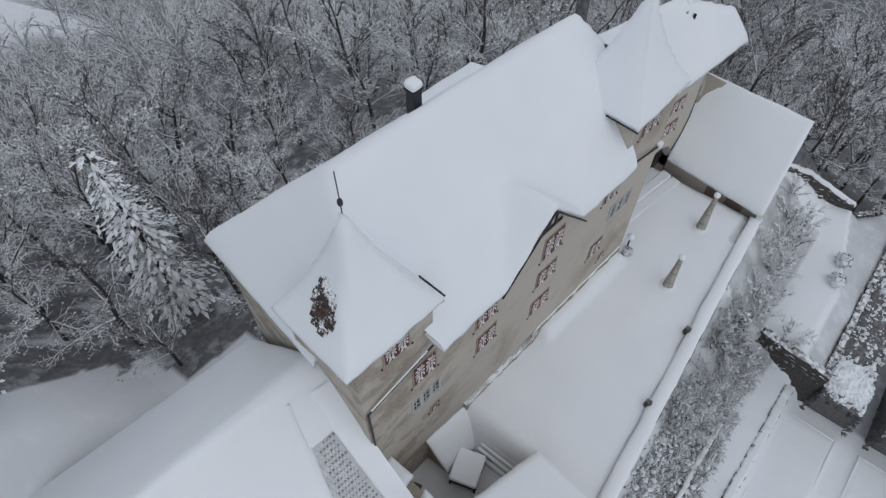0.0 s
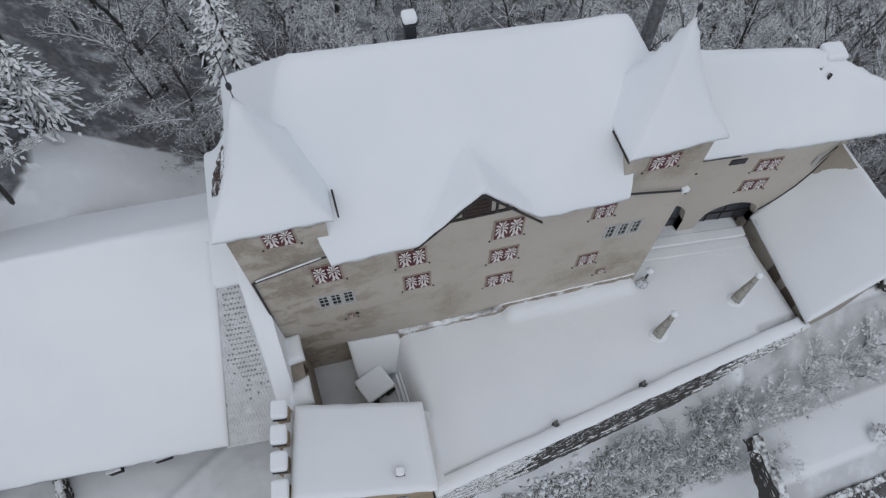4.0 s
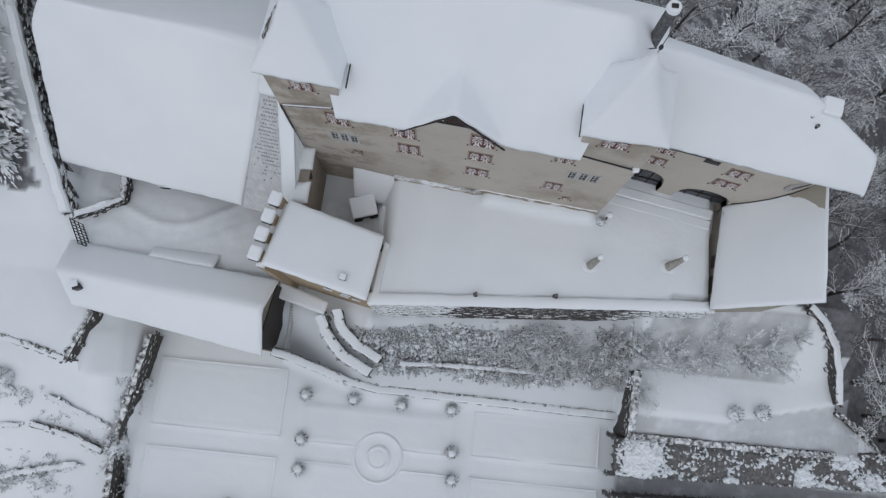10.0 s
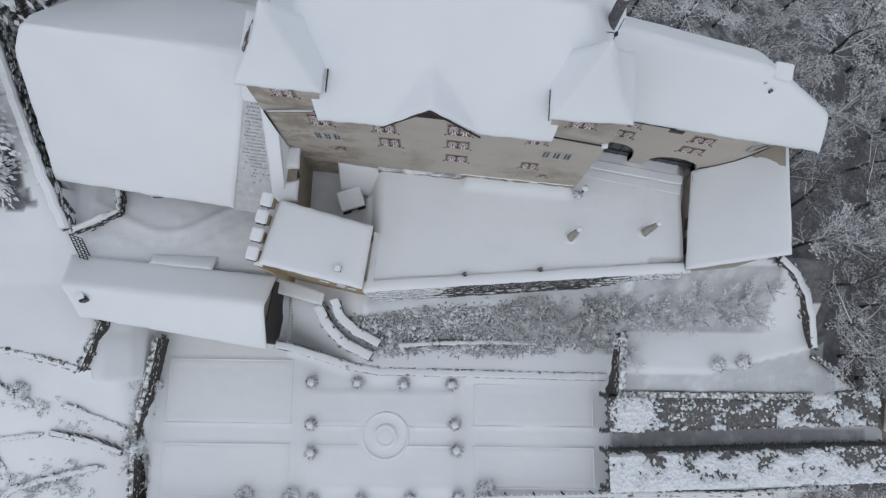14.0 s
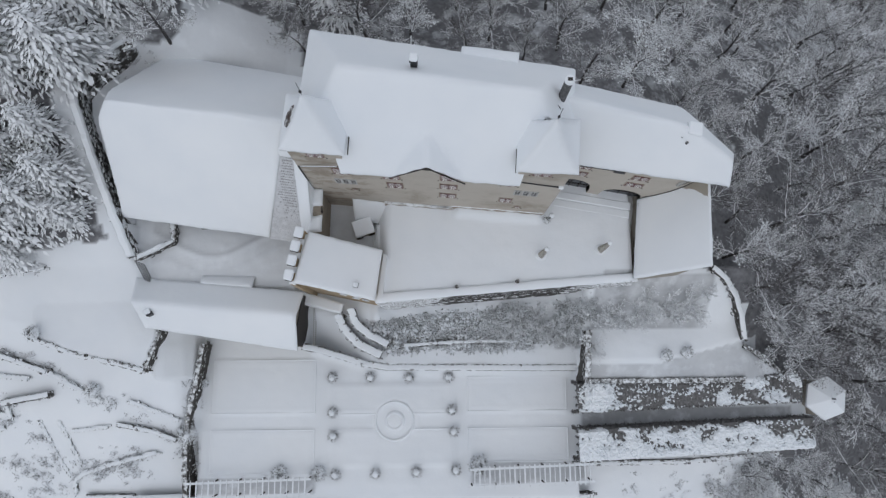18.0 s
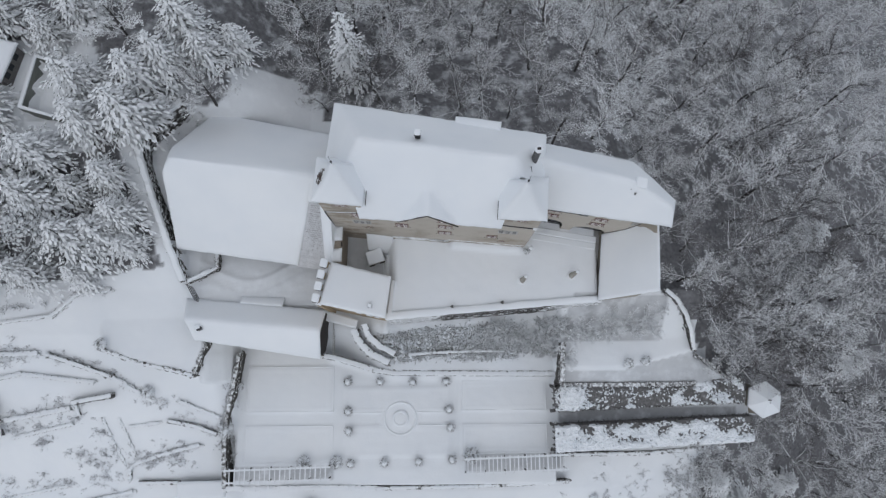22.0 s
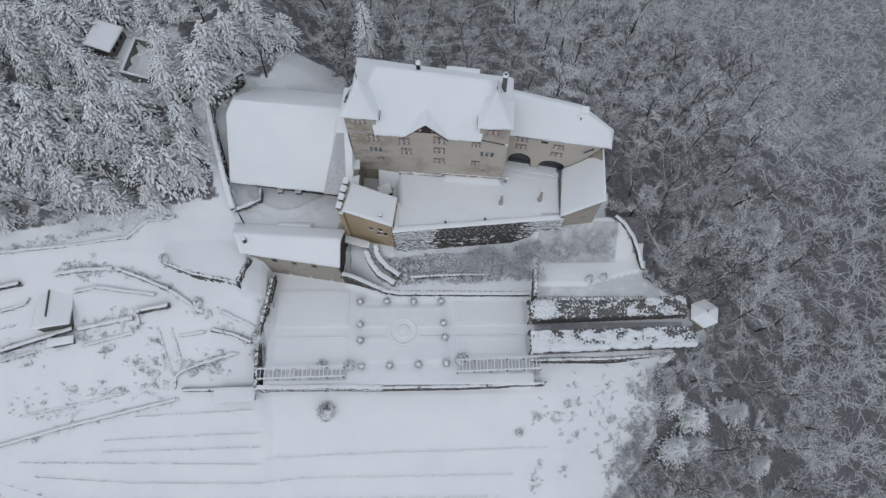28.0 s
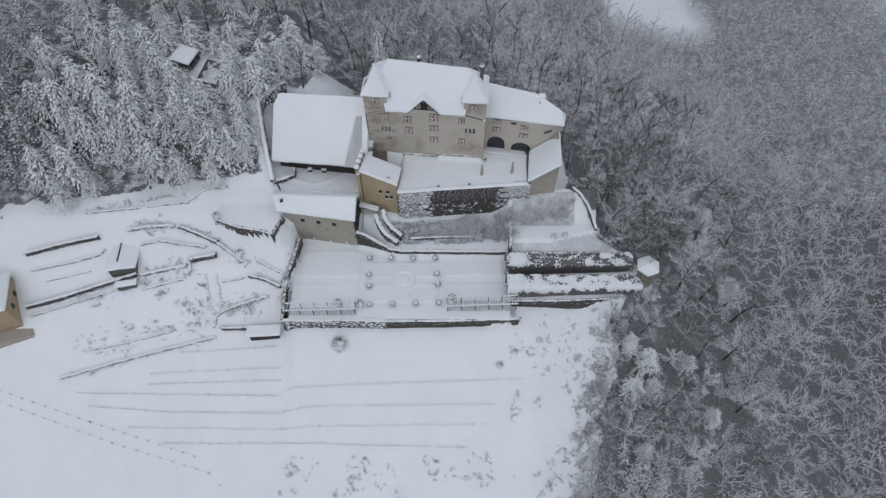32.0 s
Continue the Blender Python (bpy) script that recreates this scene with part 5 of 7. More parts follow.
def wall_run(name, points, label, thick=0.55, cap=0.22, base=1.3, mat=None, category="wall", bare=0.2):
    """A rubble wall along points (x, y, top), with a rounded cap of snow."""
    ob = thing(name, label, category, kind="structure")
    fine = []
    for (ax, ay, az), (bx, by, bz) in zip(points, points[1:]):
        n = max(1, int(math.hypot(bx - ax, by - ay) / 0.4))
        fine += [(ax + (bx - ax) * k / n, ay + (by - ay) * k / n, az + (bz - az) * k / n) for k in range(n)]
    fine.append(points[-1])
    rows = []
    for i, (x, y, z) in enumerate(fine):
        a, b = fine[max(0, i - 1)], fine[min(len(fine) - 1, i + 1)]
        dx, dy = b[0] - a[0], b[1] - a[1]
        n = math.hypot(dx, dy) or 1
        rows.append((x, y, z, -dy / n, dx / n))

    def band(sections, mat, part_name):
        V, F = [], []
        m = len(sections(0, *rows[0]))
        for i, row in enumerate(rows):
            V.extend(sections(i, *row))
        for i in range(len(rows) - 1):
            for k in range(m):
                F.append((i * m + k, i * m + (k + 1) % m, (i + 1) * m + (k + 1) % m, (i + 1) * m + k))
        F.append(tuple(range(m))[::-1])
        F.append(tuple((len(rows) - 1) * m + k for k in range(m)))
        return raw(part_name, V, F, mat, ob)

    def worn(x, y, z):
        return z + 0.13 * noise.noise((x * 0.9, y * 0.9, 3)) + 0.09 * noise.noise((x * 2.6, y * 2.6, 3))

    def stone(i, x, y, z, nx, ny):
        w = thick / 2
        j = [0.10 * noise.noise((x * 1.7, y * 1.7, k * 3.1)) for k in range(4)]
        low = min(z - 0.3, min(ground_z(x + nx * w, y + ny * w), ground_z(x - nx * w, y - ny * w)) - 0.4, z - base)
        z = worn(x, y, z)
        return [(x - nx * (w + j[0]), y - ny * (w + j[0]), low), (x - nx * (w + j[1]), y - ny * (w + j[1]), (low + z) / 2), (x - nx * (w + j[2]), y - ny * (w + j[2]), z), (x + nx * (w + j[2]), y + ny * (w + j[2]), z), (x + nx * (w + j[3]), y + ny * (w + j[3]), (low + z) / 2), (x + nx * w, y + ny * w, low)]

    def snow(i, x, y, z, nx, ny):
        z = worn(x, y, z)
        lie = 0.7 * noise.noise((x * 0.55, y * 0.55, 15)) + 0.35 * noise.noise((x * 1.9, y * 1.9, 5)) + 0.45 - 1.0 * bare
        up = cap * min(1.15, max(-0.35, 1.6 * lie))
        w = max(0.06, (thick / 2 + 0.04) * min(1.0, max(0.2, 0.55 + 0.9 * lie)))
        s = 0.12 * thick * noise.noise((x * 1.2, y * 1.2, 25))
        x, y = x + nx * s, y + ny * s
        return [(x - nx * w, y - ny * w, z - 0.05), (x - nx * w, y - ny * w, z + up * 0.5), (x - nx * w * 0.6, y - ny * w * 0.6, z + up), (x + nx * w * 0.6, y + ny * w * 0.6, z + up), (x + nx * w, y + ny * w, z + up * 0.5), (x + nx * w, y + ny * w, z - 0.05)]
    band(stone, mat or rubble_mat, "masonry")
    band(snow, snow_mat, "snow_cap")
    # rough stones that stand proud of the face and the top
    rw = random.Random(int(points[0][0] * 31 + points[0][1] * 17))
    SV, SF = [], []
    for x, y, z, nx, ny in rows:
        for _ in range(4):
            side = rw.choice((-1, 1))
            g = ground_z(x + nx * side * thick, y + ny * side * thick)
            top = worn(x, y, z)
            hz = rw.uniform(max(top - 1.6, min(g, top - 0.2)), top + 0.02)
            size = Vector((rw.uniform(0.25, 0.55), rw.uniform(0.18, 0.3), rw.uniform(0.16, 0.3)))
            m = Matrix.Translation((x + nx * side * thick * 0.46 + ny * rw.uniform(-0.3, 0.3), y + ny * side * thick * 0.46 - nx * rw.uniform(-0.3, 0.3), hz)) @ Matrix.Rotation(math.atan2(-nx, ny) + rw.uniform(-0.25, 0.25), 4, "Z") @ Matrix.Diagonal((size.x, size.y, size.z, 1))
            me = STONES[rw.randrange(5)]
            n = len(SV)
            SV.extend(m @ v.co for v in me.vertices)
            SF.extend(tuple(i + n for i in f.vertices) for f in me.polygons)
    tagged(raw("rough_stones", SV, SF, mat or rubble_mat, ob), kind="stuff")
    return ob


def along_ground(points, height):
    return [(x, y, ground_z(x, y) + height) for x, y in points]


wall_run("retaining_wall", [(x, retaining_line(x), -11.45 + 3.6 * ease(12, 4, x)) for x in (3.6, 6, 8.5, 11, 13.5, 17, 22, 27, 32, 37.2)], "snow-capped retaining wall above the formal garden", 0.6, 0.12, bare=-0.5)
wall_run("terrace_wall", [(37.7, -4.6, -7.2), (37.5, -7.5, -7.4), (37.4, -10.6, -7.6)], "dark rubble wall at the end of the upper terrace", 0.7, base=6, bare=0.9)
wall_run("terrace_wall", [(37.6, -10.65, -9.5), (57, -10.6, -9.6)], "rubble wall behind the clipped hedge", 0.5, base=4, bare=0.8)
wall_run("boundary_wall", [(51.4, 2.3, -3.0), (53.0, 1.2, -3.6), (54.6, -0.9, -4.8), (55.8, -3.2, -6.4), (56.4, -5.8, -7.5)], "curved snow-capped wall beside the wood", 0.5, 0.2, base=5, bare=-0.5)
wall_run("boundary_wall", [(56.9, -6.3, -8.9), (60.5, -8.4, -10.4), (64.6, -11.2, -12.2)], "low rubble wall running down to the pavilion", 0.25, 0.1, bare=0.9)
wall_run("slope_wall", [(15.5, -6.0, -10.6), (20.5, -5.75, -10.5), (25.0, -5.6, -10.5), (29.5, -5.6, -10.6)], "low broken wall along the foot of the slope", 0.35, 0.25, bare=0.15)
wall_run("garden_wall", [(-11.2, -25.0, -13.2), (-4, -25.05, -13.2), (3, -25.0, -13.2), (10.5, -25.2, -13.4)], "rubble wall below the pergola", 0.6, base=4, mat=snowy_rubble_mat)
wall_run("garden_wall", [(10.5, -25.2, -13.5), (24, -25.1, -13.6), (38.8, -24.6, -13.8)], "low snow-buried garden wall", 0.4, 0.35)
wall_run("garden_wall", [(-9.3, -5.6, -10.5), (-10.0, -10.0, -10.7), (-10.9, -15.0, -11.1), (-11.3, -18.5, -11.9), (-11.4, -25.0, -13.1)], "dark rubble wall along the garden's west side", 0.55, 0.05, base=4, bare=2.2, mat=rubble_mat)
wall_run("hedge_wall", [(36.5, -20.7, -12.9), (50, -20.6, -13.0), (64.0, -19.6, -13.4)], "low wall below the clipped hedge", 0.4, 0.15)
wall_run("yard_wall", [(-12.1, -4.3, -4.5), (-13.0, -6.6, -4.6), (-13.8, -8.7, -4.7)], "dark rubble wall below the yard", 0.45, 0.05, base=4, bare=1.6, mat=rubble_mat)
wall_run("yard_wall", [(-13.8, -8.7, -4.5), (-16.6, -8.0, -4.5), (-21.4, -7.0, -4.6), (-26.4, -5.1, -4.4)], "snow-topped wall along the yard's edge", 0.32, 0.06, base=3, bare=-0.3)
wall_run("hill_wall", [(-13.6, 26.6, 5.8), (-15.4, 24.9, 5.9), (-17.3, 22.8, 6.0), (-18.7, 20.8, 5.9), (-18.5, 19.0, 5.4), (-17.6, 14.5, 3.2), (-16.2, 8.5, 0.3), (-15.0, 4.0, -2.2)], "high stone wall with a thick snow top", 0.85, 0.4, base=4, bare=-0.5, mat=snowy_rubble_mat)
wall_run("yard_wall", [(-14.4, 4.0, -2.6), (-12.6, 4.9, -2.7), (-10.5, 5.9, -2.7), (-10.7, 7.9, -2.6)], "low angled wall in the yard", 0.5, 0.35)
wall_run("stair_wall", [(9.5, -1.9, -5.4), (9.9, -3.3, -6.7), (11.4, -4.8, -8.1), (13.6, -5.9, -9.6)], "curved snow-capped stair wall", 0.75, 0.14, base=2, bare=-0.6)
wall_run("stair_wall", [(7.9, -2.5, -6.3), (8.5, -4.1, -7.6), (10.0, -5.8, -9.0), (12.7, -7.2, -10.2)], "curved snow-capped stair wall", 0.85, 0.14, base=2, bare=-0.6)
for pts, h, tk, label in (
        ([(-55.5, -2.8), (-43.7, -1.7), (-33.5, -0.4)], 0.3, 0.3, "low bank wall above the lane"),
        ([(-33.5, -0.4), (-30.1, 2.3), (-25.2, 3.0)], 0.3, 0.35, "low bank wall above the lane"),
        ([(-67.7, -11.0), (-60.6, -9.3), (-52.2, -7.7)], 1.0, 0.45, "rubble wall below the lane"),
        ([(-46.2, -6.3), (-41.0, -5.6), (-36.0, -5.5)], 0.6, 0.5, "overgrown rubble wall below the lane"),
        ([(-34.9, -5.7), (-31.0, -7.0), (-26.5, -8.8)], 0.8, 0.4, "wall along the garden path"),
        ([(-26.5, -8.8), (-23.6, -10.6), (-20.9, -12.4)], 0.6, 0.4, "wall along the garden path"),
        ([(-43.0, -9.1), (-39.2, -8.3), (-35.4, -8.8), (-29.0, -9.6)], 0.5, 0.35, "low terrace wall"),
        ([(-17.3, -12.4), (-11.9, -14.8)], 0.5, 0.3, "low terrace wall"),
        ([(-19.2, -15.2), (-15.6, -16.0), (-12.6, -17.2)], 0.8, 0.35, "terrace wall beside the garden"),
        ([(-67.7, -20.8), (-60.3, -19.2), (-49.9, -16.5), (-43.6, -14.9)], 1.0, 0.5, "long terrace wall of dark stone"),
        ([(-42.8, -14.9), (-38.0, -14.1), (-33.0, -13.2)], 0.6, 0.5, "long overgrown terrace wall"),
        ([(-32.2, -12.4), (-26.5, -11.4)], 1.3, 0.5, "dark terrace wall under a snow cap"),
        ([(-42.3, -17.5), (-33.4, -15.5)], 0.4, 0.3, "low terrace wall"),
        ([(-67.0, -22.2), (-57.7, -19.9), (-51.0, -18.3)], 0.3, 0.3, "low snow-buried terrace wall"),
        ([(-27.0, -24.1), (-26.5, -22.4), (-25.3, -21.6), (-20.9, -20.2), (-15.5, -18.9)], 0.5, 0.35, "curved terrace wall"),
        ([(-60.2, -33.7), (-46.2, -30.2), (-34.2, -27.7), (-27.0, -26.2)], 0.5, 0.35, "long wall above the vineyard"),
        ([(-55.5, -28.7), (-45.0, -26.8), (-35.7, -24.9)], 0.2, 0.25, "low snow-buried wall"),
        ([(-25.3, -24.7), (-19.6, -24.7)], 0.9, 0.35, "dark wall beside the hut"),
        ([(-66.6, -14.0), (-58.2, -12.5), (-52.0, -11.0), (-51.1, -10.0)], 0.35, 0.3, "low angled terrace wall"),
        ([(-63.6, -15.9), (-53.7, -14.0)], 0.12, 0.2, "snow-buried bed edging"),
        ([(-28.9, -14.8), (-28.2, -18.3), (-27.2, -21.9)], 0.12, 0.3, "edging of a snow-covered garden stair"),
        ([(-26.6, -14.8), (-26.0, -17.5), (-25.4, -20.4)], 0.12, 0.3, "edging of a snow-covered garden stair"),
        ([(-32.4, -12.3), (-32.0, -14.2)], 0.5, 0.35, "short cross wall of the terrace"),
        ([(-25.0, -16.0), (-20.8, -15.5)], 0.3, 0.25, "low terrace wall")):
    wall_run("terrace_wall", along_ground(pts, h), label, tk, 0.12, mat=rubble_mat if h > 0.7 else snowy_rubble_mat, bare=-0.4)

# the parapet wall, stone by stone
for part_ob in list(parapet.children):
    if part_ob.name.startswith("masonry"):
        part_ob.data.materials.clear()
        part_ob.data.materials.append(court_rubble_mat)
rs = random.Random(8)
wall_dir = Vector((28.3, 2.15, 0)).normalized()
wall_out = Vector((wall_dir.y, -wall_dir.x, 0))
rest, laid = {True: ([], []), False: ([], [])}, 0
for course in range(23):
    z = -0.07 - 0.42 * course
    s = rs.uniform(0, 0.5)
    while s < 28.2:
        w = rs.uniform(0.5, 1.25)
        h = 0.42 * rs.uniform(0.92, 1.04)
        centre = Vector((12.9, -1.62, z)) + wall_dir * (s + w / 2) + wall_out * rs.uniform(-0.02, 0.06)
        m = Matrix.Translation(centre) @ Matrix.Rotation(math.atan2(wall_dir.y, wall_dir.x), 4, "Z") @ Matrix.Diagonal((w * 0.99, 0.3, h * 1.06, 1))
        white = centre.x < 20.0 + rs.uniform(-1, 1) or centre.x > 35.5 + rs.uniform(-1.5, 1.5)
        mesh = (SNOWY_STONES if white else COURT_STONES)[rs.randrange(5)]
        if course < 9 and laid < 300:
            ob = new("stone", mesh)
            ob.parent = parapet
            ob.matrix_basis = m
            laid += 1
        else:
            n = len(rest[white][0])
            rest[white][0].extend(m @ v.co for v in mesh.vertices)
            rest[white][1].extend(tuple(i + n for i in f.vertices) for f in mesh.polygons)
        s += w + 0.03
for white, (v, f) in rest.items():
    tagged(raw("lower_stone", v, f, snowy_rubble_mat if white else court_rubble_mat, parapet), kind="stuff")

# ---- the iron gate and bins of the yard ----
iron = thing("iron_gate", "wide iron lattice gate across the yard entrance", "gate", (-14.0, 3.3, -3.5))
iron.rotation_euler = (0, 0, -1.05)
for k in range(9):
    part("bar", boxed((0.3 * k, -0.03, 0.0), (0.3 * k + 0.05, 0.03, 2.3)), metal_mat, iron)
for z in (0.1, 0.8, 1.5, 2.2):
    part("rail", boxed((0.0, -0.04, z), (2.5, 0.04, z + 0.07)), metal_mat, iron)
for x, y, w in ((-7.2, 7.7, 0.9), (-4.0, 7.5, 1.1)):
    bin_ob = thing("bin", "low dark bin with a snow-covered lid", "bin", (x, y, -3.6), "bins under the barn eave")
    part("body", boxed((-w / 2, -0.35, 0), (w / 2, 0.35, 0.7), None, 0.03), wood_mat, bin_ob)
    part("snow_lid", boxed((-w / 2 - 0.05, -0.4, 0.7), (w / 2 + 0.05, 0.4, 0.95), None, 0.08), snow_mat, bin_ob)

# ---- clipped hedges, pavilion, pergolas ----
def hedge(x0, x1, y_at, half, top_at, base, cover, label, seed):
    ob = thing("clipped_hedge", label, "hedge", group="clipped hedges of the alley")
    nx, ring = int((x1 - x0) / 0.3), []
    V, F = [], []
    prof = [(-1, 0), (-1.05, 0.25), (-1.02, 0.5), (-1.0, 0.75), (-0.92, 0.95), (-0.5, 1.0), (0, 1.02), (0.5, 1.0), (0.92, 0.95), (1.0, 0.75), (1.02, 0.5), (1.05, 0.25), (1, 0)]
    m = len(prof)
    for i in range(nx + 1):
        x = x0 + (x1 - x0) * i / nx
        for k, (a, b) in enumerate(prof):
            j = 0.16 * noise.noise((x * 1.9 + seed, a * 3, b * 5)) + 0.1 * noise.noise((x * 4.5, a * 7 + seed, b * 9))
            z = base + (top_at(x) - base) * b
            tuck = (max(0.0, 1 - (x - x0) / 1.5) - max(0.0, 1 - (x1 - x) / 1.5)) * (1 - b)
            V.append((x + j + tuck, y_at(x) + a * half + j * 0.8, z + j))
    for i in range(nx):
        for k in range(m - 1):
            F.append((i * m + k, (i + 1) * m + k, (i + 1) * m + k + 1, i * m + k + 1))
    F.append(tuple(range(m)))
    F.append(tuple(nx * m + k for k in range(m))[::-1])
    raw("foliage", V, F, hedge_mat, ob, "dark clipped foliage")
    # leaf sprays that break the outline
    r = random.Random(seed)
    LV, LF = [], []
    for _ in range(3300):
        x = r.uniform(x0, x1) if r.random() < 0.85 else r.choice((x0, x1))
        a, b = prof[r.randrange(1, m - 1)]
        p = Vector((x, y_at(x) + a * half * r.uniform(0.85, 1.04), base + (top_at(x) - base) * min(1.0, b * r.uniform(0.8, 1.03))))
        d = Vector((r.uniform(-1, 1), a + r.uniform(-0.6, 0.6), r.uniform(-0.2, 1))).normalized()
        limb(LV, LF, p, p + d * r.uniform(0.2, 0.42), 0.07, 0)
    tagged(raw("leaf_sprays", LV, LF, hedge_mat, ob), kind="stuff")
    # snow that lies on the top in ragged, bumpy sheets
    SV, SF = [], []
    cell = 0.13
    mx, my = int((x1 - x0) / cell), int(2.9 * half / cell)
    lie = []
    for i in range(mx + 1):
        for j in range(my + 1):
            x, u = x0 + (x1 - x0) * i / mx, -1.9 + 2.96 * j / my
            face = max(0.0, -1.0 - u)
            grain = 0.5 * noise.noise((x * 2.3 + seed, u * half * 2.3, 1)) + 0.4 * noise.noise((x * 5.5, u * half * 5.5 + seed, 2)) + 0.25 * noise.noise((x * 11, u * half * 11, seed))
            k = cover(x, max(-1.0, u)) + grain - (0.9 * ease(0.82, 1.06, u) if u > 0 else 1.1 * face)
            lump = 0.5 + 0.5 * noise.noise((x * 3.1, u * half * 3.1, 6 + seed)) + 0.35 * noise.noise((x * 7, u * half * 7, 4))
            h = 0.5 * ease(0.0, 0.45, k) * lump + 0.10 * ease(0, 0.15, k)
            side = max(0.0, u - 0.85) if u > 0 else 0.35 * max(0.0, min(1.0, -u) - 0.85)
            lie.append(k)
            SV.append((x + 0.05 * noise.noise((x * 9, u * 9, 3)), y_at(x) + max(u, -1.04) * half - 0.3 * h * (face > 0) + 0.05 * noise.noise((x * 9, u * 9, 8)) + (0.25 if k <= 0 and face > 0 else 0), top_at(x) - (top_at(x) - base) * 0.55 * side + 0.06 + h * (1 - min(1, face * 3)) - face * 3.0 - (0.25 if k <= 0 and not face else 0)))
    for i in range(mx):
        for j in range(my):
            a = i * (my + 1) + j
            quad = (a, a + my + 1, a + my + 2, a + 1)
            if sum(lie[q] > 0 for q in quad) >= 2:
                SF.append(quad)
    for _ in range(900):
        x, u = r.uniform(x0 + 0.2, x1 - 0.2), r.uniform(-0.98, 0.95)
        if noise.noise((x * 0.7, u * 2, 40 + seed)) < r.uniform(-0.3, 0.4):
            continue
        tuft(SV, SF, Vector((x, y_at(x) + u * half, top_at(x) + r.uniform(0.0, 0.12))), r.uniform(0.06, 0.24), r.uniform(0.06, 0.24), r.uniform(0.06, 0.2))
    tagged(raw("snow_clumps", SV, SF, snow_mat, ob, "ragged patches of snow on the hedge"), kind="stuff")
    return ob


hedge(36.4, 64.3, lambda x: -12.5 + 0.035 * (x - 36.4), 1.75, lambda x: -9.2 - 0.05 * (x - 36.4), -13.4,
      lambda x, u: max(0.95 - 0.75 * math.hypot((x - 38.9) / 1.9, (u + 0.05) / 0.95), 1.1 * noise.noise((x * 0.45, u * 1.2 - 0.8, 2.0)) - 0.12 * u - 0.34 + 0.3 * ease(54, 60, x)), "long clipped hedge with patches of snow", 3)
hedge(36.3, 65.4, lambda x: -18.0 + 0.035 * (x - 36.4), 1.75, lambda x: -9.2 - 0.06 * (x - 36.4), -13.4,
      lambda x, u: 0.26 + 0.75 * noise.noise((x * 0.55, u * 1.4, 7.0)) - 0.3 * u + 0.5 * ease(40, 37.5, x) - 0.25 * ease(60, 65, x), "long clipped hedge under much snow", 4)

def edging(parent, lo, hi):
    part("edging", boxed((lo[0], lo[1], -13.5), (hi[0], hi[1], -13.1), None, 0.05), snow_mat, parent)


for x0, x1, y0, y1 in ((-8.7, 4.3, -14.3, -7.6), (-8.7, 4.3, -21.6, -16.2), (23.3, 35.9, -14.3, -9.9), (23.3, 35.9, -20.4, -16.2)):
    bed = thing("garden_bed", "rectangular snow-covered garden bed with a raised edging", "garden bed", group="beds of the formal garden")
    for lo, hi in (((x0, y0), (x1, y0 + 0.18)), ((x0, y1 - 0.18), (x1, y1)), ((x0, y0 + 0.19), (x0 + 0.18, y1 - 0.19)), ((x1 - 0.18, y0 + 0.19), (x1, y1 - 0.19))):
        edging(bed, lo, hi)
for y in (-14.5, -16.4):
    bed = thing("garden_bed", "snow-covered middle bed open towards the round bed", "garden bed", group="beds of the formal garden")
    for x0, x1 in ((6.0, 11.9), (16.5, 21.6)):
        edging(bed, (x0, y), (x1, y + 0.18))
round_bed = thing("round_bed", "round snow-covered bed with a low mound inside a ring", "garden bed", (14.2, -15.3, -13.3))
for name, radius, wide, high in (("ring", 2.35, 0.14, 0.22), ("mound_ring", 1.0, 0.2, 0.22)):
    V, F = [], []
    for k in range(48):
        a = 2 * math.pi * k / 48
        for dr, z in ((-wide * 1.6, -0.1), (-wide * 0.6, high), (wide * 0.6, high), (wide * 1.6, -0.1)):
            V.append(((radius + dr) * math.cos(a), (radius + dr) * math.sin(a), z))
    for k in range(48):
        n, m = 4 * k, 4 * ((k + 1) % 48)
        F.extend([(n, m, m + 1, n + 1), (n + 1, m + 1, m + 2, n + 2), (n + 2, m + 2, m + 3, n + 3)])
    raw(name, V, F, snow_mat, round_bed, smooth=True)

pavilion = thing("garden_pavilion", "six-sided garden pavilion with a pale snow-covered roof", "pavilion", (67.6, -13.0, 0))
PV, PF = [], []
for k in range(6):
    a = math.pi / 3 * k + 0.35
    PV.extend([(2.7 * math.cos(a), 2.7 * math.sin(a), -11.6), (2.7 * math.cos(a), 2.7 * math.sin(a), -11.25)])
PV.extend([(0, 0, -9.9), (0, 0, -11.5)])
for k in range(6):
    j = (k + 1) % 6
    PF.extend([(2 * k, 2 * j, 2 * j + 1, 2 * k + 1), (2 * k + 1, 2 * j + 1, 12), (2 * j, 2 * k, 13)])
raw("roof_snow", PV, PF, roof_snow_mat, pavilion)
for k in range(6):
    a, b = math.pi / 3 * k + 0.35, math.pi / 3 * (k + 1) + 0.35
    pa, pb = (2.2 * math.cos(a), 2.2 * math.sin(a)), (2.2 * math.cos(b), 2.2 * math.sin(b))
    part("wall", prism([pa, pb, (pb[0] * 0.92, pb[1] * 0.92), (pa[0] * 0.92, pa[1] * 0.92)], -18.0, -11.55), grey_plaster_mat, pavilion)
part("finial", boxed((-0.08, -0.08, -10.0), (0.08, 0.08, -9.3)), metal_mat, pavilion)


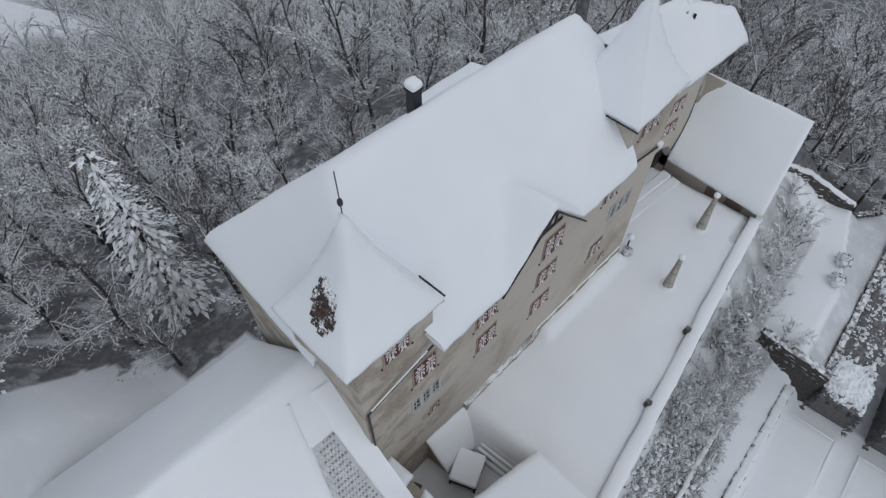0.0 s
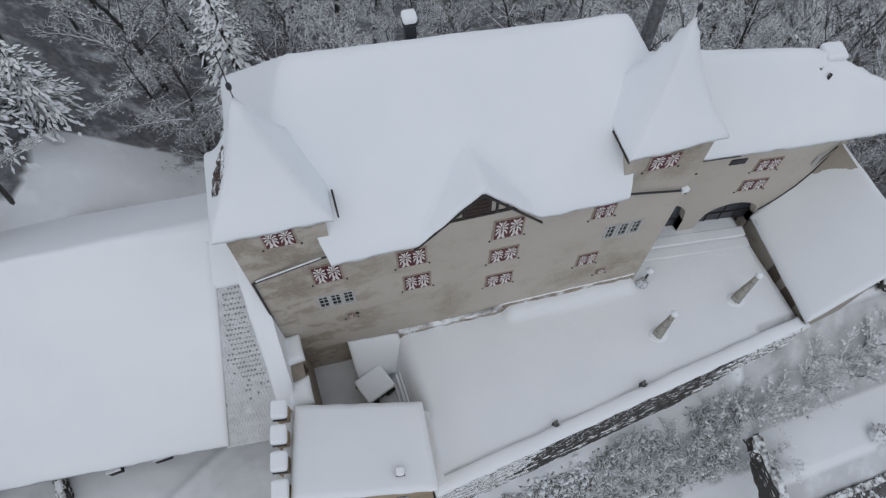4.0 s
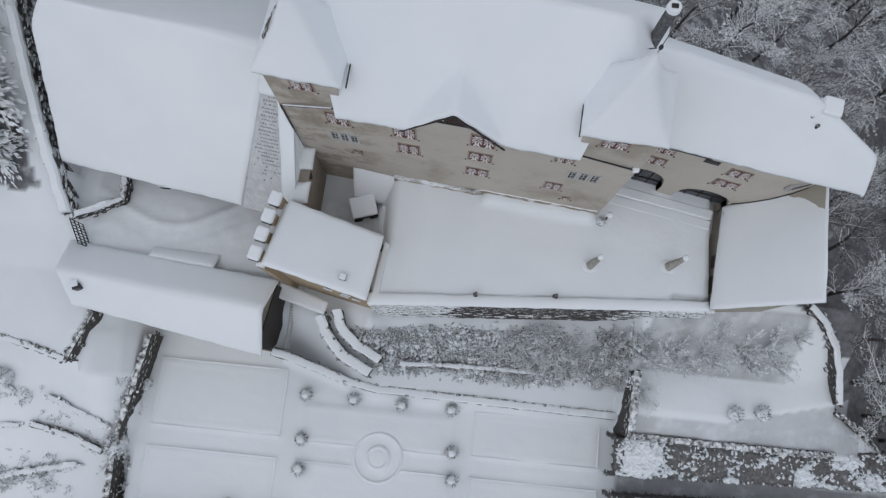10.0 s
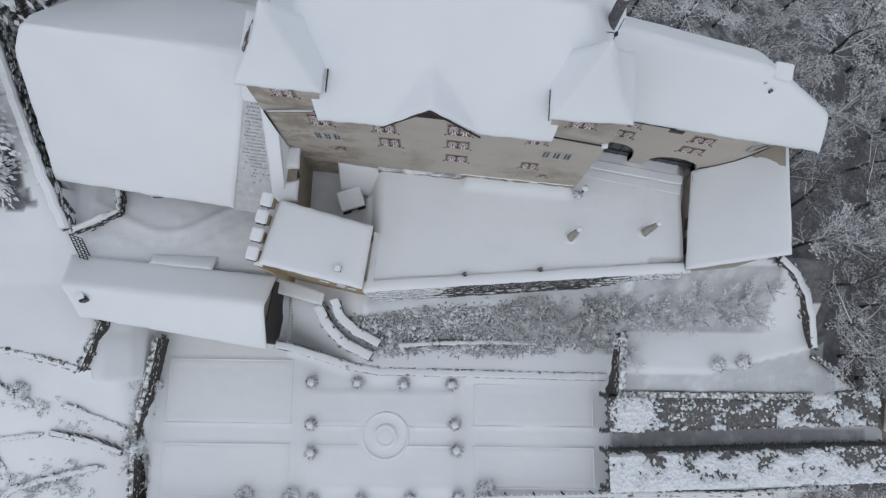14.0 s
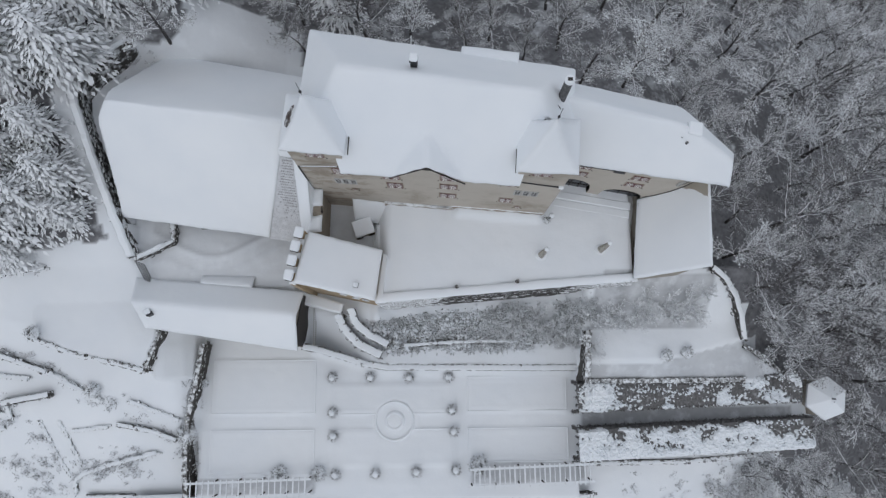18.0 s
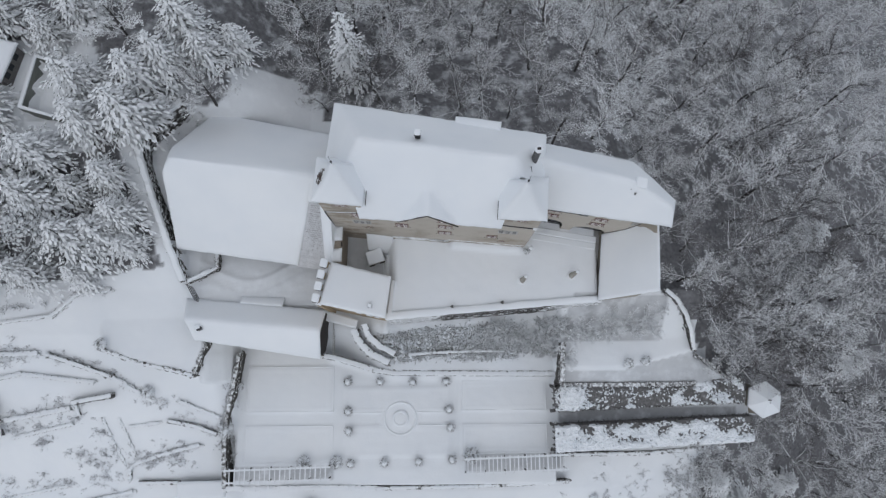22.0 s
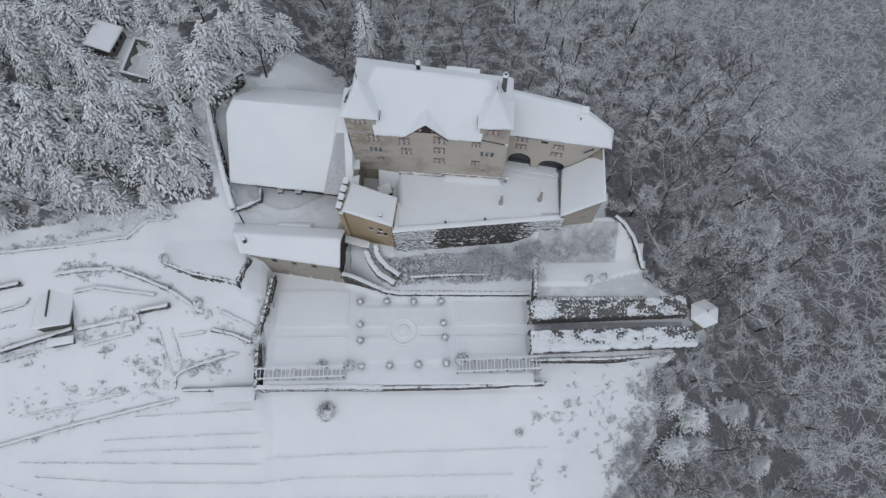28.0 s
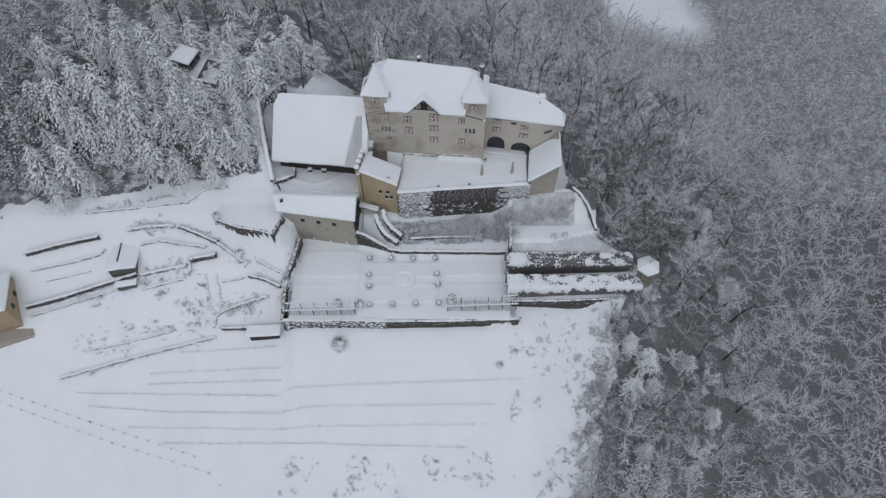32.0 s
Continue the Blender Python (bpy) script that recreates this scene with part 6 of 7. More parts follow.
def pergola(x0, x1, y0, y1, tilt, rafters, label):
    ob = thing("pergola", label, "pergola", group="pergolas of the garden")
    top = -11.2

    def line(y, x):
        return y + tilt * (x - x0)
    n = 6
    for k in range(n):
        x = x0 + (x1 - x0) * k / (n - 1)
        for y in (y0, y1):
            post = part("post", boxed((x - 0.07, line(y, x) - 0.07, -13.6), (x + 0.07, line(y, x) + 0.07, top)), wood_mat, ob)
    for y in (y0, y1):
        for z0, z1, w, mat, nm in ((top, top + 0.12, 0.07, wood_mat, "beam"), (top + 0.124, top + 0.22, 0.13, snow_mat, "beam_snow")):
            part(nm, prism([(x0 - 0.3, line(y, x0) - w), (x1 + 0.3, line(y, x1) - w), (x1 + 0.3, line(y, x1) + w), (x0 - 0.3, line(y, x0) + w)], z0, z1), mat, ob)
    for k in range(rafters):
        x = x0 + (x1 - x0) * (k + 0.5) / rafters
        wide = 0.06 + 0.025 * math.sin(k * 2.7)
        rafter = part("rafter", prism([(x - 0.05, line(y0, x) - 0.3), (x + 0.05, line(y0, x) - 0.3), (x + 0.05, line(y1, x) + 0.3), (x - 0.05, line(y1, x) + 0.3)], top + 0.224, top + 0.27), frame_mat, ob)
        part("rafter_snow", prism([(x - wide, line(y0, x) - 0.32), (x + wide, line(y0, x) - 0.32), (x + wide, line(y1, x) + 0.32), (x - wide, line(y1, x) + 0.32)], top + 0.274, top + 0.36), snow_mat, rafter)
    return ob


pergola(-10.4, 4.0, -23.9, -22.2, 0.028, 20, "long timber pergola with snow on its rails")
pergola(23.7, 38.2, -22.95, -20.95, 0.035, 24, "long timber pergola with close-set snowy ribs")

# ---- sheds and houses of the slope ----
shed_mat = material("dark_grey_boards", (0.11, 0.108, 0.105), 0.85)
coloured(shed_mat, ramp(shed_mat, noise_of(shed_mat, 3, 4, 0.6, (6, 6, 0.6)), [(0.3, (0.07, 0.068, 0.066)), (0.7, (0.16, 0.155, 0.15))]))
shed = thing("garden_shed", "long garden shed under a snow-covered roof", "shed")
part("wall", prism([(-49.0, -15.3), (-43.6, -14.4), (-43.7, -7.4), (-48.7, -8.0)], -13.5, -8.85), shed_mat, shed)
part("roof_step", prism([(-47.3, -13.4), (-47.1, -13.4), (-47.4, -8.6), (-47.6, -8.6)], -9.2, -8.12), shed_mat, shed, "dark step between the two roof planes")
sh_a, sh_b = rising((-49.4, -8.2), (-49.6, -15.6), -8.9, 0.08), rising((-43.2, -14.5), (-43.3, -7.6), -9.0, 0.10)
snow_sheet("roof_snow", [(-49.6, -15.7), (-43.2, -14.6), (-43.3, -7.6), (-49.3, -8.2)], lambda x, y: soft_min(sh_a(x, y), sh_b(x, y), 0.3), shed, thick=0.35)
porch = thing("tool_store", "small low tool store with a snow-covered roof", "shed")
part("wall", prism([(-47.6, -17.8), (-43.7, -17.1), (-43.8, -16.2), (-47.6, -16.8)], -15.0, -11.5), shed_mat, porch)
snow_sheet("roof_snow", [(-48.0, -18.1), (-43.3, -17.3), (-43.4, -15.9), (-48.0, -16.6)], lambda x, y: -11.5 + 0.15 * (y + 17), porch, thick=0.35)
hut = thing("vineyard_hut", "small hut with a flat snow-covered roof", "hut")
part("wall", prism([(-19.0, -26.8), (-12.8, -26.4), (-12.6, -24.6), (-19.0, -24.8)], -21.0, -17.0), wood_mat, hut)
snow_sheet("roof_snow", [(-19.6, -27.2), (-12.3, -26.8), (-12.1, -24.3), (-19.5, -24.5)], lambda x, y: -17.0 + 0.12 * (y + 27), hut, thick=0.4)
villa = thing("villa", "yellow plastered house under a snow-covered hipped roof", "house")
part("wall", prism([(-78, -26.5), (-68.6, -24.0), (-70.6, -15.5), (-80, -18)], -22.0, -10.0), ochre_mat, villa)
v_sides = [rising(a, b, -9.8, 0.6) for a, b in (((-78.6, -27.2), (-68.0, -24.4)), ((-68.0, -24.4), (-70.2, -15.0)), ((-70.2, -15.0), (-80.6, -17.6)), ((-80.6, -17.6), (-78.6, -27.2)))]
snow_sheet("roof_snow", [(-78.6, -27.2), (-68.0, -24.4), (-70.2, -15.0), (-80.6, -17.6)], lambda x, y: min(f(x, y) for f in v_sides), villa)
for y in (-21.5, -18.5):
    part("window", boxed((-0.04, -0.5, -0.7), (0.04, 0.5, 0.7), Matrix.Translation((-68.6 - (y + 24.0) * 0.235, y, -13.0)) @ Matrix.Rotation(0.23, 4, "Z")), glass_mat, villa)
part("terrace", prism([(-79, -29.5), (-66.2, -26.0), (-66.6, -23.5), (-78, -26.5)], -24.0, -18.0), grey_plaster_mat, villa)
board_mat = material("weathered_boards", (0.14, 0.135, 0.13), 0.85)
coloured(board_mat, ramp(board_mat, noise_of(board_mat, 3, 4, 0.6, (6, 6, 0.6)), [(0.3, (0.09, 0.086, 0.083)), (0.7, (0.2, 0.194, 0.187))]))
cabin = thing("wood_cabin", "small grey cabin with a snow-covered roof beside the basin", "cabin")
part("wall", prism([(-38.4, 29.0), (-35.0, 28.2), (-33.7, 32.8), (-37.1, 33.6)], 4.0, 9.6), board_mat, cabin)
snow_sheet("roof_snow", [(-39.0, 28.6), (-34.6, 27.6), (-33.2, 33.0), (-37.6, 34.0)], lambda x, y: 9.6 + 0.2 * (-34.5 - x), cabin)
for s in (0.2, 0.45, 0.75):
    part("window", boxed((-0.03, -0.4, -0.45), (0.06, 0.4, 0.45), Matrix.Translation((-35.0 + 1.3 * s, 28.2 + 4.6 * s, 8.5)) @ Matrix.Rotation(-0.275, 4, "Z")), glass_mat, cabin)
basin = thing("water_basin", "long empty basin with a snow-covered rim", "basin")
algae_mat = plaster("mossy_concrete", (0.17, 0.18, 0.165), (0.11, 0.12, 0.105), (0.24, 0.25, 0.235))
BQ = [(-33.4, 25.0), (-28.2, 23.5), (-26.9, 30.9), (-32.0, 32.3)]
bc = (sum(p[0] for p in BQ) / 4, sum(p[1] for p in BQ) / 4)
for k in range(4):
    a, b = BQ[k], BQ[(k + 1) % 4]
    ia, ib = [(p[0] + (bc[0] - p[0]) * 0.15, p[1] + (bc[1] - p[1]) * 0.1) for p in (a, b)]
    part("rim", prism([a, b, ib, ia], 4.8, 7.75), algae_mat, basin, "mossy grey concrete")
    part("rim_snow", prism([a, b, ib, ia], 7.754, 7.95), snow_mat, basin)

# fences and field edge
def fence(points, label):
    ob = thing("field_fence", label, "fence")
    for (ax, ay), (bx, by) in zip(points, points[1:]):
        n = max(1, int(math.hypot(bx - ax, by - ay) / 2.5))
        line = []
        for k in range(n + 1):
            x, y = ax + (bx - ax) * k / n, ay + (by - ay) * k / n
            z = ground_z(x, y)
            part("post", boxed((x - 0.06, y - 0.06, z - 0.3), (x + 0.06, y + 0.06, z + 0.95)), frame_mat, ob)
            line.append((x, y, z + 0.75))
        pipe_along("wire", line, 0.012, frame_mat, ob)


fence([(-73.2, -38.1), (-48.2, -46.0), (-27.2, -51.7), (-24.6, -54.1)], "thin post and wire fence at the field's edge")
fence([(-73.3, -36.0), (-53.3, -42.0), (-30.4, -48.6)], "thin post and wire fence below the vineyard")

# ---- trees ----
def grow_tree(seed, height, limbs=9, beside=3, third=7, fine=2, spread=1.0, fork=0.32, girth=1.0, arch=0.09):
    """A bare broadleaf tree: trunk and limbs in one mesh, branches and twigs in another."""
    rng = random.Random(seed)
    TV, TF, CV, CF = [], [], [], []
    up = Vector((0, 0, 1))
    at, d = Vector((0, 0, -1.0)), Vector((rng.uniform(-0.1, 0.1), rng.uniform(-0.1, 0.1), 1)).normalized()
    r = 0.016 * height
    starts = []
    for s in range(6):
        to = at + d * (height * 0.09 if s else height * fork + 1.0)
        limb(TV, TF, at, to, r, r * 0.84, 6)
        at, r = to, r * 0.84
        d = swing(rng, d, 0.14, 0.12)
        starts.append((at.copy(), r))
    for k in range(limbs):
        share = k / (limbs - 1)
        p, r0 = starts[min(5, int(share * 5.99))]
        turn = k * 2.4 + rng.uniform(-0.4, 0.4)
        rise = radians(rng.uniform(22, 42) + 36 * share)
        d = Vector((math.cos(turn) * math.cos(rise), math.sin(turn) * math.cos(rise), math.sin(rise)))
        length = height * (0.46 - 0.16 * share) * spread * rng.uniform(0.8, 1.15)
        r = max(0.075, r0 * 0.62)
        p = p.copy()
        for s in range(5):
            q = p + d * length / 5
            limb(TV, TF, p, q, r, r * 0.74, 4)
            r *= 0.74
            for w in range(beside if s else beside - 1):
                o = p.lerp(q, (w + rng.uniform(0.3, 0.9)) / beside)
                side = Vector((-d.y, d.x, 0)) * (1 if (w + s) % 2 else -1)
                bd = swing(rng, d + side * rng.uniform(0.5, 1.1), 0.25, 0.12)
                bl = length * rng.uniform(0.24, 0.40) * (1.15 - 0.12 * s)
                m = o + bd * bl * 0.5
                e = m + swing(rng, bd, 0.28, -0.08) * bl * 0.5
                rb = max(0.036, r * 0.5) * girth
                limb(CV, CF, o, m, rb, rb * 0.75)
                limb(CV, CF, m, e, rb * 0.75, 0.0)
                for x in range(third):
                    f = (x + 0.7) / third
                    o2 = o.lerp(m, f * 2) if f < 0.5 else m.lerp(e, f * 2 - 1)
                    td = swing(rng, bd + Vector((-bd.y, bd.x, 0)) * (0.85 if x % 2 else -0.85), 0.4, 0.05)
                    tl = bl * rng.uniform(0.26, 0.5) * (1.1 - 0.4 * f)
                    tip = o2 + td * tl
                    limb(CV, CF, o2, tip, 0.033 * girth, 0)
                    if girth < 1.5 and rng.random() < 0.3:
                        tuft(CV, CF, tip, rng.uniform(0.06, 0.18), rng.uniform(0.06, 0.18), rng.uniform(0.05, 0.12))
                    for y in range(fine):
                        o3 = o2.lerp(tip, 0.35 + 0.4 * y)
                        limb(CV, CF, o3, o3 + swing(rng, td + Vector((-td.y, td.x, 0)) * (0.7 if y % 2 else -0.7), 0.4, 0.0) * tl * rng.uniform(0.35, 0.6), 0.026 * girth, 0)
            p = q
            d = (swing(rng, d, 0.16) - up * arch).normalized()
        limb(CV, CF, p, p + d * length * 0.2, r, 0)
    return TV, TF, CV, CF


def grow_conifer(seed, height, tiers=12, reach=0.33, count=9, fingers=13, coarse=1.0):
    """A conifer bowed under snow: arching fronds whose drooping fingers carry long tongues of snow."""
    rng = random.Random(seed)
    TV, TF, CV, CF = [], [], [], []
    lean = Vector((rng.uniform(-0.05, 0.05), rng.uniform(-0.05, 0.05), 0)) * height
    limb(TV, TF, Vector((0, 0, -1)), Vector((0, 0, height * 0.55)), 0.018 * height, 0.011 * height, 6)
    limb(TV, TF, Vector((0, 0, height * 0.55)), Vector((0, 0, height)) + lean, 0.011 * height, 0.004 * height, 5)
    for t in range(tiers):
        share = t / (tiers - 1)
        z = height * (0.14 + 0.84 * share)
        fronds = max(5, int(count * (1 - 0.4 * share)))
        for k in range(fronds):
            turn = 6.283 * (k + rng.uniform(-0.4, 0.4)) / fronds + t * 1.3
            flat = Vector((math.cos(turn), math.sin(turn), 0))
            side = Vector((-flat.y, flat.x, 0))
            ln = (height * reach * (1 - share) ** 0.55 + 0.45) * rng.uniform(0.6, 1.2)
            p = lean * max(0.0, share * 2 - 1.1) + Vector((rng.uniform(-0.2, 0.2), rng.uniform(-0.2, 0.2), z + rng.uniform(-0.5, 0.5)))
            sag = rng.uniform(0.55, 1.0)

            def along(f):
                return p + flat * ln * f + Vector((0, 0, ln * f * (0.34 - sag * f)))
            limb(CV, CF, p, along(0.6), 0.05, 0.03)
            n = max(4, int(fingers * ln / (height * reach)))
            for x in range(n):
                f = 0.15 + 0.85 * (x + rng.uniform(0.1, 0.9)) / n
                spread = rng.uniform(-1, 1)
                o = along(f) + side * spread * 0.22 * ln * (1.1 - 0.5 * f)
                d = (flat * rng.uniform(0.6, 1.0) + side * spread * 0.5 - Vector((0, 0, 0.05 + rng.uniform(0.2, 1.3) * f))).normalized()
                size = rng.uniform(0.45, 1.05) * (0.65 + 0.35 * (1 - share))
                blade(CV, CF, o, o + d * size, rng.uniform(0.09, 0.2) * coarse, rng.uniform(0.14, 0.3))
    return TV, TF, CV, CF


def plant(kind, data, name, label, group):
    TV, TF, CV, CF = data
    ob = thing(name, label, "tree", (0, 0, -400), group)
    raw("trunk", TV, TF, bark_mat, ob)
    raw("crown", CV, CF, needle_mat if kind == "fir" else twig_mat if kind == "bare" else laden_twig_mat if kind == "laden" else dark_twig_mat, ob)
    return ob


def put_tree(model, x, y, size, turn):
    ob = copy_thing(model, Matrix.Translation((x, y, ground_z(x, y) - 0.2)) @ Matrix.Rotation(turn, 4, "Z"))
    ob.scale = (size, size, size * random.uniform(0.92, 1.08))
    return ob


BARE = [plant("bare", grow_tree(10 + k, 15.0, 9 + k % 2, 3, 7, 1 + k % 2, 1.0 + 0.12 * (k % 3), 0.28 + 0.05 * (k % 2), 1.0, 0.05 + 0.05 * (k % 3)), "bare_tree", "bare broadleaf tree with snow-laden grey branches", "trees of the wood") for k in range(5)]
DARK = [plant("dark", grow_tree(30 + k, 15.5, 9, 3, 7, 1, 0.95 + 0.1 * k, 0.32, 0.9, 0.06), "bare_tree", "bare broadleaf tree with lightly snowed dark branches", "trees of the wood") for k in range(3)]
LADEN = [plant("laden", grow_tree(50 + k, 11.5, 10, 3, 6, 1, 1.0, 0.16, 1.5 - 0.01, 0.12), "laden_tree", "rounded broadleaf tree bowed under heavy snow", "laden trees of the west slope") for k in range(3)]
FIRS = [plant("fir", grow_conifer(40 + k, 8.8, 11, 0.38 + 0.04 * k, 10, 17), "conifer", "conifer with arching fronds drooping under heavy snow", "conifers of the wood") for k in range(4)]


rng = random.Random(5)
placed = []


def room_for(x, y, gap):
    return all((x - a) ** 2 + (y - b) ** 2 > (gap * 0.5 * (s + 1)) ** 2 for a, b, s in placed)


near_trees, far_trees = [(-14.5, 30.5, True, 1.0, 0.4), (-10.2, 32.0, True, 0.9, 1.9), (-17.5, 28.4, True, 1.05, 3.0), (-12.4, 35.5, True, 1.1, 4.0), (-6.8, 34.6, True, 0.85, 5.0), (68.0, -29.5, True, 0.95, 1.0), (-20.6, 8.2, True, 0.75, 2.2), (-21.3, 12.2, True, 0.9, 0.7), (-22.0, 16.6, True, 0.85, 3.4), (-23.6, 9.8, True, 1.0, 5.1), (-40.9, 27.6, True, 1.0, 1.0), (-40.4, 32.6, True, 1.05, 2.0), (-35.2, 36.6, True, 1.0, 3.3), (-44.6, 32.6, True, 1.1, 4.4), (-37.4, 24.6, True, 1.0, 0.5), (55.2, 4.3, False, 0.76, 0.3), (57.8, 0.7, False, 0.8, 1.4), (59.6, -3.5, False, 0.82, 2.5), (62.2, -6.5, False, 0.8, 3.6), (65.6, -8.9, False, 0.8, 4.7), (61.0, 4.2, False, 0.8, 5.8), (63.6, -1.4, False, 0.82, 0.9), (66.8, -4.6, False, 0.8, 2.0), (70.6, -9.4, False, 0.75, 2.9), (72.0, -14.2, False, 0.75, 3.9), (69.8, -17.6, False, 0.66, 4.9), (66.4, -19.8, False, 0.6, 0.2), (63.8, -22.4, False, 0.6, 1.2), (67.4, -23.2, False, 0.75, 2.2)], []
placed += [(-14.5, 30.5, 1.0), (-10.2, 32.0, 1.0), (-17.5, 28.4, 1.0), (-12.4, 35.5, 1.0), (-6.8, 34.6, 1.0), (8.1, 34.6, 1.0), (68.0, -29.5, 1.0), (-20.6, 8.2, 1.0), (-21.3, 12.2, 1.0), (-22.0, 16.6, 1.0), (-23.6, 9.8, 1.0), (-40.9, 27.6, 1.0), (-40.4, 32.6, 1.0), (-35.2, 36.6, 1.0), (-44.6, 32.6, 1.0), (-37.4, 24.6, 1.0), (55.2, 4.3, 1.0), (57.8, 0.7, 1.0), (59.6, -3.5, 1.0), (62.2, -6.5, 1.0), (65.6, -8.9, 1.0), (61.0, 4.2, 1.0), (63.6, -1.4, 1.0), (66.8, -4.6, 1.0), (70.6, -9.4, 1.0), (72.0, -14.2, 1.0), (69.8, -17.6, 1.0), (66.4, -19.8, 1.0), (63.8, -22.4, 1.0), (67.4, -23.2, 1.0)]
for _ in range(20000):
    x, y = rng.uniform(-150, 225), rng.uniform(-62, 150) if rng.random() < 0.8 else rng.uniform(150, 215)
    if in_clearing(x, y) or abs(x - 22) > 128 + 0.42 * (y + 58):
        continue
    gap = 3.7 if x < -17 and y < 36 else 3.7 if 76 > x > 62 and y < -26 else 4.0 if 50 < x < 76 and -28 < y < 30 else 4.8 if -60 < x < 100 and -50 < y < 60 else 5.4 if y < 100 else 6.6
    if not room_for(x, y, gap) or (x - 67.9) ** 2 + (y + 13.0) ** 2 < 60:
        continue
    placed.append((x, y, 1.0))
    west = x < -17 and y < 62 + 0.3 * x
    fir = rng.random() < (0.85 if west and y < 36 else 0.40 if x < -17 else 0.02 if -17 < x < 62 else 0.07)
    if (x - 76) ** 2 / 200 + (y + 37) ** 2 / 190 < 1:
        fir = rng.random() < 0.28
    size = rng.uniform(0.62, 1.2)
    if west and y < 24:
        size *= 1.1
    if x > 50 and y < 25 and x < 62:
        size *= 0.85
    if not fir and any(in_clearing(x + dx, y + dy) for dx, dy in ((5, 0), (-5, 0), (0, 5), (0, -5))):
        size *= 0.78
    near = -66 < x < 95 and -50 < y < 62
    (near_trees if near and len(near_trees) < 270 else far_trees).append((x, y, fir, size, rng.uniform(0, 6.28)))
spruce = plant("fir", grow_conifer(47, 19.0, 20, 0.15, 9, 13), "conifer", "tall slender spruce with snow on drooping branches", "conifers of the wood")
spruce.location = (8.1, 34.6, ground_z(8.1, 34.6) - 0.2)
for x, y, fir, size, turn in near_trees:
    kinds = FIRS if fir else LADEN if x < -17 and y < 40 or (x - 76) ** 2 / 200 + (y + 37) ** 2 / 190 < 1 and int(turn * 1000) % 2 else DARK if (x > 50 and int(turn * 1000) % 3) or (x < 40 and y > 22 and int(turn * 1000) % 2) else BARE
    put_tree(kinds[int(turn * 100) % len(kinds)], x, y, size, turn)
for model in BARE + DARK + LADEN + FIRS:
    for o in list(model.children):
        bpy.data.objects.remove(o)
    bpy.data.objects.remove(model)


def join_copies(name, sources, spots, mats, label):
    """Many far trees in one mesh."""
    packs = []
    for V, F in sources:
        tri = [f for f in F if len(f) == 3] + [g for f in F if len(f) == 4 for g in ((f[0], f[1], f[2]), (f[0], f[2], f[3]))]
        packs.append((np.array([tuple(v) for v in V]), np.array(tri)))
    vs, fs, count = [], [], 0
    for k, x, y, z, size, turn in spots:
        v, f = packs[k]
        c, s = math.cos(turn) * size, math.sin(turn) * size
        vs.append(np.stack([v[:, 0] * c - v[:, 1] * s + x, v[:, 0] * s + v[:, 1] * c + y, v[:, 2] * size + z], 1))
        fs.append(f + count)
        count += len(v)
    v, f = np.concatenate(vs), np.concatenate(fs)
    me = bpy.data.meshes.new(name)
    me.vertices.add(len(v))
    me.vertices.foreach_set("co", v.astype(np.float32).ravel())
    me.loops.add(f.size)
    me.loops.foreach_set("vertex_index", f.astype(np.int32).ravel())
    me.polygons.add(len(f))
    me.polygons.foreach_set("loop_start", np.arange(0, f.size, 3, dtype=np.int32))
    me.update(calc_edges=True)
    me.materials.append(mats)
    return tagged(new(name, me), label, "wood", kind="stuff")


def both(data):
    TV, TF, CV, CF = data
    n = len(TV)
    return TV + CV, TF + [tuple(i + n for i in f) for f in CF]


far_bare = [both(grow_tree(70 + k, 14.5, 8, 2, 3, 0, 1.2, 0.2, 2.3, 0.05 + 0.04 * k)) for k in range(4)]
far_thin = [both(grow_tree(80 + k, 14.5, 7, 2, 2, 0, 1.25, 0.2, 3.0, 0.07)) for k in range(3)]
far_fir = [both(grow_conifer(90 + k, 12.5, 8, 0.34, 6, 5, 2.2)) for k in range(2)]
# the bare wood's paler colour stands in for haze over distance
join_copies("distant_wood", far_bare + far_thin, [(int(turn * 10) % 4 if y < 70 else 4 + int(turn * 10) % 3, x, y, ground_z(x, y), s, turn) for x, y, fir, s, turn in far_trees if not fir], far_twig_mat, "distant bare snow-dusted wood on the slope, haze in its colour")
join_copies("distant_conifers", far_fir, [(int(turn * 10) % 2, x, y, ground_z(x, y), s, turn) for x, y, fir, s, turn in far_trees if fir], needle_mat, "distant snow-laden conifers on the slope")

# ---- shrubs, vines and brushwood ----
def twig_ball(seed, radius, count, squash=0.9):
    r = random.Random(seed)
    V, F = [], []
    for _ in range(count):
        a, b = r.uniform(0, 6.28), r.uniform(-0.4, 1.5)
        d = Vector((math.cos(a) * math.cos(b), math.sin(a) * math.cos(b), math.sin(b) * squash))
        p = d * radius * r.uniform(0.2, 0.5) + Vector((0, 0, radius * 0.7))
        q = d * radius * r.uniform(0.85, 1.1) + Vector((0, 0, radius * 0.7))
        limb(V, F, p, q, 0.06, 0)
        for _ in range(2):
            o = p.lerp(q, r.uniform(0.4, 0.9))
            limb(V, F, o, o + swing(r, d, 0.8) * radius * 0.35, 0.035, 0)
    return V, F


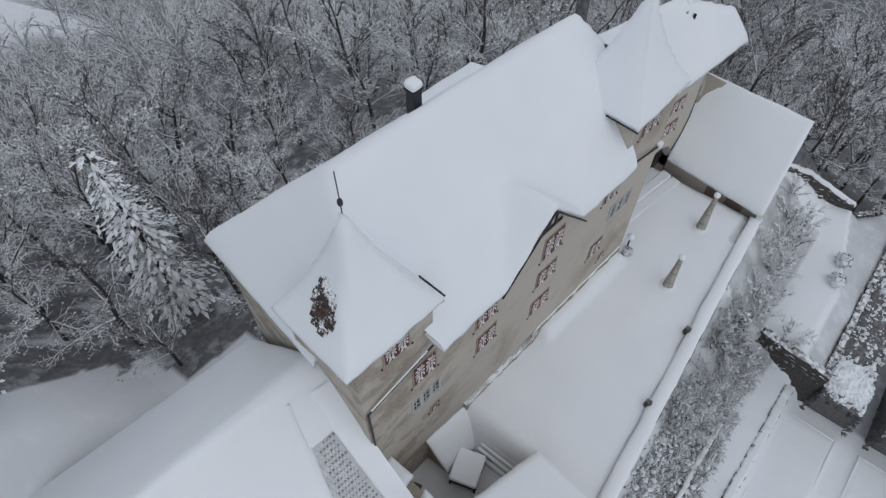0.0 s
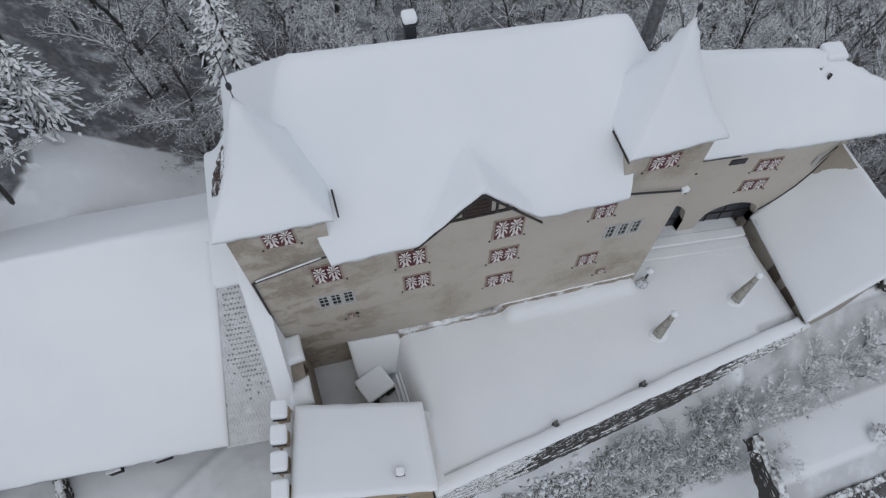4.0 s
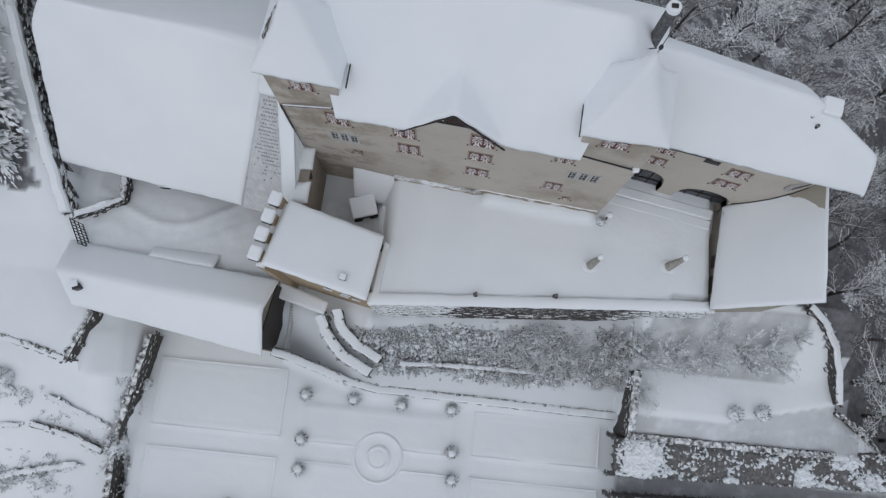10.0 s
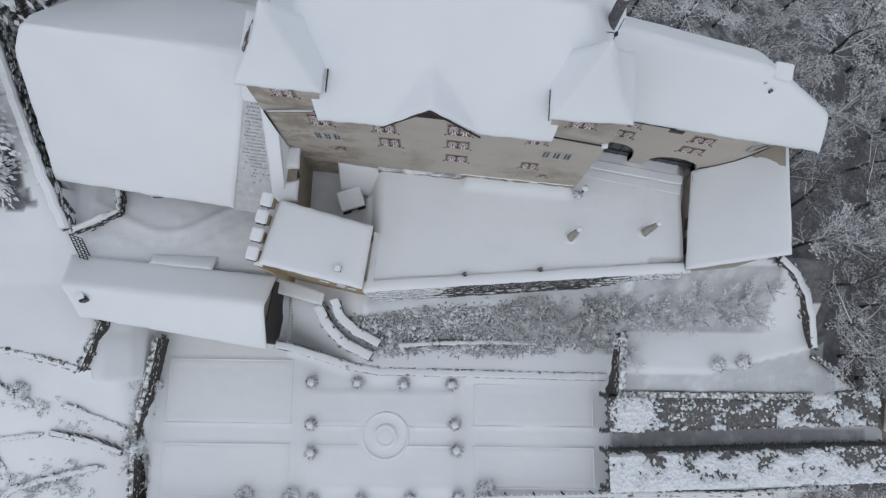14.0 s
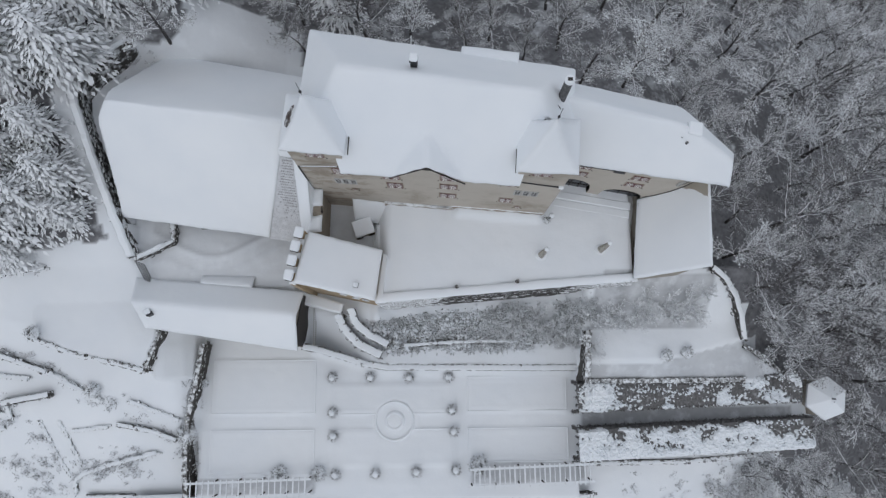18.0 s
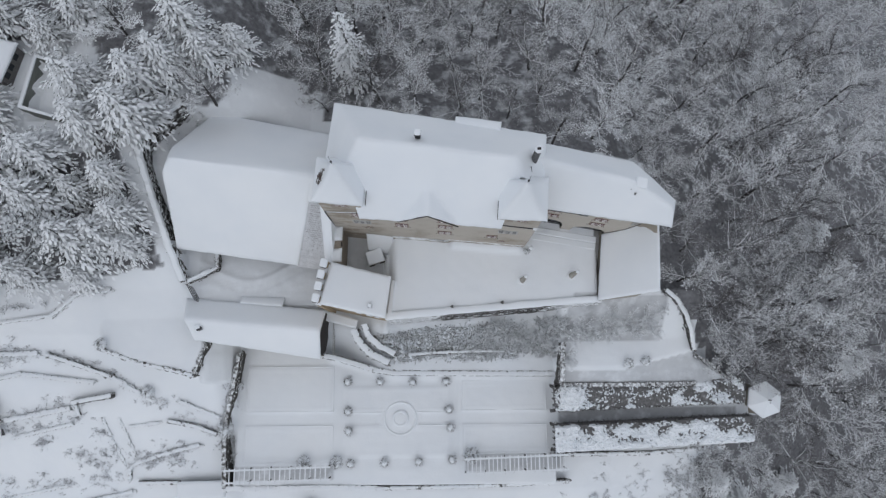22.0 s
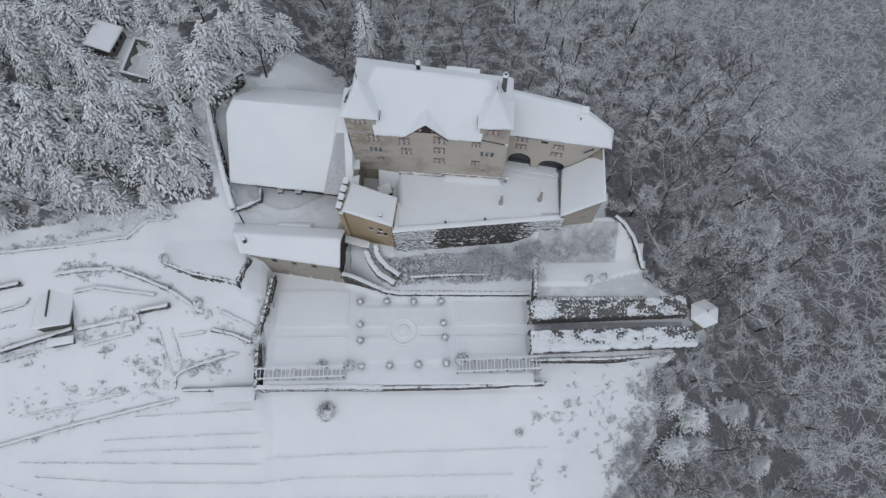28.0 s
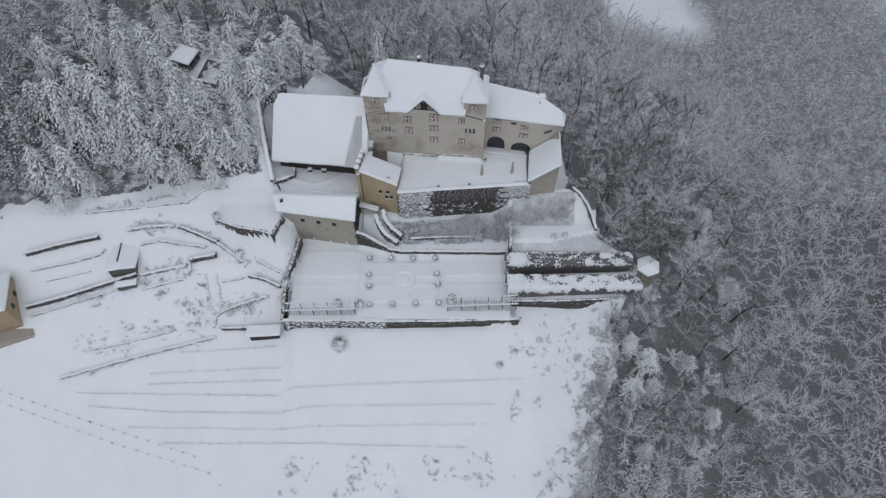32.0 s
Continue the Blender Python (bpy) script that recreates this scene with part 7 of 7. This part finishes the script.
box_mat = snowy("box_shrub", (0.045, 0.043, 0.04), (0.13, 0.125, 0.12), 0.6, 1.1, 2.6, 1.1)
BOX_SPOTS = [(6.4, -9.9), (11.2, -9.9), (16.0, -10.0), (21.0, -10.0), (6.5, -14.2), (21.4, -14.0), (6.6, -17.0), (21.6, -16.6), (7.0, -21.6), (11.9, -21.5), (16.9, -21.4), (21.8, -21.2)]
first = None
for k, (x, y) in enumerate(BOX_SPOTS):
    place = Matrix.Translation((x, y, -13.25)) @ Matrix.Rotation(k * 1.7, 4, "Z")
    if first is None:
        first = thing("round_shrub", "small round clipped shrub with frosted twigs", "shrub", group="round shrubs of the garden")
        V, F = twig_ball(3, 0.72, 120)
        raw("foliage", V, F, box_mat, first)
        core = bmesh.new()
        bmesh.ops.create_icosphere(core, subdivisions=2, radius=0.43)
        for v in core.verts:
            v.co = v.co * (1 + 0.2 * noise.noise(v.co * 3)) + Vector((0, 0, 0.85))
        part("heart", core, snow_mat, first, "snow caught in the crown")
        first.matrix_basis = place
    else:
        copy_thing(first, place)

for x, y, rad, n, label in ((0.5, -28.8, 1.7, 700, "round frosted shrub on the meadow"), (38.1, -30.0, 0.7, 200, "small frosted shrub on the meadow"), (34.8, -32.4, 0.8, 240, "small snow-capped shrub on the meadow"), (43.4, -27.7, 0.8, 200, "small frosted shrub on the meadow"),
                            (0.2, -21.3, 1.0, 300, "frosted shrub beside the pergola"), (4.9, -21.4, 1.0, 300, "frosted shrub beside the pergola"), (24.6, -20.6, 1.3, 380, "frosted shrub beside the pergola"), (47.0, -7.6, 0.8, 200, "snow-capped shrub on the terrace"), (49.5, -7.3, 0.8, 200, "snow-capped shrub on the terrace"),
                            (31.9, 7.3, 0.45, 120, "small frosted shrub at the house corner"), (-21.5, -11.0, 1.0, 220, "frosted shrub beside the path"), (-26.4, -4.4, 0.9, 240, "dark frosted shrub above the yard wall"), (-11.3, -16.5, 1.3, 400, "frosted shrub on the garden wall"), (-9.8, -10.5, 0.7, 200, "frosted shrub on the garden wall")):
    ob = thing("shrub", label, "shrub", (x, y, ground_z(x, y) - 0.1))
    V, F = twig_ball(int(x * 7 + y * 3), rad, n // 2)
    raw("foliage", V, F, box_mat, ob)
    core = bmesh.new()
    bmesh.ops.create_icosphere(core, subdivisions=3, radius=rad * 0.8)
    for v in core.verts:
        v.co = v.co * (1 + 0.28 * noise.noise(v.co * 2.2 / rad + Vector((x, y, 0))) + 0.12 * noise.noise(v.co * 6 / rad)) * Vector((1, 1, 0.85)).length / 1.65 + Vector((0, 0, rad * 0.7))
    part("snow_in_crown", core, snow_mat, ob)


def rosette(seed, blades=9, size=0.6):
    """A low plant whose bent, frosted leaves spring from one point."""
    r = random.Random(seed)
    V, F = [], []
    for k in range(blades):
        a = k * 2.4 + r.uniform(-0.4, 0.4)
        rise = r.uniform(0.3, 1.1)
        p = Vector((r.gauss(0, 0.12), r.gauss(0, 0.12), 0.0))
        d = Vector((math.cos(a), math.sin(a), rise)).normalized()
        m = p + d * size * r.uniform(0.5, 0.9)
        blade(V, F, p, m, 0.03, 0.03)
        e = m + (d - Vector((0, 0, 0.9))).normalized() * size * r.uniform(0.3, 0.6)
        blade(V, F, m, e, r.uniform(0.05, 0.11), 0.04)
        if r.random() < 0.5:
            tuft(V, F, m, r.uniform(0.06, 0.16), r.uniform(0.06, 0.16), r.uniform(0.04, 0.09))
    return V, F


def bush(seed, height, stems=9, beside=6, fine=3):
    """A many-stemmed bush: stems that fan out from the foot, each with side twigs and caught snow."""
    r = random.Random(seed)
    V, F = [], []
    for k in range(stems):
        a, lean = k * 2.4 + r.uniform(-0.3, 0.3), r.uniform(0.15, 0.95)
        p = Vector((r.gauss(0, 0.12), r.gauss(0, 0.12), -0.15))
        d = Vector((math.cos(a) * lean, math.sin(a) * lean, 1)).normalized()
        length = height * r.uniform(0.75, 1.15)
        for s in range(3):
            q = p + d * length / 3
            limb(V, F, p, q, 0.045 - 0.01 * s, 0.035 - 0.01 * s)
            for w in range(beside // 2 if s == 0 else beside):
                o = p.lerp(q, r.uniform(0.2, 1.0))
                bd = swing(r, d + Vector((-d.y, d.x, 0)) * r.choice((-1.2, 1.2)), 0.5, 0.0)
                e = o + bd * length * r.uniform(0.14, 0.28)
                limb(V, F, o, e, 0.028, 0)
                for y in range(fine):
                    o2 = o.lerp(e, 0.3 + 0.3 * y)
                    limb(V, F, o2, o2 + swing(r, bd, 0.8) * length * 0.09, 0.024, 0)
                if r.random() < 0.3:
                    tuft(V, F, e, r.uniform(0.05, 0.16), r.uniform(0.05, 0.16), r.uniform(0.04, 0.1))
            p = q
            d = swing(r, d, 0.2, -0.12)
    return V, F


brush_src = [rosette(200 + k, 9, 0.55 + 0.1 * k) for k in range(4)] + [bush(220 + k, 1.5, 5, 3, 1) for k in range(4)]
rb = random.Random(21)
slope_spots = []
for _ in range(1400):
    x = rb.uniform(11.5, 38.0)
    y = wall_line(x) - rb.uniform(1.5, 6.0)
    if y < retaining_line(x) + 2.2 or noise.noise((x * 0.35, y * 0.6, 30)) + 0.6 * noise.noise((x * 1.1, y * 1.1, 31)) + 0.25 * ease(30, 24, x) < rb.uniform(-0.35, 0.2):
        continue
    slope_spots.append((rb.randrange(4) if rb.random() < 0.5 + 0.45 * ease(30, 24, x) else 4 + rb.randrange(4), x, y, ground_z(x, y), rb.uniform(0.6, 1.15), rb.uniform(0, 6.28)))
CV, CF = [], []
for k, x, y, z, size, turn in slope_spots:
    for _ in range(2 if noise.noise((x * 0.8, y * 0.8, 44)) > 0 else 0):
        tuft(CV, CF, Vector((x + rb.gauss(0, 0.35), y + rb.gauss(0, 0.35), z + rb.uniform(0.35, 0.7) * size)), rb.uniform(0.08, 0.3), rb.uniform(0.08, 0.3), rb.uniform(0.05, 0.14))
tagged(raw("caught_snow", CV, CF, snow_mat), "flecks of snow caught in the plants of the slope", "snow", kind="stuff")
join_copies("slope_brushwood", brush_src, slope_spots, brush_mat, "low frosted plants on the slope below the court")
BUSHES = []
for k in range(4):
    ob = thing("bush", "leafless bush with frosted branches on the terrace slope", "bush", (0, 0, -400), "bushes of the terrace slope")
    V, F = bush(240 + k, 2.3 + 0.2 * (k % 2), 10, 7, 3)
    raw("crown", V, F, brush_mat, ob)
    BUSHES.append(ob)
for k, (x, y, size) in enumerate(((24.6, -4.3, 0.8), (26.3, -3.6, 0.75), (28.2, -4.4, 0.9), (29.8, -3.5, 0.9), (31.3, -4.6, 0.95), (32.6, -3.2, 0.9), (34.2, -4.2, 1.1), (35.6, -3.0, 1.0), (36.6, -5.0, 1.15), (38.3, -6.4, 1.05), (38.6, -3.4, 1.15), (40.3, -2.6, 1.1), (41.8, -3.8, 0.9),
                                  (43.6, -2.4, 1.05), (45.0, -3.3, 1.0), (46.6, -1.9, 1.1), (47.9, -3.0, 1.1), (49.4, -1.6, 1.15), (50.3, -2.7, 0.95), (44.4, -1.0, 0.8), (51.2, -0.4, 0.8))):
    copy_thing(BUSHES[k % 4], Matrix.LocRotScale((x, y, ground_z(x, y)), Euler((0, 0, k * 1.9)), (size, size, size)))
for model in BUSHES:
    for o in list(model.children):
        bpy.data.objects.remove(o)
    bpy.data.objects.remove(model)
meadow_spots = []
for _ in range(1250):
    x, y = rb.uniform(37, 70), rb.uniform(-58, -21)
    thin = noise.noise((x * 0.12, y * 0.12, 6)) + 0.7 * noise.noise((x * 0.35, y * 0.35, 16)) + 0.5 * ease(42, 56, x) - 0.25
    if x > 63 + 0.18 * (y + 16) or thin < rb.uniform(-0.1, 0.45):
        continue
    meadow_spots.append((4 + rb.randrange(4) if rb.random() < 0.6 else rb.randrange(4), x, y, ground_z(x, y), rb.uniform(0.3, 0.75), rb.uniform(0, 6.28)))
for _ in range(330):
    y = rb.uniform(-60, -20)
    x = 62.0 + 0.18 * (y + 16) + rb.gauss(-0.5, 3.0)
    meadow_spots.append((4 + rb.randrange(4), x, y, ground_z(x, y), rb.uniform(0.7, 1.5), rb.uniform(0, 6.28)))
for _ in range(420):
    x, y = rb.uniform(-12, 50), rb.uniform(-62, -48.5)
    if noise.noise((x * 0.15, y * 0.15, 2)) > 0.02:
        meadow_spots.append((4 + rb.randrange(4) if rb.random() < 0.4 else rb.randrange(4), x, y, ground_z(x, y), rb.uniform(0.3, 0.9), rb.uniform(0, 6.28)))
for cx, cy, n, sp in ((-38.4, -18.3, 14, 1.6), (-33.6, -20.0, 16, 1.8), (-37.2, -24.5, 26, 3.0), (-43.3, -24.4, 16, 3.0), (-53.1, -27.0, 22, 4.0), (-29.3, -20.0, 22, 2.0), (-29.5, -17.0, 16, 1.8), (-47, -28, 16, 4), (-30, -24, 24, 3), (-40, -5.6, 20, 3.0), (-34, -12.6, 20, 3.5), (-46, -16.6, 22, 4), (-21, -12, 14, 2), (-20, -20.2, 26, 3.5), (-55, -19, 16, 4), (-24, -20.8, 18, 2.4), (-31, -21.4, 16, 2), (-12, -19, 14, 1.2), (-15.5, 23, 26, 3.0), (-13.5, 25.5, 20, 3.0)):
    for _ in range(n):
        x, y = cx + rb.gauss(0, sp * 0.6), cy + rb.gauss(0, sp * 0.3)
        meadow_spots.append((rb.randrange(8), x, y, ground_z(x, y), rb.uniform(0.3, 0.7), rb.uniform(0, 6.28)))
# growth along the foot of the terrace walls and along the garden's west wall
for (ax, ay), (bx, by), n in (((-57.4, -18.5), (-36.7, -13.5), 70), ((-57.7, -19.8), (-30, -14.2), 60), ((-46, -5.3), (-36, -5.0), 40), ((-34.9, -5.6), (-27.4, -7.6), 20), ((-27.4, -7.6), (-13, -17), 30), ((-27.3, -26.1), (-60, -33.8), 40), ((-27, -22), (-15.4, -19), 40), ((-10.4, -10), (-11.4, -24), 50), ((-55.5, -2.6), (-26, 3.2), 60)):
    for _ in range(n):
        t = rb.random()
        x, y = ax + (bx - ax) * t + rb.gauss(0, 0.3), ay + (by - ay) * t + rb.gauss(0, 0.45)
        meadow_spots.append((4 + rb.randrange(4) if rb.random() < 0.4 else rb.randrange(4), x, y, ground_z(x, y), rb.uniform(0.3, 0.7), rb.uniform(0, 6.28)))
CV, CF = [], []
for k, x, y, z, size, turn in meadow_spots:
    for _ in range(2):
        tuft(CV, CF, Vector((x + rb.gauss(0, 0.4), y + rb.gauss(0, 0.4), z + rb.uniform(0.1, 0.6) * size)), rb.uniform(0.05, 0.2), rb.uniform(0.05, 0.2), rb.uniform(0.04, 0.12))
tagged(raw("caught_snow", CV, CF, snow_mat), "tufts of snow caught in the meadow scrub", "snow", kind="stuff")
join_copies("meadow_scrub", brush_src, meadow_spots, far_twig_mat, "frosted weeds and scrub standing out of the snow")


def vine_row(points):
    V, F = [], []
    r = random.Random(int(points[0][0] * 10))
    for (ax, ay), (bx, by) in zip(points, points[1:]):
        n = int(math.hypot(bx - ax, by - ay) / 0.45)
        for k in range(n):
            x, y = ax + (bx - ax) * k / n, ay + (by - ay) * k / n + r.uniform(-0.1, 0.1)
            z = ground_z(x, y)
            base = Vector((x, y, z))
            if k % 9 == 0:
                limb(V, F, base - Vector((0, 0, 0.3)), base + Vector((0, 0, 1.0)), 0.04, 0.04)
            if r.random() < 0.95:
                top = base + Vector((r.uniform(-0.3, 0.3), r.uniform(-0.1, 0.1), r.uniform(0.25, 0.6)))
                limb(V, F, base, top, 0.07, 0.04)
                for _ in range(2):
                    limb(V, F, top, top + Vector((r.uniform(-0.5, 0.5), r.uniform(-0.15, 0.15), r.uniform(-0.1, 0.25))), 0.05, 0)
    return tagged(raw("vine_row", V, F, far_twig_mat), "row of bare vines along the snowy slope", "vines", "vine rows", "stuff")


for pts in ([(-34.4, -28.9), (-13, -27.9)], [(-40.4, -32.8), (-12.1, -31.8)], [(-41.0, -34.8), (-12.1, -34.2)], [(-56.2, -36.5), (-12.0, -37.1)], [(-53.6, -39.0), (-36.5, -40.1), (-12.0, -40.4)], [(-44.8, -43.0), (-11.8, -43.5)], [(-37.3, -46.0), (-11.8, -46.2)],
            [(-10.7, -36.3), (0.4, -35.8), (40.3, -34.8)], [(-12.0, -40.3), (-4.5, -39.6), (34.2, -39.3)], [(-11.8, -43.5), (0.4, -43.2), (31.8, -43.0)], [(-11.8, -46.2), (6.4, -46.7), (28.1, -47.2)]):
    vine_row(pts)

# climbing plants, frosted, along the foot of the house front
CV, CF = [], []
rc = random.Random(31)
for _ in range(420):
    x = rc.choice((rc.uniform(14.3, 16.2), rc.uniform(19.0, 21.4), rc.uniform(19.8, 21.3), rc.uniform(14.5, 21)))
    p = Vector((x, front_y(x) - 0.1, rc.uniform(-0.1, 0.75)))
    limb(CV, CF, p, p + Vector((rc.uniform(-0.4, 0.4), rc.uniform(-0.25, 0.0), rc.uniform(-0.2, 0.4))), 0.03, 0)
tagged(raw("wall_climber", CV, CF, twig_mat), "frosted climbing plant at the foot of the wall", "climber", kind="stuff")
